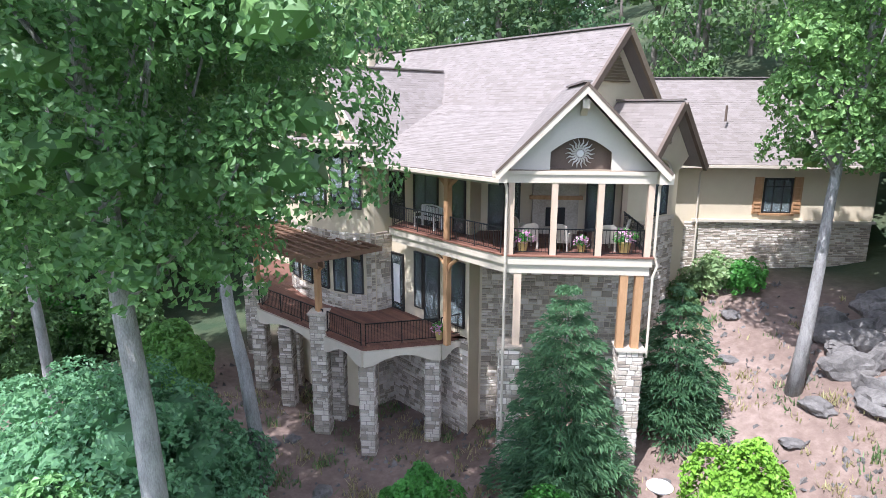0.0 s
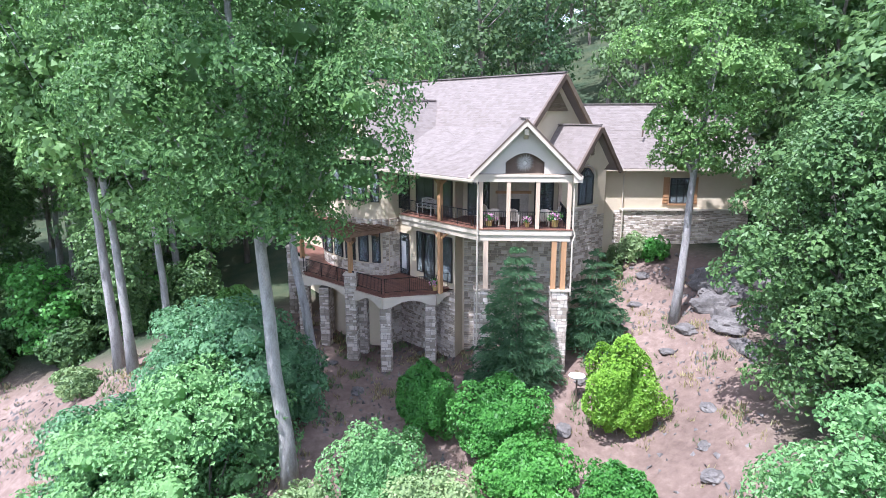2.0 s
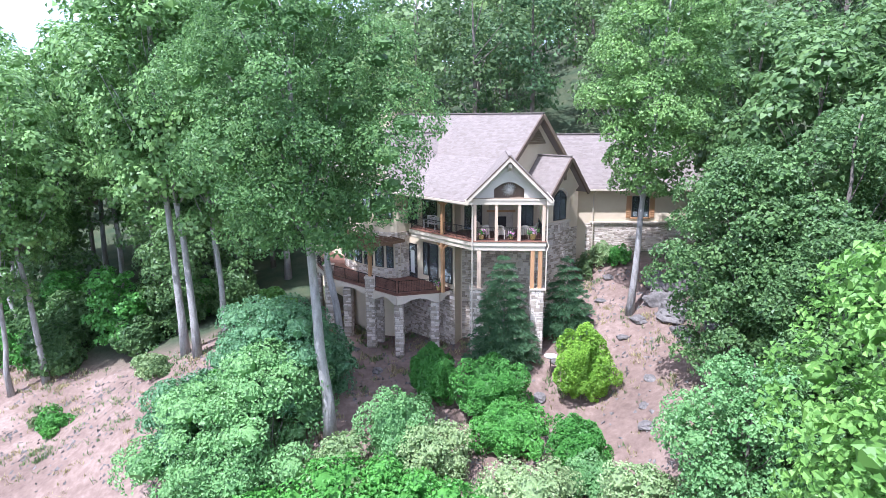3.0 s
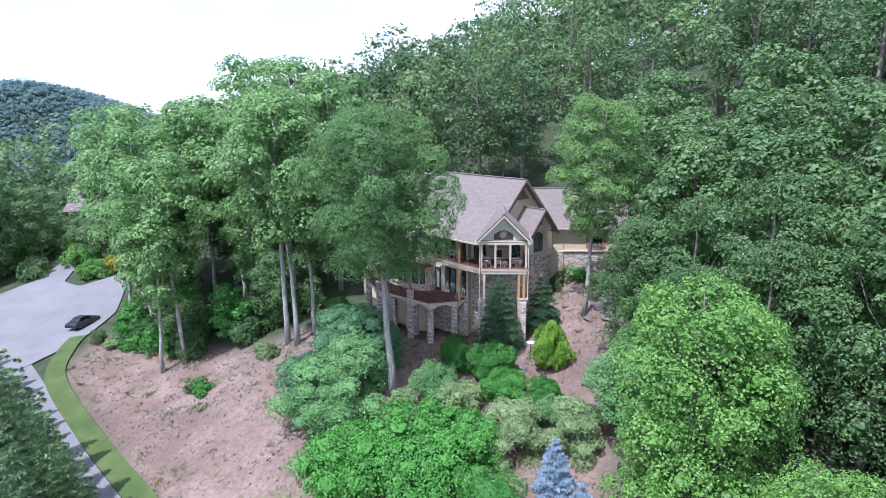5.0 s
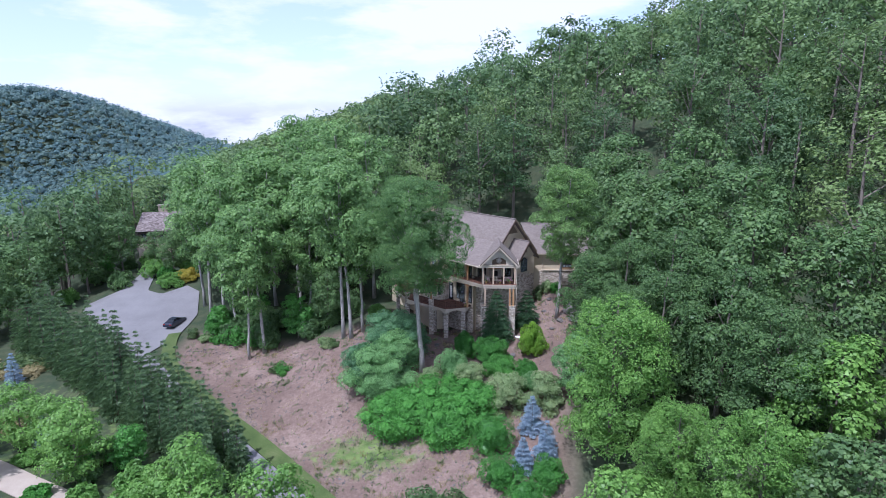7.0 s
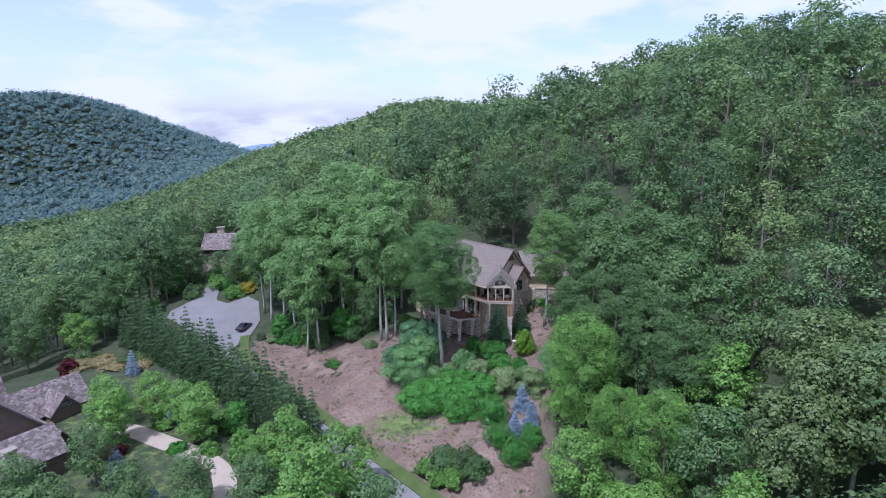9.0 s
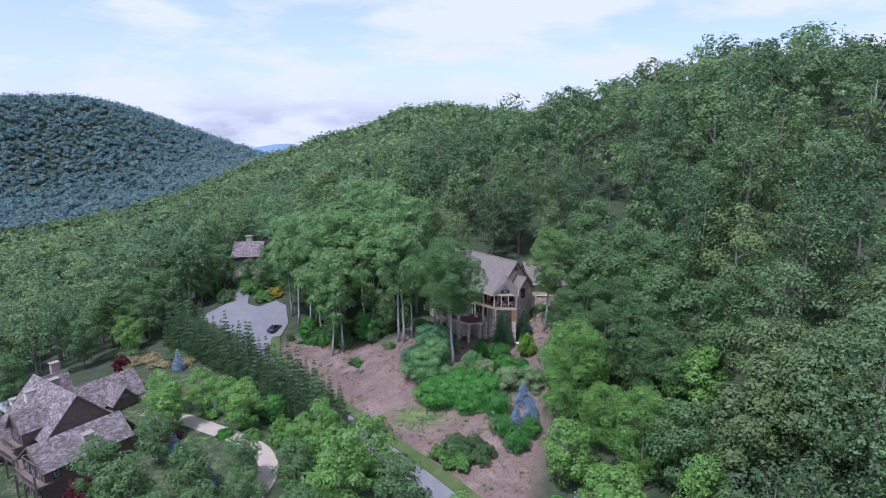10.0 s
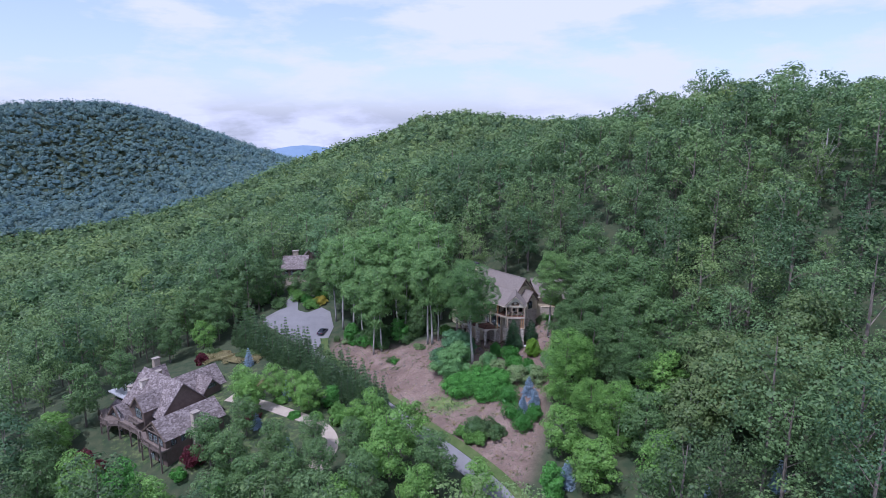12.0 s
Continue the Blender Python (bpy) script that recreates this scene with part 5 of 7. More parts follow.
for k, (p, q) in enumerate(zip(arc[1:], arc)):
    p, q = dia(*p, -1.4), dia(*q, -1.4)
    mid = 180 / 22 * (k + 0.5)
    glazed = 14 < mid < 166
    u = (q - p).normalized()
    ashlar(facing, p, u, (q - p).length, 9.6, u.cross(UP), 320 + k, keep=(lambda x, z: z > 5.4 and not 6.45 < z < 8.75) if glazed else None)
facing.put("stone_facing", STONE_ISLE, house, "tan and grey ledge stone facing")
# fireplace at the back of the porch
fire = part("fireplace", Shape().box((1.7, 25.5, 8.86), (3.6, 26.15, 11.8)), STONE, house, "pinkish stone fireplace breast")
part("hearth", Shape().box((2.25, 25.4, 9.2), (3.05, 25.6, 10.0)), DARK, fire, "dark hearth opening")
part("mantel", Shape().box((1.55, 25.3, 10.35), (3.75, 25.6, 10.5)), CEDAR, fire)
for x, w in ((-0.2, 1.4), (4.0, 1.2)):
    window((x, 26.2, FLOOR_Z), Vector((1, 0, 0)), Vector((0, -1, 0)), w, 2.35, house, 2, 1, 0, None, "door")
for a in (-38.0, -35.0):
    window(dia(a, 17, 5.0), AX, -BX, 1.6, 2.3, house, 2, 1)
    window(dia(a, 17, 9.2), AX, -BX, 1.6, 2.0, house, 2, 1)


# ---- furniture and pots ----
def bench(at, turn):
    b = thing("garden_bench", "white painted slatted bench on the balcony", "bench", at, turn)
    for x in (-0.68, 0.68):
        for y in (-0.22, 0.22):
            part("leg", Shape().box((x - 0.035, y - 0.035, 0), (x + 0.035, y + 0.035, 0.62 if y < 0 else 0.95)), WHITEWOOD, b)
        part("armrest", Shape().box((x - 0.045, -0.28, 0.62), (x + 0.045, 0.24, 0.66)), WHITEWOOD, b)
    for i in range(4):
        part("seat_slat", Shape().box((-0.7, -0.24 + 0.12 * i, 0.42), (0.7, -0.14 + 0.12 * i, 0.45)), WHITEWOOD, b)
    for i in range(13):
        x = -0.62 + 1.24 * i / 12
        part("back_slat", Shape().box((x - 0.02, 0.2, 0.5), (x + 0.02, 0.23, 0.92)), WHITEWOOD, b)
    part("top_rail", Shape().tube([(-0.7, 0.22, 0.92), (-0.35, 0.22, 0.99), (0, 0.22, 1.02), (0.35, 0.22, 0.99), (0.7, 0.22, 0.92)], [0.04] * 5, 6), WHITEWOOD, b)
    return b


bench((*dia(-20.6, 16.6).xy, FLOOR_Z + 0.01), -45 + 0)


def wicker_chair(at, turn, label="pale wicker armchair on the porch"):
    c = thing("wicker_chair", label, "chair", at, turn, "porch chairs")
    part("seat", Shape().box((-0.32, -0.32, 0.30), (0.32, 0.30, 0.44)), WICKER, c)
    part("backrest", Shape().prism([(-0.34, 0.26, 0.4), (0.34, 0.26, 0.4), (0.30, 0.36, 0.95), (0.15, 0.38, 1.03), (-0.15, 0.38, 1.03), (-0.30, 0.36, 0.95)], (0, 0.07, 0)), WICKER, c)
    for x in (-0.36, 0.30):
        part("armrest", Shape().box((x, -0.32, 0.3), (x + 0.07, 0.32, 0.66)), WICKER, c)
        for y in (-0.3, 0.26):
            part("leg", Shape().box((x, y, 0), (x + 0.06, y + 0.06, 0.32)), WICKER, c)
    return c


first = wicker_chair((1.3, 22.7, FLOOR_Z + 0.01), 200)
for x, y, r in ((2.6, 22.6, 160), (4.2, 22.6, 190), (4.9, 23.6, 250), (1.2, 24.0, 120)):
    copy_thing(first, pose(x, y, FLOOR_Z + 0.01, 0, 0, r))


def flower_pot(at, size, label, plant=None, seed=0):
    p = thing("flower_pot", label, "flower pot", at)
    part("pot", Shape().tube([(0, 0, 0), (0, 0, 0.04), (0, 0, size * 0.8), (0, 0, size * 0.86), (0, 0, size * 0.92)], [size * 0.30, size * 0.33, size * 0.46, size * 0.50, size * 0.47], 16), POT, p, smooth=True)
    v, f = bush_arrays(seed, size * 1.5, size * 1.1, 380, 0.09, 8)
    ob = new("foliage", quick_mesh("foliage", v + [0, 0, size * 0.75], f, LEAF_SHRUB))
    ob.parent = p
    v, f = bush_arrays(seed + 1, size * 1.6, size * 1.2, 130, 0.08, 8)
    ob = new("flowers", quick_mesh("flowers", v + [0, 0, size * 0.78], f, plant or PETAL))
    ob.parent = p
    return p


flower_pot((4.85, 22.05, FLOOR_Z + 0.01), 0.5, "ochre pot of pink and white flowers on the porch", None, 51)
flower_pot((1.15, 22.05, FLOOR_Z + 0.01), 0.45, "ochre pot of purple flowers on the porch", None, 54)
flower_pot((3.3, 22.1, FLOOR_Z + 0.01), 0.35, "small ochre pot of flowers on the porch", None, 57)
flower_pot((*dia(-19.0, 15.9).xy, DECK_Z), 0.42, "ochre pot of flowers beside the deck railing", None, 60)
flower_pot((*dia(-30.5, 12.7).xy, DECK_Z), 0.5, "pot of green trailing plants on the deck", LEAF_SPRING, 63)

# ---- trees ----
def tree_mesh(seed, height, base, radius, number, count, size, mat, bark, girth, lean=(0, 0), limbs=12, lump=0.34, shape="spray", top=0.5, hue=0.0):
    rng = np.random.default_rng(seed)
    v, f, tone, blobs = crown(seed, base, height, radius, number, count, size, shape, lump, lean, top, 0.72, 0.38)
    leafage = quick_mesh("crown", v, f, mat)
    set_tone(leafage, tone)
    set_tone(leafage, np.full(len(v), hue), "hue")
    return trunk_shape(rng, height * 0.93, girth, blobs, lean, limbs, min(0.8, (base + 1.2) / height)).mesh("trunk", bark, True), leafage


def tree(name, label, meshes, at, turn=0.0, scale=1.0, group="", sink=0.0):
    ob = thing(name, label, "tree", (at[0], at[1], land(at[0], at[1]) - sink if len(at) < 3 else at[2]), turn, group)
    ob.scale = (scale, scale, scale)
    for n, me in zip(("trunk", "crown"), meshes):
        new(n, me).parent = ob
    return ob


maple_a = tree_mesh(11, 29.0, 11.6, 7.4, 100, 62000, 0.18, LEAF_MAPLE_SHADE, PALEBARK, 0.40, (-1.5, 0.5), 16, 0.30, "leaf", 0.5)
maple_b = tree_mesh(12, 26.0, 11.0, 4.8, 44, 14000, 0.24, LEAF_MAPLE_SHADE, PALEBARK, 0.34, (-2.8, 0.8), 12, 0.34, "leaf", 0.55)
maple_c = tree_mesh(15, 26.0, 8.2, 4.5, 70, 24000, 0.22, LEAF_MAPLE, PALEBARK, 0.28, (1.5, -0.4), 12, 0.34, "leaf", 0.6, 0.1)
slim_a = tree_mesh(13, 28.0, 11.0, 5.4, 40, 8500, 0.20, LEAF_MAPLE, PALEBARK, 0.30, (-1.2, 0.4), 12, 0.34, "spray", 0.6)
slim_b = tree_mesh(14, 24.0, 8.6, 5.2, 40, 8500, 0.20, LEAF_MAPLE, PALEBARK, 0.26, (0.8, 0.2), 12, 0.34, "spray", 0.55)
tree("maple_tree", "tall maple with bare pale trunk and full green crown", maple_a, (-8.3, 13.4), 20)
tree("maple_tree", "tall leaning maple with pale trunk beside the deck", maple_b, (-9.1, 21.2), 0, 0.92)
tree("maple_tree", "tall maple with pale trunk on the bare slope", maple_c, (12.5, 24.1), 10, 0.97)
for k, (x, y, s, me) in enumerate(((-20.2, 20.7, 1.0, slim_a), (-21.6, 21.6, 1.04, slim_a), (-18.6, 22.4, 0.98, slim_b))):
    tree("poplar_tree", "tall slim tree with bare pale trunk in a close group", me, (x, y), 120 * k, s, "slim trees by the slope")
for k, (x, y, s) in enumerate(((-38, 23.4, 0.9), (-35.9, 24.8, 0.95), (-43, 31, 1.0), (-47, 35, 1.05), (-30, 33, 1.05), (-25, 36, 1.1), (-34, 40, 1.2), (-52, 41, 1.15), (-40, 44, 1.25), (-20, 42, 1.15), (-46, 50, 1.3), (-28, 48, 1.25), (-56, 47, 1.2), (-36, 52, 1.3))):
    tree("slope_tree", "slim green tree above the bare bank", (slim_b, slim_a)[k % 2], (x, y), 77 * k, s, "trees above the bank")

# single trees of the lower slope, the neighbour's garden and the wood's edge
spring_a = tree_mesh(21, 17.0, 0.8, 5.8, 54, 6000, 0.235, LEAF_SPRING, BARK, 0.26, (0.3, 0.2), 10, 0.32, "spray", 0.42, 0.1)
spring_b = tree_mesh(22, 14.0, 0.8, 5.2, 42, 5600, 0.225, LEAF_SPRING, BARK, 0.22, (-0.3, 0.2), 9, 0.34, "spray", 0.45, 0.15)
spring_c = tree_mesh(27, 17.5, 0.2, 5.9, 76, 24000, 0.22, LEAF_SPRING, BARK, 0.26, (0.3, 0.2), 10, 0.28, "leaf", 0.40, 0.1)
deep_a = tree_mesh(23, 19.0, 3.0, 5.6, 50, 6000, 0.235, LEAF_DEEP, BARK, 0.28, (0.5, 0.2), 10, 0.34, "spray", 0.5, 0.0)
deep_b = tree_mesh(24, 21.0, 4.0, 6.0, 50, 6000, 0.24, LEAF_DEEP, BARK, 0.30, (-0.6, 0.3), 12, 0.34, "spray", 0.55, 0.05)
deep_c = tree_mesh(28, 19.0, 1.2, 5.6, 60, 12500, 0.27, LEAF_DEEP, BARK, 0.28, (0.5, 0.2), 10, 0.30, "leaf", 0.45, -0.05)
deep_d = tree_mesh(30, 15.0, 0.2, 4.3, 70, 17000, 0.23, LEAF_DEEP, BARK, 0.22, (0.3, 0.1), 10, 0.30, "leaf", 0.38, -0.05)
jade_a = tree_mesh(25, 11.0, 0.6, 4.4, 36, 5200, 0.22, LEAF_SHRUB, BARK, 0.18, (0.2, 0.2), 8, 0.34, "spray", 0.45)
jade_c = tree_mesh(29, 11.0, 0.2, 5.0, 54, 15000, 0.23, LEAF_JADE, BARK, 0.18, (0.2, 0.2), 8, 0.30, "leaf", 0.4)
dull_a = tree_mesh(26, 18.0, 6.0, 5.8, 42, 7600, 0.23, LEAF_DULL, PALEBARK, 0.26, (1.2, 0.3), 14, 0.34, "spray", 0.55, 0.15)
for k, (x, y, me, s) in enumerate((
        (14.9, -4.5, spring_c, 1.12), (13.2, -20, spring_b, 0.9), (25, -20, spring_c, 0.9), (20, -13, spring_c, 0.72), (19, -31, spring_b, 0.85), (30, -34, spring_a, 0.8), (10.5, -31, jade_a, 0.7), (13.5, 5, jade_c, 0.8), (17.5, -27, spring_b, 0.7), (35, -12, spring_b, 1.0))):
    tree("bright_tree", "full light-green tree on the lower slope", me, (x, y), 60 * k, s, "light green trees")
for k, (x, y, me, s) in enumerate((
        (19.5, 11, deep_c, 0.85), (17.8, 18.5, deep_c, 0.72), (15.9, 13.4, deep_d, 0.98), (17.6, 7.0, deep_d, 0.85), (54, 42, deep_b, 1.0), (49.5, 37.5, deep_a, 1.0), (58, 45.5, deep_b, 1.05), (24, 7, deep_c, 0.98), (22.5, 19, deep_b, 0.9), (28, 14, deep_a, 1.0), (21.5, 27, deep_b, 0.95), (26, 31, deep_a, 1.0), (22.5, 38, deep_b, 1.0), (30, 22, deep_b, 1.0), (27.5, -3, deep_c, 1.0), (21.5, 1, deep_c, 0.9), (33, 3, deep_b, 1.0), (36, 14, deep_a, 1.1), (34, 30, deep_b, 1.1), (31, -9, deep_c, 0.9), (29, -26, deep_a, 0.9), (38, -5, deep_b, 1.0), (25, 44, deep_a, 1.1))):
    tree("wood_edge_tree", "dense dark green tree at the edge of the wood", me, (x, y), 47 * k, s, "trees at the wood's edge")
for k, (x, y, me, s) in enumerate(((-26, 29, deep_a, 0.55), (-31, 28, jade_a, 0.7), (-29, 36, deep_a, 0.8), (-44, 39, deep_a, 0.8), (-50, 46, deep_b, 0.9), (-36, 46, deep_a, 0.9), (-23, 46, deep_b, 0.9), (-32, 56, deep_a, 1.1), (-44, 58, deep_b, 1.1), (-56, 54, deep_a, 0.8), (-40, 34, jade_a, 0.6), (-47, 33, jade_a, 0.5), (-25, 39, deep_a, 0.8))):
    tree("understorey_tree", "dark green tree among the taller trunks", me, (x, y), 53 * k, s, "understorey trees")
for k, (x, y, s) in enumerate(((40.4, -27.6, 1.1), (44, -30, 1.15), (37, -30, 1.0), (49, -25, 1.1), (54, -30, 1.1), (43, -21, 1.15), (60, -24, 1.2), (48, -36, 1.0))):
    tree("pale_trunked_tree", "tall olive-green tree with bare pale trunks", dull_a, (x, y), 83 * k, s, "olive trees with pale trunks")
for k, (x, y, me, s) in enumerate((
        (-59, -26, deep_b, 0.75), (-52, -19, deep_a, 0.6), (-43.7, -15.5, deep_a, 0.55), (-66, 0, spring_b, 0.75), (-51, 2.4, spring_b, 0.72), (-63, 9, spring_b, 0.65), (-34, -16, deep_a, 0.6), (-23.5, -27, spring_a, 0.95), (-13.7, -28.6, deep_a, 0.78), (-4.5, -32.5, spring_b, 0.75), (-33, -31, spring_b, 0.8), (-73, -36, spring_a, 0.8), (-86, -38, deep_b, 0.75), (-108, -22, deep_a, 0.75), (-53, -31, deep_a, 0.8), (-45, -29, deep_b, 0.7), (-59, -36, deep_a, 0.8), (-40, -24, deep_a, 0.65),
        (-29.5, -15.5, spring_a, 0.75), (-21, -16.5, spring_a, 0.72), (-56.5, 7, spring_b, 0.6), (-70.5, 6.0, spring_a, 0.6), (-63, -10, deep_a, 0.55), (-67.5, -20, deep_a, 0.7), (-84, -29, jade_a, 0.9), (-94, -30, spring_b, 0.9), (-102, -32, deep_a, 0.8), (-16, -35, spring_a, 0.7), (-27, -36, deep_a, 0.8), (-80, -44, deep_a, 0.7), (-66, -43, spring_b, 0.9), (-48, -38, spring_b, 0.8), (-38, -38, deep_a, 0.8), (-107, 8, deep_a, 0.7), (-109, -6, deep_b, 0.8), (-101, 22, deep_a, 0.7), (-94, 30, spring_b, 0.7), (-110, -15, spring_b, 0.8), (-46, 6, jade_a, 0.55), (-37, -4, spring_b, 0.55),
        (-76, 66, deep_a, 0.5), (-72, 71, deep_a, 0.62), (-69, 61, deep_b, 0.55), (-92, 74, deep_a, 0.7), (-88, 66, jade_a, 0.5), (-66, 70, deep_a, 0.8), (-87, 57, deep_b, 0.85), (-92, 47, deep_a, 0.9), (-97, 40, deep_b, 0.85), (-84, 66, deep_a, 0.8), (-94, 60, deep_b, 1.0), (-101, 50, deep_a, 1.0), (-104, 38, deep_b, 0.95), (-92, 36, deep_a, 0.7))):
    tree("garden_tree", "leafy green tree in the neighbouring garden" if me is not deep_a else "dark green tree in the neighbouring garden", me, garden(x, y), 71 * k, s, "garden trees")



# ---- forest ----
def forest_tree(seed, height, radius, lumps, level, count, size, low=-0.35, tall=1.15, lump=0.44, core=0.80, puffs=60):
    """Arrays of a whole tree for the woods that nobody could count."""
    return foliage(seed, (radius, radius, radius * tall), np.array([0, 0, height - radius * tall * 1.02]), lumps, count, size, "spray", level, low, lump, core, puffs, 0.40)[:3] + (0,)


def merge(name, kinds, places, mat, label, seed):
    """One mesh of many trees: kinds are (vertices, faces); places rows of x, y, z, scale."""
    rng = np.random.default_rng(seed)
    vs, fs, tones, hues, woods, n = [], [], [], [], [], 0
    for (x, y, z, s), k in zip(places, rng.integers(0, len(kinds), len(places))):
        v, f, own, wood = kinds[k]
        woods.append(np.arange(len(f)) >= len(f) - wood)
        a = rng.uniform(0, 2 * math.pi)
        c, d = math.cos(a), math.sin(a)
        w = rng.uniform(0.85, 1.12)
        vs.append(np.c_[(v[:, 0] * c - v[:, 1] * d) * w, (v[:, 0] * d + v[:, 1] * c) * w, v[:, 2]] * s + [x, y, z])
        fs.append(f + n)
        tones.append(own + np.clip(rng.normal() * 0.42, -0.75, 0.9))
        hues.append(np.full(len(v), np.clip(rng.normal() * 0.2, -0.5, 0.6)))
        n += len(v)
    me = quick_mesh(name, np.concatenate(vs), np.concatenate(fs), mat)
    me.materials.append(BARK)
    me.polygons.foreach_set("material_index", np.concatenate(woods).astype(np.int32))
    set_tone(me, np.concatenate(tones))
    set_tone(me, np.concatenate(hues), "hue")
    return tagged(new(name, me), label, "forest", kind="stuff")


def scatter(seed, step, x, y, keep, sizes):
    rng = np.random.default_rng(seed)
    gx, gy = np.meshgrid(np.arange(*x, step), np.arange(*y, step))
    p = np.c_[gx.ravel(), gy.ravel()] + rng.uniform(-0.42, 0.42, (gx.size, 2)) * step
    p = p[keep(p)]
    return np.c_[p, lands(p) - 0.3, rng.uniform(*sizes, len(p))]


def in_end_view(rows, eye=(0.0, -141.0, 85.0), spare=14.0):
    """Of the trees on the ridges, those no crest hides from a point above the camera's last position."""
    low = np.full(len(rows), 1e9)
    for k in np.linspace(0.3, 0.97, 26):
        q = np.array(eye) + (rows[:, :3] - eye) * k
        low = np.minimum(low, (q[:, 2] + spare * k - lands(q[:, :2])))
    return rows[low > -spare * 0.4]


WOODS_OUT = [(-88, 40), (-98, 30), (-106, 14), (-111, 2), (-113, -14), (-107, -26), (-98, -44), (-66, -46), (-38, -44), (-12, -42), (4, -58), (32, -50), (46, -36), (58, -32), (58, -20), (40, -6), (40, 34), (28, 50), (14, 50), (-14, 50), (-22, 52), (-50, 54), (-60, 58), (-72, 74), (-76, 92), (-90, 92), (-88, 60), (-88, 50)]


def angle_from_end(p):
    return np.degrees(np.arctan2(p[:, 0], p[:, 1] + 141)), np.hypot(p[:, 0], p[:, 1] + 141)


def band(d0, d1, a0, a1):
    def keep(p):
        az, d = angle_from_end(p)
        return (d >= d0) & (d < d1) & (az > a0) & (az < a1) & ~inside(p, WOODS_OUT)
    return keep


close_kinds = [wild_tree(150 + k, 5.0, 20.5 + 1.6 * k, 5.4 + 0.4 * k, 40, 3100, 0.25, "spray", 0.34, (0.4, -0.3), 0.55) for k in range(6)]
near_kinds = [wild_tree(100 + k, 6.0, 20 + 1.7 * k, 5.4 + 0.4 * k, 28, 1650, 0.34, "spray", 0.38, (0.4, -0.3), 0.55) for k in range(6)]
wood_kinds = [wild_tree(110 + k, 7.0, 18 + 1.5 * k, 5.4 + 0.4 * k, 20, 980, 0.44, "spray", 0.42, (0.4, -0.3), 0.55) for k in range(6)]
hill_kinds = [wild_tree(160 + k, 6.0, 15.5 + 1.5 * k, 5.4 + 0.4 * k, 14, 640, 0.52, "spray", 0.46, (0.4, -0.3), 0.6) for k in range(6)]
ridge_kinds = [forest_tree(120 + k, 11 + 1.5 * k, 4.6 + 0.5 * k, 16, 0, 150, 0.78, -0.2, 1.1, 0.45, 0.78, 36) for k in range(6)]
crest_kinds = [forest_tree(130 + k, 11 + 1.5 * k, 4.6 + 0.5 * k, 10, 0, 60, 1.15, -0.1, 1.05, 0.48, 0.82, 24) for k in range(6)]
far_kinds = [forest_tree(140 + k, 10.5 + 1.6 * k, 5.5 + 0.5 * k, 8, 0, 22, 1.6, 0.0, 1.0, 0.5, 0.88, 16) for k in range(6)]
NEAR = in_end_view(scatter(1, 9.8, (-150, 190), (-120, 130), band(60, 215, -48, 44), (0.62, 1.25)))
CLOSE = np.hypot(NEAR[:, 0], NEAR[:, 1] - np.clip(NEAR[:, 1], -105, 0)) < 68
merge("forest", close_kinds, NEAR[CLOSE], LEAF_CANOPY, "dense green deciduous trees at the edge of the forest", 4)
merge("forest", near_kinds, NEAR[~CLOSE], LEAF_CANOPY, "dense green deciduous forest on the hillside", 5)
WOOD = in_end_view(scatter(4, 9.6, (-240, 260), (-20, 240), band(215, 340, -44, 40), (0.68, 1.28)))
WOOD_NEAR = angle_from_end(WOOD)[1] < 270
merge("forest", wood_kinds, WOOD[WOOD_NEAR], LEAF_CANOPY, "dense green forest above the house", 8)
merge("forest", hill_kinds, WOOD[~WOOD_NEAR], LEAF_CANOPY, "dense green forest on the upper hillside", 3)
merge("forest", ridge_kinds, in_end_view(scatter(2, 9.4, (-400, 400), (60, 420), band(340, 520, -44, 40), (0.7, 1.25))), LEAF_CANOPY, "dense green forest on the slope behind the house", 6)
merge("forest", crest_kinds, in_end_view(scatter(9, 9.4, (-660, 460), (100, 820), band(520, 800, -44, 20), (0.7, 1.25))), LEAF_FOREST, "dense green forest on the far side of the slope", 9)
merge("forest", far_kinds, in_end_view(scatter(12, 8.6, (-460, 330), (500, 1020), band(800, 1150, -19, 20), (0.7, 1.3))), LEAF_FOREST, "dense green forest on the crest of the ridge", 12)
merge("forest", far_kinds, in_end_view(scatter(3, 8.3, (-1300, -200), (280, 1460), band(1050, 1680, -45, -19), (0.8, 1.3))), LEAF_HAZED, "distant mountain forest tinted blue-green for haze", 7)


merge("forest", far_kinds, in_end_view(scatter(13, 8.4, (-820, -200), (280, 960), band(800, 1050, -45, -19), (0.8, 1.3))), LEAF_FOREST, "green forest in the valley", 13)


# a dead tree with bare pale limbs among the woods
SNAG = (90.5, 45.0)
rng = np.random.default_rng(61)
snag_blobs = foliage(61, (5, 5, 8), np.array([0, 0, 16.0]), 40, 1, 0.3)[3]
snag = thing("dead_tree", "dead tree with bare pale limbs on the wooded hillside", "tree", (SNAG[0], SNAG[1], land(*SNAG)), 30)
new("trunk", trunk_shape(rng, 22.0, 0.42, snag_blobs, (0.8, 0.2), 26, 0.38).mesh("trunk", PALEBARK, True)).parent = snag


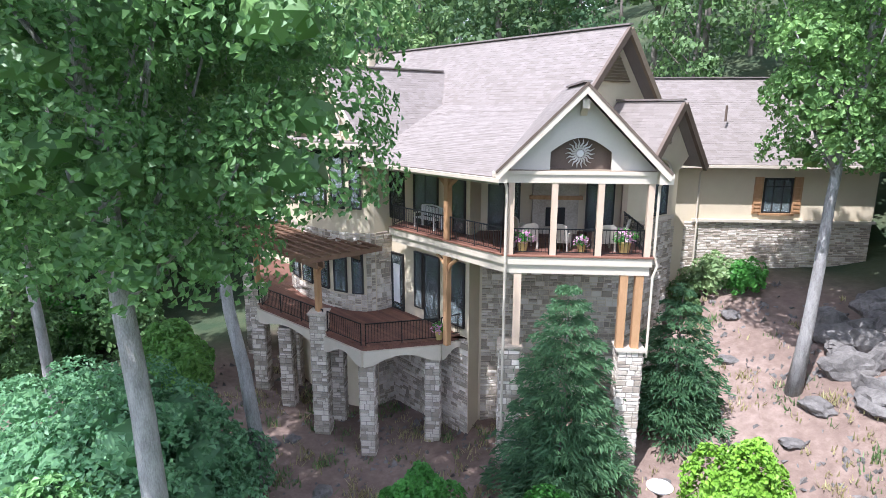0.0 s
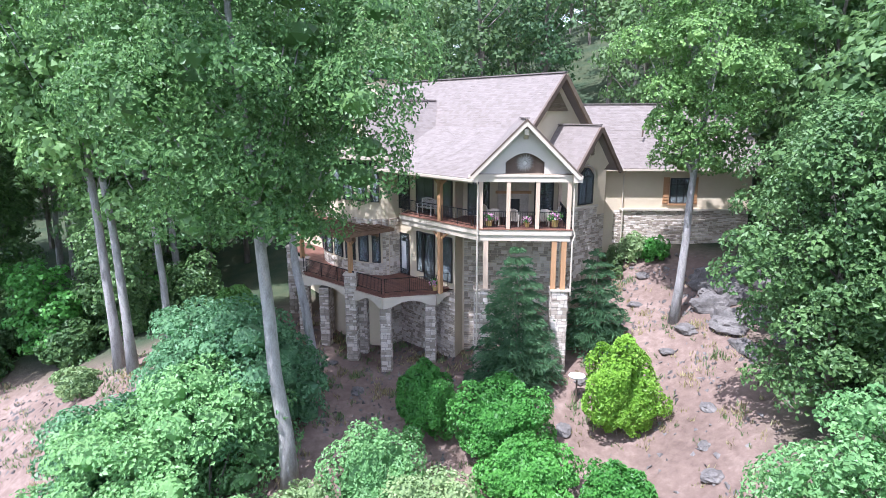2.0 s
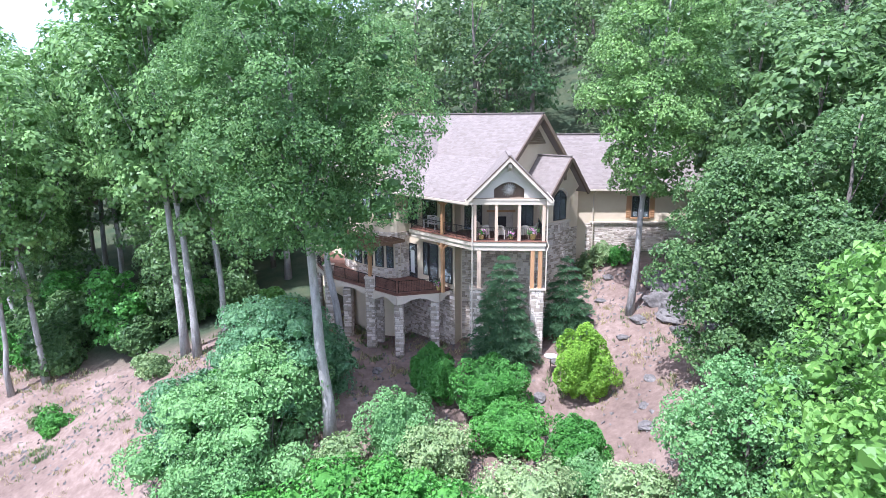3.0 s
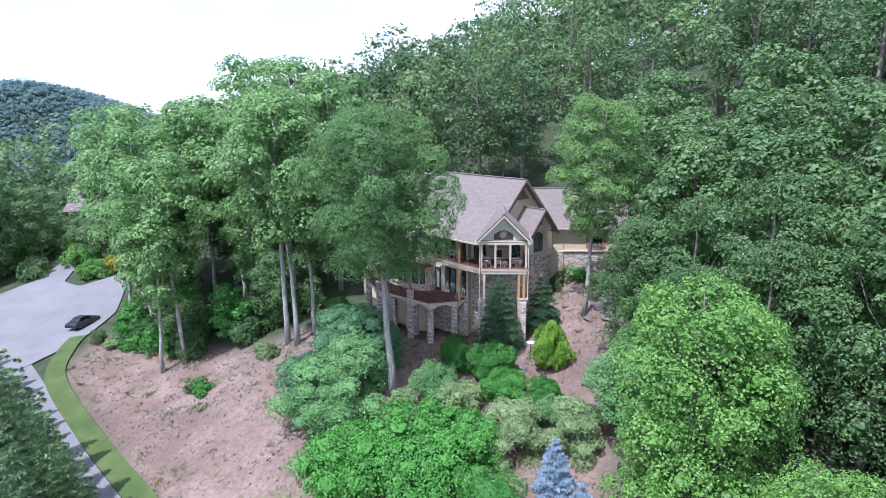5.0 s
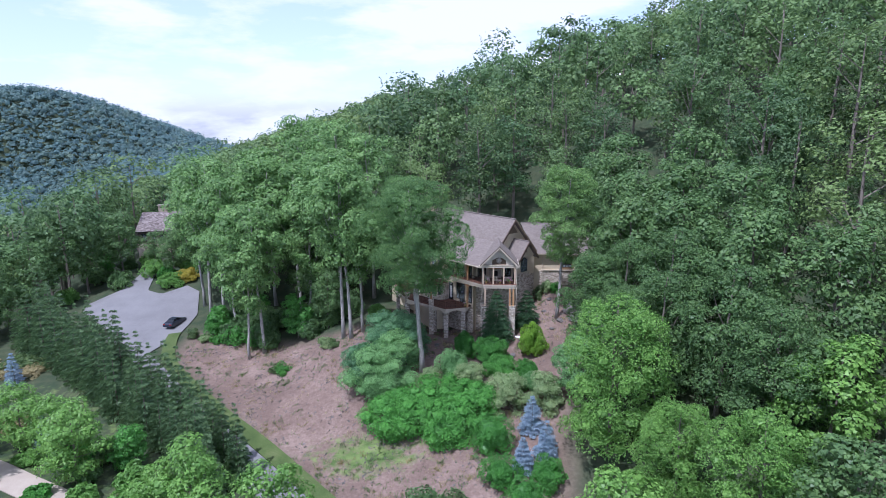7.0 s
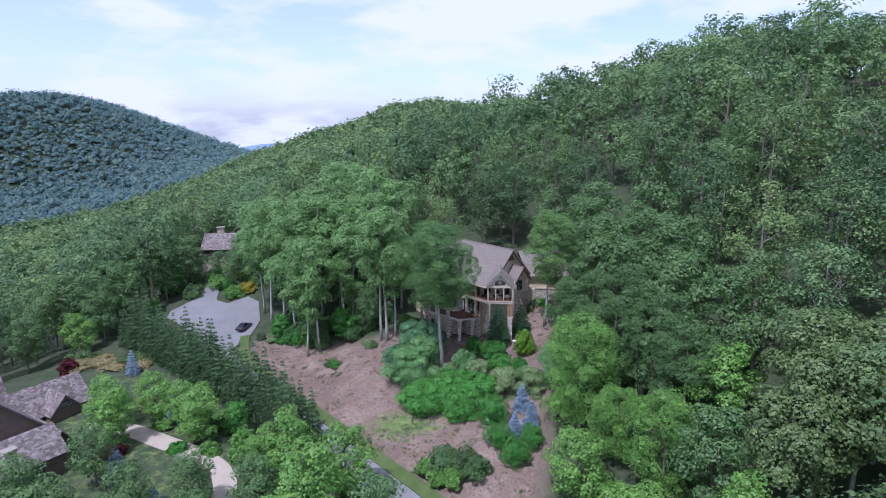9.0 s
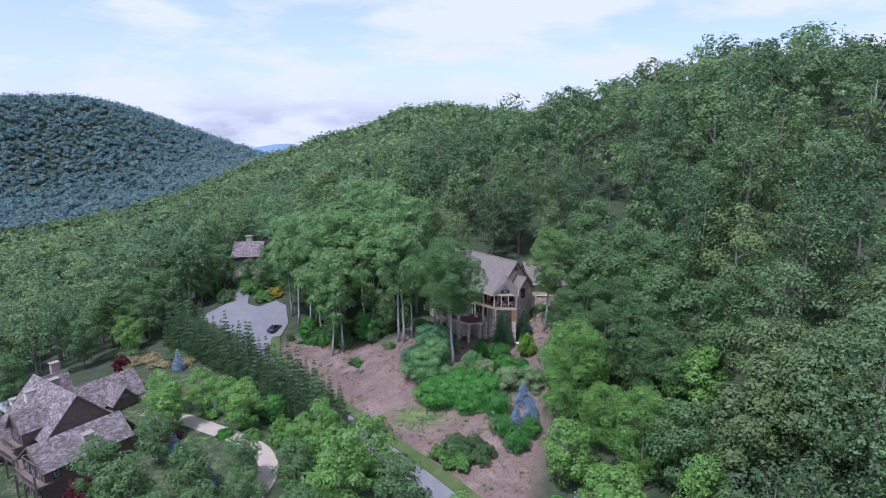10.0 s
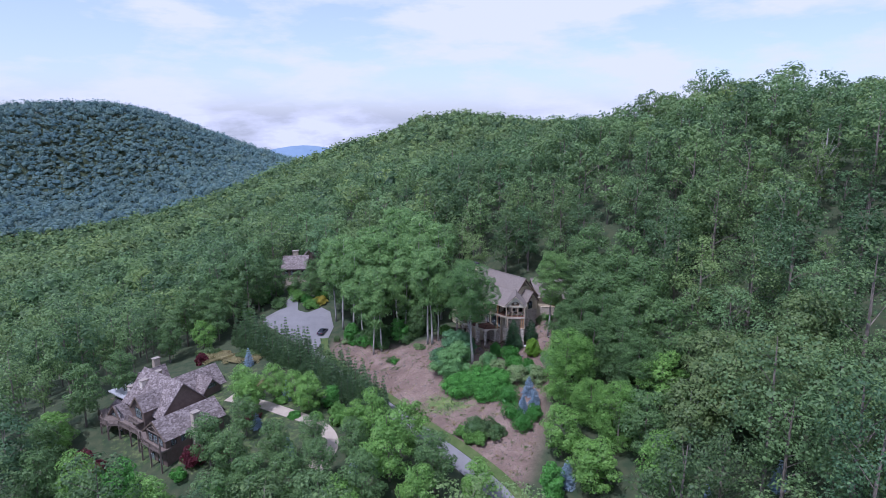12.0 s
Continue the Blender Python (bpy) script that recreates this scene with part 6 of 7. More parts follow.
# ---- shrubs and conifers round the house ----
def plant(name, label, category, at, arrays, mat, group="", stem=0.0, tone=0.0, turn=0.0, sink=0.15):
    """A shrub or conifer: foliage and a few woody stems."""
    x, y = at
    ob = thing(name, label, category, (x, y, land(x, y) - sink), turn, group)
    me = quick_mesh("foliage", *arrays, mat)
    set_tone(me, np.full(len(me.vertices), tone))
    new("foliage", me).parent = ob
    if stem:
        high = float(arrays[0][:, 2].max())
        sh = Shape().tube([(0, 0, -0.3), (0.03, 0.02, high * 0.4), (0, 0, high * 0.93)], [stem, stem * 0.7, stem * 0.12], 7)
        part("trunk", sh, BARK, ob, smooth=True)
    else:
        rng = random.Random(int(x * 31 + y * 7))
        w = float(np.abs(arrays[0][:, 0]).max())
        high = float(arrays[0][:, 2].max())
        sh = Shape()
        for k in range(5):
            t = k * 1.26 + rng.random()
            sh.tube([(0.1 * math.cos(t), 0.1 * math.sin(t), -0.2), (0.4 * w * math.cos(t), 0.4 * w * math.sin(t), high * 0.55)], [0.05, 0.02], 5)
        part("stems", sh, BARK, ob)
    return ob


plant("holly_bush", "bright yellow-green clipped holly on the bare slope", "bush", (8.1, 17.6), upright_bush(201, 3.7, 5.3, 9000, 0.17), LEAF_LIME)
plant("laurel_bush", "rounded deep green laurel below the deck", "bush", (-2.1, 17.4), upright_bush(202, 3.2, 4.2, 7000, 0.16), LEAF_SHRUB, tone=-0.2)
plant("laurel_bush", "broad green laurel below the porch", "bush", (1.8, 16.2), bush_arrays(203, 4.6, 3.8, 8500, 0.17, 20), LEAF_SHRUB, tone=-0.1)
for k, (x, y, w, h, me, label, tone) in enumerate((
        (2.9, 13.4, 4.2, 3.0, LEAF_SHRUB, "low rounded bright green azalea", 0.2), (6.9, 11.4, 3.3, 3.0, LEAF_SHRUB, "ball of dark green boxwood", -0.25), (7.2, 9.0, 2.9, 2.3, LEAF_JADE, "low jade-green shrub on bare soil", -0.1),
        (-3.8, 12.2, 3.8, 4.6, LEAF_JADE, "jade-green dogwood shrub below the deck", 0.0), (-1.6, 10.9, 3.6, 3.3, LEAF_GREY, "pale flowering rhododendron on the slope", 0.2), (-6.5, 9.6, 3.8, 3.5, LEAF_GREY, "pale grey-green rhododendron on the slope", 0.0),
        (3.7, 5.8, 5.0, 4.7, LEAF_GREY, "broad pale rhododendron above the spruces", 0.1), (9.0, 5.0, 4.4, 4.4, LEAF_GREY, "pale rhododendron beside the blue spruces", 0.0))):
    plant("shrub", label, "shrub", (x, y), (loose_bush if me is LEAF_GREY else bush_arrays)(210 + k, w * (1.2 if me is LEAF_GREY else 1.0), h * (1.1 if me is LEAF_GREY else 1.0), int(1400 * w), 0.17, 26), me, tone=tone)
for k, (x, y, w, h) in enumerate(((-12.0, 4.4, 6.4, 3.8), (-8.5, 3.7, 6.6, 3.9), (-4.9, 3.2, 6.4, 3.9), (-1.4, 3.6, 6.0, 3.8), (0.2, 5.4, 5.6, 3.8), (-6.6, 6.6, 6.4, 3.9), (-3.2, 7.2, 5.6, 3.7), (-10.6, 6.4, 5.0, 3.4), (-4.2, 0.6, 5.0, 3.2))):
    plant("shrub", "large bright green spreading shrub in a dense bank", "shrub", (x, y), loose_bush(230 + k, w * 1.05, h * 1.1, 4000, 0.25, 36), LEAF_SHRUB, "bank of bright shrubs", tone=0.25 - 0.06 * (k % 3))
for k, (x, y, w, h, me, tone) in enumerate(((-14.9, 11.2, 7.4, 6.2, LEAF_JADE, 0.15), (-12.0, 12.4, 7.4, 7.0, LEAF_JADE, 0.25), (-13.4, 9.6, 5.2, 4.4, LEAF_JADE, 0.1), (-11.6, 16.2, 7.4, 7.4, LEAF_POOL, 0.1), (-17.2, 13.0, 6.0, 4.8, LEAF_POOL, 0.0), (-11.4, 19.4, 5.0, 4.8, LEAF_POOL, 0.0), (-14.6, 17.4, 6.6, 6.0, LEAF_POOL, 0.1))):
    plant("large_shrub", "large jade-green many-stemmed shrub on the slope", "shrub", (x, y), loose_bush(250 + k, w, h, int(1350 * w), 0.21, 34), me, "large jade shrubs", tone=tone)
for k, (x, y, w) in enumerate(((2.3, -8.0, 3.7), (5.0, -11.0, 4.2), (7.7, -7.8, 3.5), (1.4, -2.2, 5.0))):
    plant("boxwood_ball", "round clipped dark green boxwood", "bush", (x, y), bush_arrays(260 + k, w * 1.05, w * 0.95, 3000, 0.19, 26), LEAF_SHRUB, "clipped boxwoods", tone=-0.25)
for k, (x, y, w, h, me, tone) in enumerate(((-6.0, -11.6, 6.0, 3.8, LEAF_DEEP, -0.1), (-3.2, -12.2, 5.0, 3.6, LEAF_DULL, -0.2), (-1.0, -13.2, 3.9, 3.4, LEAF_DEEP, -0.1), (-8.6, -12.4, 4.0, 3.0, LEAF_SPRING, 0.0), (-4.6, -14.8, 3.0, 3.2, LEAF_SPRING, 0.2), (-7.0, -14.2, 3.0, 2.6, LEAF_SPRING, 0.1))):
    plant("shrub", "dark mounded shrub beside the road" if me is not LEAF_SPRING else "bright green mounded shrub beside the road", "shrub", (x, y), bush_arrays(270 + k, w, h, 2200, 0.32, 16), me, tone=tone)
for k, (x, y, w, h) in enumerate(((-31.0, 18.8, 2.6, 1.7), (-32.4, 19.8, 2.2, 1.5), (-48.5, 30.4, 2.6, 1.6), (-46.0, 29.4, 2.4, 1.5), (-51.5, 32.0, 2.4, 2.2), (-24.6, 21.4, 2.8, 1.5), (-17.4, 17.2, 2.6, 1.7), (-22.8, 20.0, 2.0, 1.2), (11.7, 32.4, 2.6, 2.3), (13.2, 31.6, 2.2, 1.9), (10.2, 31.2, 2.0, 2.4), (-9.0, 10.0, 1.6, 1.1), (2.6, 16.0, 0.9, 0.8), (5.2, 14.6, 0.8, 0.7))):
    plant("low_shrub", "low soft green shrub on the bare soil", "shrub", (x, y), bush_arrays(290 + k, w, h, int(420 * w), 0.22, 10), (LEAF_SHRUB, LEAF_DULL, LEAF_GREY)[k % 3], "low shrubs", tone=-0.1)
for k, (x, y, w, h, me) in enumerate(((-41, 30.5, 5.0, 4.4, LEAF_DEEP), (-37.5, 31.5, 4.5, 4.6, LEAF_DEEP), (-26.5, 30, 5.0, 5.0, LEAF_DEEP), (-29.5, 31, 4.0, 4.0, LEAF_SPRING), (-17.5, 30.0, 3.4, 3.0, LEAF_SPRING), (-16.0, 28.0, 3.2, 2.8, LEAF_SPRING), (-23, 34, 5.0, 4.4, LEAF_DEEP), (-68, 57, 5.0, 3.0, LEAF_SPRING), (-65, 60, 4.6, 2.6, LEAF_GOLD), (-70.5, 61, 4.0, 2.8, LEAF_SHRUB), (-13.5, 44, 4.0, 4.4, LEAF_RED))):
    plant("shrub", "leafy shrub at the edge of the trees" if me not in (LEAF_GOLD, LEAF_RED) else ("golden flowering shrub by the turning area" if me is LEAF_GOLD else "plum-red shrub behind the house"), "shrub", (x, y), bush_arrays(310 + k, w, h, 2400, 0.32, 18), me)
rng = random.Random(77)
for k in range(16):
    x, y = -24 - 24 * rng.random(), 26 + 10 * rng.random()
    w = rng.uniform(3.0, 5.2)
    plant("undergrowth_shrub", "dark leafy undergrowth shrub among the trunks", "shrub", (x, y), bush_arrays(350 + k, w, w * rng.uniform(0.75, 1.15), 1500, 0.34, 16), (LEAF_DEEP, LEAF_DEEP, LEAF_SHRUB)[k % 3], "undergrowth", tone=-0.2)
for k, (x, y, w) in enumerate(((-80, 58, 5), (-74, 62, 6), (-88, 62, 6), (-78, 68, 5), (-70, 68, 6), (-66, 63, 5), (-84, 68, 4), (-90, 54, 5))):
    plant("undergrowth_shrub", "green leafy shrub below the small house", "shrub", (x, y), bush_arrays(380 + k, w, w * 0.7, 1100, 0.42, 14), (LEAF_DEEP, LEAF_SPRING)[k % 2], "undergrowth")
# firs beside the porch, blue spruces on the slope
plant("fir_tree", "dense dark green fir standing before the porch piers", "tree", (2.75, 20.6), conifer(401, 8.5, 2.7, 15000, 0.30, low=0.05, droop=0.10, power=0.62, slim=0.26, gap=0.62, arms=11), LEAF_FIR, stem=0.14)
plant("fir_tree", "smaller dark green fir beside the stone pier", "tree", (7.7, 23.9), conifer(402, 6.4, 2.4, 9000, 0.30, low=0.05, droop=0.10, power=0.62, slim=0.26, gap=0.6, arms=11), LEAF_FIR, stem=0.11, tone=-0.1)
for k, (x, y, h) in enumerate(((6.6, 0.8, 5.0), (7.9, -3.8, 4.8), (5.0, -5.8, 4.4), (13.6, -28.0, 6.0))):
    plant("blue_spruce", "silvery blue spruce on the slope", "tree", (x, y), conifer(410 + k, h, 0.36 * h, 5200, 0.30, droop=0.04, power=0.75, slim=0.3, gap=0.5, arms=10), LEAF_BLUE, "blue spruces", 0.09)

# hedge of hemlocks along the road
hemlock = [quick_mesh("foliage", *conifer(430 + k, 10.4, 2.1, 3400, 0.46, droop=0.12, power=1.0, slim=0.5, simple=True, gap=0.7, arms=10), LEAF_HEMLOCK) for k in range(3)]
for k, me in enumerate(hemlock):
    set_tone(me, np.full(len(me.vertices), -0.1 + 0.1 * k))
hemlock_trunk = Shape().tube([(0, 0, -0.4), (0, 0, 7.6)], [0.14, 0.03], 6).mesh("trunk", BARK)
LINE = [(-83, 35), (-76, 30), (-69, 25), (-62, 19.8), (-55, 14.5), (-48, 9.2), (-41, 4), (-34.5, -1), (-28, -6)]
rng = random.Random(9)
for p, q in zip(LINE, LINE[1:]):
    for i in range(3):
        for row in (0.0, 3.8):
            t = (i + 0.5 * (row == 3.8)) / 3
            x, y = p[0] + (q[0] - p[0]) * t + 0.5 - row * 0.66 + rng.uniform(-0.4, 0.4), p[1] + (q[1] - p[1]) * t + 0.6 - row * 0.75 + rng.uniform(-0.4, 0.4)
            ob = thing("hemlock_tree", "dark green hemlock in a hedge along the road", "tree", (x, y, land(x, y) - 0.2), rng.uniform(0, 360), "hemlock hedge")
            s = rng.uniform(0.92, 1.3)
            ob.scale = (s, s, s)
            new("foliage", rng.choice(hemlock)).parent = ob
            new("trunk", hemlock_trunk).parent = ob
for k, (x, y, h) in enumerate(((-59, 8.0, 5.6), (-73.2, 16.0, 5.6), (-72, 25, 5.4), (-50.3, -15.2, 4.6), (-33.5, -19, 4.6), (-62, -6, 4.0), (47, -44, 6.0), (36, -43, 6.0))):
    plant("blue_spruce", "silvery blue spruce in the garden", "tree", garden(x, y), conifer(440 + k, h, 1.6, 1800, 0.40, droop=0.06, power=0.8, gap=0.6), LEAF_BLUE, "blue spruces", 0.08)
for k, (x, y, w, h, me, label) in enumerate(((-72, -19, 4.6, 4.4, LEAF_RED, "plum-red leafy shrub"), (-66, -15, 2.6, 1.8, LEAF_RED, "low plum-red shrub"), (-101, -19, 5.0, 4.6, LEAF_RED, "plum-red leafy shrub"), (-96, -21, 4.4, 3.6, LEAF_RED, "plum-red leafy shrub"), (-89, 18, 4.0, 3.4, LEAF_RED, "plum-red leafy shrub"), (-64, -3, 3.4, 2.4, LEAF_RED, "plum-red leafy shrub"),
        (-84, 22, 6.0, 1.4, LEAF_STRAW, "straw-coloured meadow growth"), (-79, 19, 6.0, 1.3, LEAF_STRAW, "straw-coloured meadow growth"), (-74, 20, 6.0, 1.4, LEAF_STRAW, "straw-coloured meadow growth"), (-69, 15, 5.0, 1.2, LEAF_STRAW, "straw-coloured meadow growth"), (-88, 20, 6.0, 1.5, LEAF_STRAW, "straw-coloured meadow growth"), (-76, 22, 6.0, 2.2, LEAF_DULL, "olive meadow shrub"), (-90, 25, 6.0, 2.2, LEAF_DULL, "olive meadow shrub"), (-73, 14, 3.4, 2.0, LEAF_SPRING, "green garden shrub"), (-60, 6, 3.0, 1.6, LEAF_SPRING, "green garden shrub"), (-54, -1, 3.0, 1.4, LEAF_SHRUB, "green garden shrub"), (-48, -1, 3.0, 2.0, LEAF_SPRING, "green garden shrub"), (-42.5, 1.5, 3.4, 4.4, LEAF_SPRING, "upright green garden shrub"))):
    plant("garden_shrub", label + " by the neighbouring house", "shrub", garden(x, y), bush_arrays(460 + k, w, h, 1100, 0.42, 14), me)
rng = random.Random(31)
for k in range(34):
    a, r = rng.uniform(0, 2 * math.pi), rng.uniform(0.25, 1.0) ** 0.5
    x, y = -60 + 44 * r * math.cos(a), -10 + 26 * r * math.sin(a)
    if -104 < x < -68 and -22 < y < 20:
        continue
    if any(math.hypot(x - p[0], y - p[1]) < 3.8 for p in ((-76, 8), (-71, 6.5), (-66, 5), (-62, 3.2), (-58, 1.5), (-54, -0.2), (-50, -2), (-47, -4), (-44, -6), (-42, -9), (-41, -12), (-42, -15.5), (-43, -19))) or x + y > -32:
        continue
    w = rng.uniform(2.4, 4.6)
    plant("undergrowth_shrub", "leafy green shrub in the neighbouring garden", "shrub", garden(x, y), bush_arrays(500 + k, w, w * rng.uniform(0.6, 1.0), 800, 0.42, 12), (LEAF_DEEP, LEAF_SPRING, LEAF_DULL, LEAF_SHRUB)[k % 4], "garden shrubs")
# pines that stand above the skyline
pine_mesh = tuple(conifer(480, 18, 2.6, 1500, 0.8, 0.1, 0.12, 0.95, 0.4, gap=0.9, arms=11))
for k, (az, d, s) in enumerate(((11.6, 306, 1.2), (12.1, 312, 1.0), (1.0, 400, 1.25), (3.6, 396, 1.15), (-6.8, 410, 0.9), (-14.2, 430, 0.9), (-12.4, 425, 0.8))):
    x, y, _ = polar(az, d, 0)
    plant("pine_tree", "tall dark pine standing above the ridge", "tree", (x, y), (pine_mesh[0] * s, pine_mesh[1]), LEAF_HEMLOCK, "ridge pines", 0.25)

# ---- other buildings ----
SHAKE = material("grey-brown cedar shake", ((0.115, 0.092, 0.084), (0.19, 0.158, 0.148), (0.32, 0.275, 0.26)), 0.95, 0.9, 8, 0.5, 0.02, island=0.36)
SIDING = material("brown timber siding", ((0.10, 0.072, 0.058), (0.185, 0.14, 0.115)), 0.8, 1.0, 14, 0.3, 0.01)
FLAT = material("pale grey flat roof", ((0.36, 0.37, 0.38), (0.46, 0.47, 0.48)), 0.8, 0.5, 14, 0.1, 0.01)


WEATHERED = material("weathered grey-brown timber", ((0.12, 0.092, 0.076), (0.23, 0.185, 0.155)), 0.85, 1.5, 16, 0.3, 0.01)


def frame_of(turn, at, size=(1, 1, 1)):
    m = pose(*at, 0, 0, turn) @ Matrix.Diagonal((*size, 1))
    return lambda x, y, z: m @ Vector((x, y, z))


def gabled(parent, L, x0, x1, y0, y1, base, eave, top, along, wall_mat, seed, over=0.5, course=0.32, tab=0.5):
    """A gabled block in the local frame L: walls, two shingled slopes."""
    m = (x0 + x1) / 2 if along == "y" else (y0 + y1) / 2
    part("wall", Shape().prism([L(x0, y0, base), L(x1, y0, base), L(x1, y1, base), L(x0, y1, base)], L(x0, y0, eave) - L(x0, y0, base)), wall_mat, parent)
    if along == "y":
        ends = [[L(x0, y, eave), L(x1, y, eave), L(m, y, top)] for y in (y0, y1)]
        k = (top - eave) / (m - x0)
        planes = [((x0 - over, y0 - over), (x0 - over, y1 + over), (m, y1 + over), (m, y0 - over)), ((x1 + over, y0 - over), (x1 + over, y1 + over), (m, y1 + over), (m, y0 - over))]
    else:
        ends = [[L(x, y0, eave), L(x, y1, eave), L(x, m, top)] for x in (x0, x1)]
        k = (top - eave) / (m - y0)
        planes = [((x0 - over, y0 - over), (x1 + over, y0 - over), (x1 + over, m), (x0 - over, m)), ((x0 - over, y1 + over), (x1 + over, y1 + over), (x1 + over, m), (x0 - over, m))]
    part("gable_wall", Shape().prism(ends[0], (ends[1][0] - ends[0][0])), wall_mat, parent)
    for i, (a, b, c, d) in enumerate(planes):
        low, high = eave - over * k + 0.2, top + 0.2
        roof_plane(L(*a, low), L(*b, low), L(*c, high), L(*d, high), parent, seed + i, 0.2, course, tab, SHAKE, SHAKE)


def lodge():
    h = thing("lodge_house", "large brown lodge with grey-brown shake roofs and timber decks", "house")
    L = frame_of(-29, (-83, -22, 0))
    X, Y = L(1, 0, 0) - L(0, 0, 0), L(0, 1, 0) - L(0, 0, 0)
    base, floor = -15.5, -7.6
    gabled(h, L, -15, -8, 0.5, 14, base, -8.4, -4.6, "y", SIDING, 700)              # wing with the arched window
    gabled(h, L, 4.2, 12, -0.6, 14, base, -5.4, -2.1, "y", SIDING, 702)             # wing with the open gable
    gabled(h, L, -12, 4, 3.2, 15.2, base, -4.2, 2.1, "x", SIDING, 704)              # main block
    gabled(h, L, -3.6, 0.8, 1.0, 9, -9, -2.4, 0.3, "y", SIDING, 706)                # balcony dormer
    gabled(h, L, -18.5, -14.5, 1.5, 7.5, base, -8.8, -6.6, "x", SIDING, 708)        # low end bay
    gabled(h, L, -15, -7, 15, 27.5, base, -7.0, -2.9, "y", SIDING, 710)             # garage wing
    gabled(h, L, -9, -4.2, 19.5, 24.5, base, -6.4, -3.6, "x", SIDING, 712)          # garage dormer
    gabled(h, L, -5, 5, 14.5, 19, base, -8.2, -5.6, "x", SIDING, 714)               # link
    gabled(h, L, -20, -15.5, 10.5, 17, base, -5.2, -1.2, "y", SIDING, 716)          # tower
    part("flat_roof", Shape().prism([L(-27.5, 6.5, -7.6), L(-18.5, 6.5, -7.6), L(-18.5, 13, -7.6), L(-27.5, 13, -7.6)], (0, 0, 0.3)), FLAT, h, "pale grey flat roof")
    part("wall", Shape().prism([L(-27.3, 6.7, base), L(-18.5, 6.7, base), L(-18.5, 12.8, base), L(-27.3, 12.8, base)], (0, 0, 5.9)), SIDING, h)
    for x, y, low, z in ((12.6, 6.5, base, -1.6), (-18.6, 15.5, -6, 0.9), (-12.6, 5.5, -7, -1.6), (-8.6, 6.6, -3, 0.6), (-13.6, 13.0, -7, -0.6)):
        c = part("chimney", Shape().prism([L(x - 0.6, y - 0.8, low), L(x + 0.6, y - 0.8, low), L(x + 0.6, y + 0.8, low), L(x - 0.6, y + 0.8, low)], (0, 0, z - low)), STONE, h, "grey stone chimney")
        part("chimney_cap", Shape().prism([L(x - 0.75, y - 0.95, z), L(x + 0.75, y - 0.95, z), L(x + 0.75, y + 0.95, z), L(x - 0.75, y + 0.95, z)], (0, 0, 0.18)), MORTAR, c)
    # decks on posts before the front, a rounded one in the middle
    deck_line = [(-18.5, -0.4), (-14.8, -1.2), (-12.8, -2.6), (-9.6, -2.6), (-7.6, -0.9), (-3.0, -0.7), (0.5, -0.7), (4.0, -1.9), (8.2, -2.2), (12.4, -2.2)]
    part("deck", Shape().prism([L(x, y, floor - 0.4) for x, y in deck_line] + [L(12.4, 0.5, floor - 0.4), L(-18.5, 1.5, floor - 0.4)], (0, 0, 0.4)), WEATHERED, h, "weathered timber deck on posts")
    for p, q in zip(deck_line, deck_line[1:]):
        a, b = L(*p, floor), L(*q, floor)
        part("deck_post", Shape().beam(L(*p, -15.5), L(*p, floor - 0.4), 0.32, 0.32, (1, 1, 0)), WEATHERED, h, "timber deck post")
        part("brace", Shape().beam(L(*p, floor - 1.6), a.lerp(b, 0.28) - UP * 0.45, 0.14, 0.18), WEATHERED, h)
        part("railing_post", Shape().beam(a, a + UP * 1.15, 0.18, 0.18, (1, 1, 0)), WEATHERED, h)
        rail = part("railing", Shape().beam(a + UP * 1.05, b + UP * 1.05, 0.14, 0.1), WEATHERED, h, "weathered timber railing")
        part("bottom_rail", Shape().beam(a + UP * 0.18, b + UP * 0.18, 0.1, 0.08), WEATHERED, rail)
        n = max(3, int((b - a).length / 0.28))
        for k in range(1, n):
            m = a.lerp(b, k / n)
            part("baluster", Shape().beam(m + UP * 0.18, m + UP * 1.02, 0.06, 0.06, (1, 0, 0)), WEATHERED, rail)
    part("deck_post", Shape().beam(L(12.4, -2.2, -15.5), L(12.4, -2.2, -5.2), 0.32, 0.32, (1, 1, 0)), WEATHERED, h, "timber deck post")
    part("deck_post", Shape().beam(L(4.0, -1.9, floor), L(4.0, -1.9, -5.2), 0.3, 0.3, (1, 1, 0)), WEATHERED, h, "timber deck post")
    # open gable over the deck of the right wing, with its truss
    for x0, x1 in ((4.0, 8.1), (12.2, 8.1)):
        part("rake_board", Shape().beam(L(x0 - 0.4 * (1 if x0 < 8 else -1), -1.2, -5.6), L(x1, -1.2, -2.1), 0.14, 0.34), BROWN, h, "brown rake board")
        part("truss", Shape().beam(L(x0, -1.1, -5.2), L(x1, -1.1, -3.2), 0.14, 0.2), WEATHERED, h)
    part("truss", Shape().beam(L(4.6, -1.1, -4.6), L(11.6, -1.1, -4.6), 0.14, 0.2), WEATHERED, h)
    for m, y, e, t in ((-11.5, 0.0, -8.6, -4.5), (-1.4, 0.5, -2.6, 0.4)):
        w = 4.0 if m < -5 else 2.7
        for k in (-1, 1):
            part("rake_board", Shape().beam(L(m + k * w, y - 0.05, e - 0.1), L(m, y - 0.05, t), 0.14, 0.32), BROWN, h, "brown rake board")
    # dormer balcony
    part("balcony", Shape().prism([L(-3.4, -0.6, -5.4), L(0.6, -0.6, -5.4), L(0.6, 1.0, -5.4), L(-3.4, 1.0, -5.4)], (0, 0, 0.3)), WEATHERED, h, "timber balcony under the dormer")
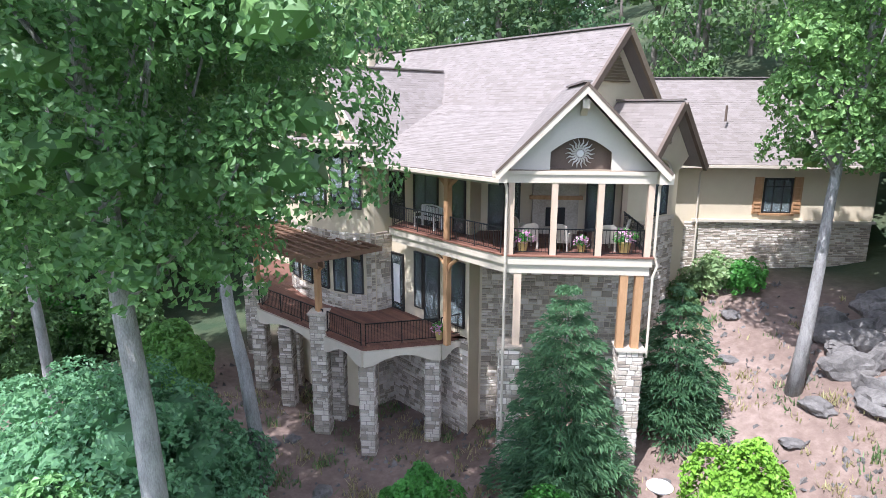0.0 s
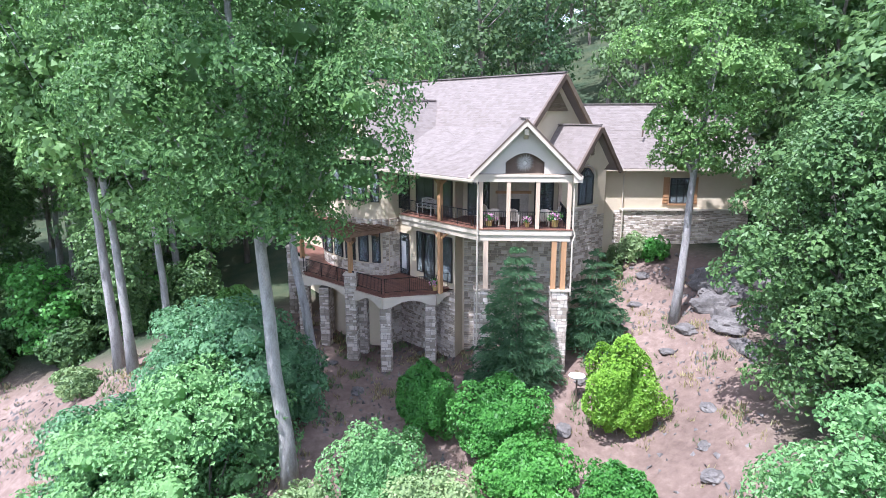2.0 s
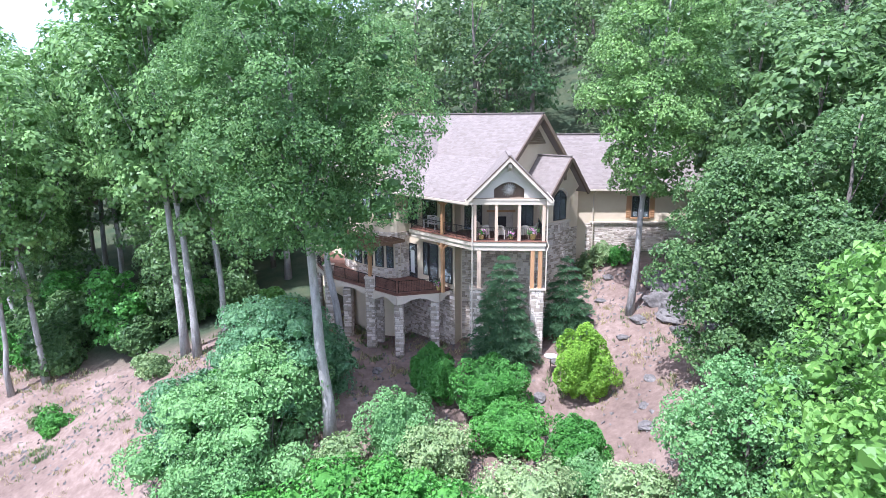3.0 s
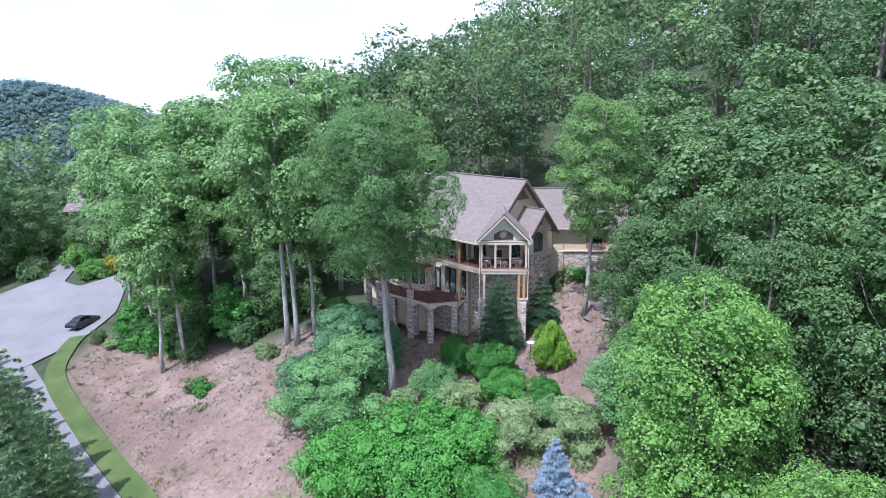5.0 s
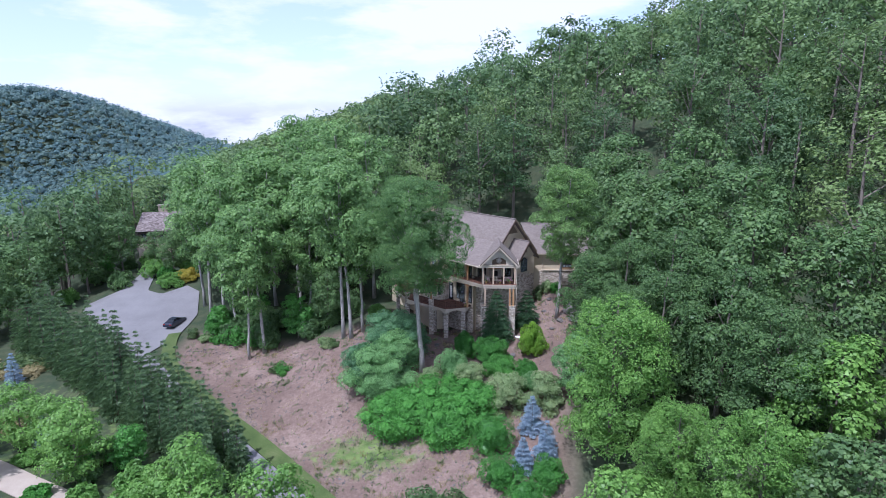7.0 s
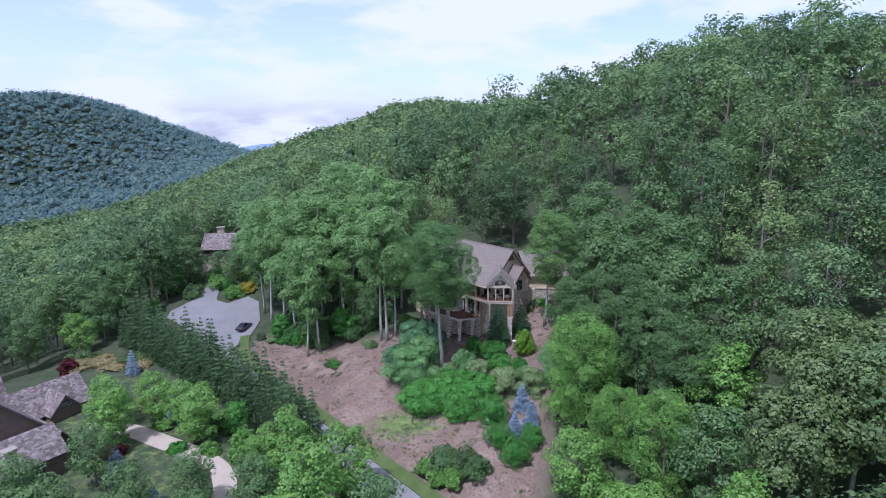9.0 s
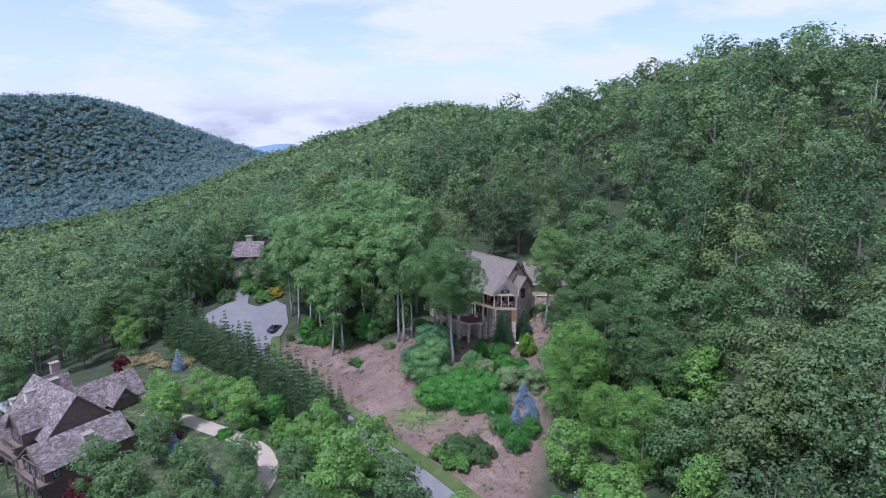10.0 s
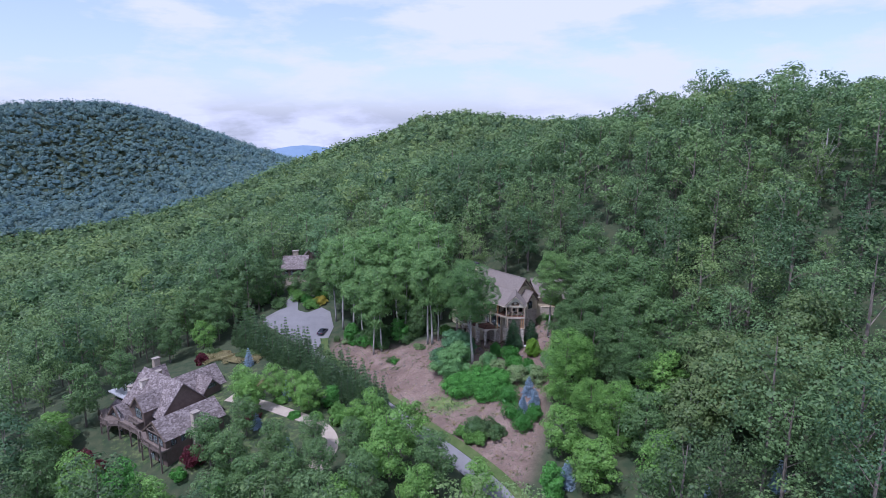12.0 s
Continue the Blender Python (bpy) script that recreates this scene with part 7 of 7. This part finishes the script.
    for k in range(12):
        x = -3.3 + 3.8 * k / 11
        part("baluster", Shape().beam(L(x, -0.5, -5.1), L(x, -0.5, -4.1), 0.06, 0.06, (1, 0, 0)), WEATHERED, h)
    part("railing", Shape().beam(L(-3.4, -0.5, -4.1), L(0.6, -0.5, -4.1), 0.12, 0.1), WEATHERED, h)
    # glazing
    window(L(-2.7, 1.0, -4.9), X, -Y, 2.6, 2.5, h, 3, 1)
    window(L(-14.0, 0.5, floor + 0.1), X, -Y, 5.0, 3.0, h, 6, 2, 1.3)
    for x in (-6.8, -5.0, -3.2, -1.4, 0.4, 2.2):
        window(L(x, 3.2, floor + 0.1), X, -Y, 1.4, 2.4, h, 1, 2)
    for x in (5.2, 7.2, 9.4):
        window(L(x, -0.6, floor + 0.1), X, -Y, 1.6, 2.1, h, 2, 1)
    for x in (-14, -11, -6, -3, 0, 5.2, 8.4):
        window(L(x, 0.5 if x < -8 else 3.2 if x < 4 else -0.6, -12.4), X, -Y, 1.8, 2.2, h, 2, 1)
    for y in (0.6, 3.0, 9.6):
        window(L(12, y, -7.4), Y, X, 1.3, 1.5, h, 2, 1)
    window(L(-4.2, 20.7, -5.9), Y, X, 2.6, 1.1, h, 3, 1)
    for y in (15.8, 24.2):
        part("garage_door", Shape().prism([L(-7, y, -10.6), L(-7, y + 2.8, -10.6), L(-7, y + 2.8, -8.1), L(-7, y, -8.1)], X * 0.08), CEDAR, h, "brown timber garage door")
    part("garage_door", Shape().prism([L(-4.2, 20.2, -10.6), L(-4.2, 23.8, -10.6), L(-4.2, 23.8, -8.0), L(-4.2, 20.2, -8.0)], X * 0.08), CEDAR, h, "brown timber garage door")
    return h


lodge()


def cabin():
    h = thing("cabin_house", "small stone and timber house above the turning area", "house")
    L = frame_of(12, (-85, 75.5, 0))
    X, Y = L(1, 0, 0) - L(0, 0, 0), L(0, 1, 0) - L(0, 0, 0)
    gabled(h, L, 0, 9, 0, 13, 0.0, 6.8, 10.4, "x", SIDING, 730)
    gabled(h, L, 6, 13, 8, 18, 0.0, 8.2, 12.4, "y", SIDING, 734)
    part("stone_base", Shape().prism([L(-0.2, -0.2, -0.5), L(9.2, -0.2, -0.5), L(9.2, 6, -0.5), L(-0.2, 6, -0.5)], (0, 0, 4.0)), STONE, h, "tan stone base")
    for x in (0.8, 3.0, 5.2, 7.2):
        window(L(x, 0, 4.2), X, -Y, 1.2, 1.9, h, 2, 1)
    c = part("chimney", Shape().prism([L(3.2, 7.5, 6), L(5.2, 7.5, 6), L(5.2, 8.9, 6), L(3.2, 8.9, 6)], (0, 0, 6.0)), STONE, h, "stone chimney")
    part("chimney_cap", Shape().prism([L(3.0, 7.3, 12), L(5.4, 7.3, 12), L(5.4, 9.1, 12), L(3.0, 9.1, 12)], (0, 0, 0.25)), MORTAR, c)


cabin()

# ---- the parked car ----
CARPAINT = material("dark navy car paint", ((0.012, 0.016, 0.03), (0.02, 0.026, 0.045)), 0.25, 1, 8, 0, spec=0.6)
TYRE = material("black rubber", ((0.012, 0.012, 0.012), (0.025, 0.025, 0.025)), 0.9, 4, 40, 0.2, 0.005)
CARGLASS = material("dark car glass", ((0.01, 0.012, 0.014), (0.02, 0.022, 0.025)), 0.08, 1, 5, 0, spec=0.6)
REDLAMP = material("red lamp lens", ((0.25, 0.01, 0.01), (0.35, 0.02, 0.02)), 0.2, 2, 8, 0)


def sedan(at, turn):
    c = thing("sedan_car", "dark navy saloon car parked on the turning area", "car", at, turn)
    prof = [(-2.4, 0.42), (-2.42, 0.72), (-2.25, 0.92), (-1.6, 1.0), (1.0, 0.98), (2.0, 0.86), (2.38, 0.66), (2.4, 0.36), (1.9, 0.24), (-2.0, 0.24)]
    body = Shape()
    rows = []
    for s, w in ((0, 0.80), (0.06, 0.90), (0.94, 0.90), (1, 0.80)):
        rows.append([(-0.92 + 1.84 * s if w > 0.85 else (-0.92 if s < 0.5 else 0.92), y * (1.0 if w > 0.85 else 0.985), 0.24 + (z - 0.24) * (1.0 if w > 0.85 else 0.93)) for y, z in prof])
    for a, b in zip(rows, rows[1:]):
        for i in range(len(prof)):
            j = (i + 1) % len(prof)
            body.poly([a[i], a[j], b[j], b[i]])
    body.poly(rows[0]).poly(rows[-1])
    part("body", body, CARPAINT, c, "dark navy painted body")
    part("cabin", Shape().prism([(-0.78, -1.75, 0.98), (0.78, -1.75, 0.98), (0.78, 0.95, 0.97), (-0.78, 0.95, 0.97)], (0, 0, 0.05)).poly([(-0.78, -1.75, 1.0), (0.78, -1.75, 1.0), (0.6, -1.0, 1.40), (-0.6, -1.0, 1.40)]).poly([(-0.78, 0.95, 1.0), (0.78, 0.95, 1.0), (0.6, 0.15, 1.42), (-0.6, 0.15, 1.42)]).poly([(-0.78, -1.75, 1.0), (-0.6, -1.0, 1.40), (-0.6, 0.15, 1.42), (-0.78, 0.95, 1.0)]).poly([(0.78, -1.75, 1.0), (0.6, -1.0, 1.40), (0.6, 0.15, 1.42), (0.78, 0.95, 1.0)]), CARGLASS, c, "dark car windows")
    part("car_roof", Shape().prism([(-0.62, -1.05, 1.40), (0.62, -1.05, 1.40), (0.62, 0.2, 1.42), (-0.62, 0.2, 1.42)], (0, 0, 0.05)), CARPAINT, c)
    for x in (-0.9, 0.72):
        for y in (-1.45, 1.5):
            w = part("wheel", Shape().tube([(x, y, 0.33), (x + 0.18, y, 0.33)], [0.33, 0.33], 18), TYRE, c, "black tyre")
            part("rim", Shape().tube([(x - 0.01, y, 0.33), (x + 0.19, y, 0.33)], [0.2, 0.2], 12), SILVER, w, "silver rim")
    for x in (-0.85, 0.5):
        part("tail_lamp", Shape().box((x, -2.44, 0.7), (x + 0.35, -2.36, 0.86)), REDLAMP, c, "red tail lamp")
        part("headlamp", Shape().box((x, 2.34, 0.6), (x + 0.35, 2.42, 0.72)), GLASS, c, "clear headlamp")
    part("bumper", Shape().box((-0.88, -2.47, 0.34), (0.88, -2.36, 0.56)), CARPAINT, c)
    return c


sedan((-58.2, 38.6, land(-58.2, 38.6) + 0.20), -8)

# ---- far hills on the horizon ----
# the hills' blue is atmospheric haze painted as base colour
HAZE = material("far hills in haze blue", ((0.16, 0.24, 0.34), (0.22, 0.31, 0.42)), 1.0, 0.002, 0.02, 0)


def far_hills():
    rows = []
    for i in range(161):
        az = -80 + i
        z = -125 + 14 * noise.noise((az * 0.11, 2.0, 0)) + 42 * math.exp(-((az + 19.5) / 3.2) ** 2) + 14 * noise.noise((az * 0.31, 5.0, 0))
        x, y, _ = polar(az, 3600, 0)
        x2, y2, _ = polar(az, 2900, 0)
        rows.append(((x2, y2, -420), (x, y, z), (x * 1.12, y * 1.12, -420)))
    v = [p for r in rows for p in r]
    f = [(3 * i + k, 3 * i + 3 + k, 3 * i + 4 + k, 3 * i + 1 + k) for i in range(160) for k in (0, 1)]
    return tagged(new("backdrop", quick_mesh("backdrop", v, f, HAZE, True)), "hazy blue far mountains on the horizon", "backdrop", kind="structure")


far_hills()


# ---- rocks, weeds and the bird bath on the slope ----
def boulder(at, size, seed, label, mat=None):
    bm = bmesh.new()
    bmesh.ops.create_icosphere(bm, subdivisions=3, radius=1.0)
    off = Vector((seed * 3.1, seed * 1.7, 0))
    for v in bm.verts:
        d = v.co.normalized()
        k = 1 + 0.35 * noise.noise(d * 1.3 + off) + 0.16 * noise.noise(d * 3.5 + off) - 0.22 * max(0.0, d.dot(Vector((math.cos(seed), math.sin(seed), 0.7))) - 0.45)
        v.co = Vector((d.x * size[0], d.y * size[1], d.z * size[2])) * k
        v.co.z = max(v.co.z, -size[2] * 0.5)
    me = bpy.data.meshes.new("rock")
    bm.to_mesh(me)
    bm.free()
    me.materials.append(mat or ROCK)
    ob = new("rock", me)
    ob.matrix_basis = pose(at[0], at[1], land(*at) + size[2] * 0.12, 0, 0, seed * 47)
    return tagged(ob, label, "rock", "rocks on the slope")


rng = random.Random(5)
for k in range(38):
    boulder((14.8 + 4.4 * rng.random(), 20.0 + 9.0 * rng.random()), (rng.uniform(0.5, 1.5), rng.uniform(0.4, 1.1), rng.uniform(0.35, 0.9)), k + 1, "grey outcrop rock in the steep bank")
for k, (x, y, s) in enumerate(((12.0, 29.8, 0.6), (13.0, 23.0, 0.7), (11.6, 21.8, 0.45), (6.6, 21.0, 0.5), (5.2, 17.6, 0.6), (12.4, 17.0, 0.5), (11.0, 12.4, 0.6), (11.4, 14.6, 0.4), (-6.6, 21.0, 0.5), (-9.8, 24.0, 0.55), (-10.6, 23.2, 0.5), (-9.0, 24.4, 0.45), (-18.6, 18.6, 0.7), (-19.6, 18.2, 0.6), (-17.4, 18.4, 0.5), (10.2, 19.6, 0.35), (9.6, 25.4, 0.4), (10.8, 26.8, 0.5), (2.0, 19.0, 0.35))):
    boulder((x, y), (s, s * 0.75, s * 0.5), 40 + k, "pale grey rock lying on the soil")


def litter(name, count, seed, make, mat, label):
    """Countless small things strewn over the bare slope, in one mesh."""
    g = np.random.default_rng(seed)
    seats = np.c_[g.uniform(-54, 18, count // 6), g.uniform(-26, 34, count // 6)]
    p = seats[g.integers(0, len(seats), count * 3)] + g.normal(size=(count * 3, 2)) * g.exponential(0.9, (count * 3, 1)) * np.array([1.4, 1.0])
    p = p[lot_edge(p) > 0.75][:count]
    z = lands(p)
    v, f = make(np.c_[p, z], g)
    return tagged(new(name, quick_mesh(name, v, f, mat)), label, "ground litter", kind="stuff")


def chips(c, g):
    n = len(c)
    s = g.uniform(0.05, 0.20, n)[:, None]
    base = np.array([(1, 0, -0.3), (-0.5, 0.87, -0.3), (-0.5, -0.87, -0.3), (0, 0, 0.7)])
    v = (c[:, None] + (base[None] + g.normal(size=(n, 4, 3)) * 0.3) * s[:, None]).reshape(-1, 3)
    k = np.arange(n)[:, None] * 4
    return v, np.concatenate([k + [[0, 1, 3]], k + [[1, 2, 3]], k + [[2, 0, 3]]])


def tufts(c, g):
    n = len(c)
    m = 9
    c = np.repeat(c, m, 0) + np.c_[g.normal(size=(n * m, 2)) * 0.16, np.zeros(n * m)]
    t = g.uniform(0, 2 * math.pi, n * m)
    d = np.stack([np.cos(t), np.sin(t), np.zeros(n * m)], 1)
    h = g.uniform(0.10, 0.36, n * m)[:, None]
    v = np.stack([c - d * 0.035, c + d * 0.035, c + np.array([0, 0, 1.0]) * h + np.cross(d, [0, 0, 1]) * h * g.normal(size=(n * m, 1)) * 0.5], 1).reshape(-1, 3)
    return v, np.arange(len(v)).reshape(-1, 3)


litter("stone_chips", 7000, 21, chips, ROCK, "pale stone chips strewn over the bare soil")
litter("dry_grass", 2000, 23, tufts, LEAF_STRAW, "dry straw-coloured grass on the bare soil")
litter("weed_tufts", 2200, 22, tufts, LEAF_DULL, "dry olive weed tufts on the bare soil")
bath = thing("bird_bath", "round white bird bath on a dark post", "bird bath", (6.1, 19.5, land(6.1, 19.5)))
part("post", Shape().tube([(0, 0, -0.2), (0, 0, 1.5)], [0.05, 0.05], 8), BROWN, bath, "dark post")
part("bowl", Shape().tube([(0, 0, 1.48), (0, 0, 1.52), (0, 0, 1.62)], [0.12, 0.38, 0.46], 20), WHITEWOOD, bath, "white round bowl")
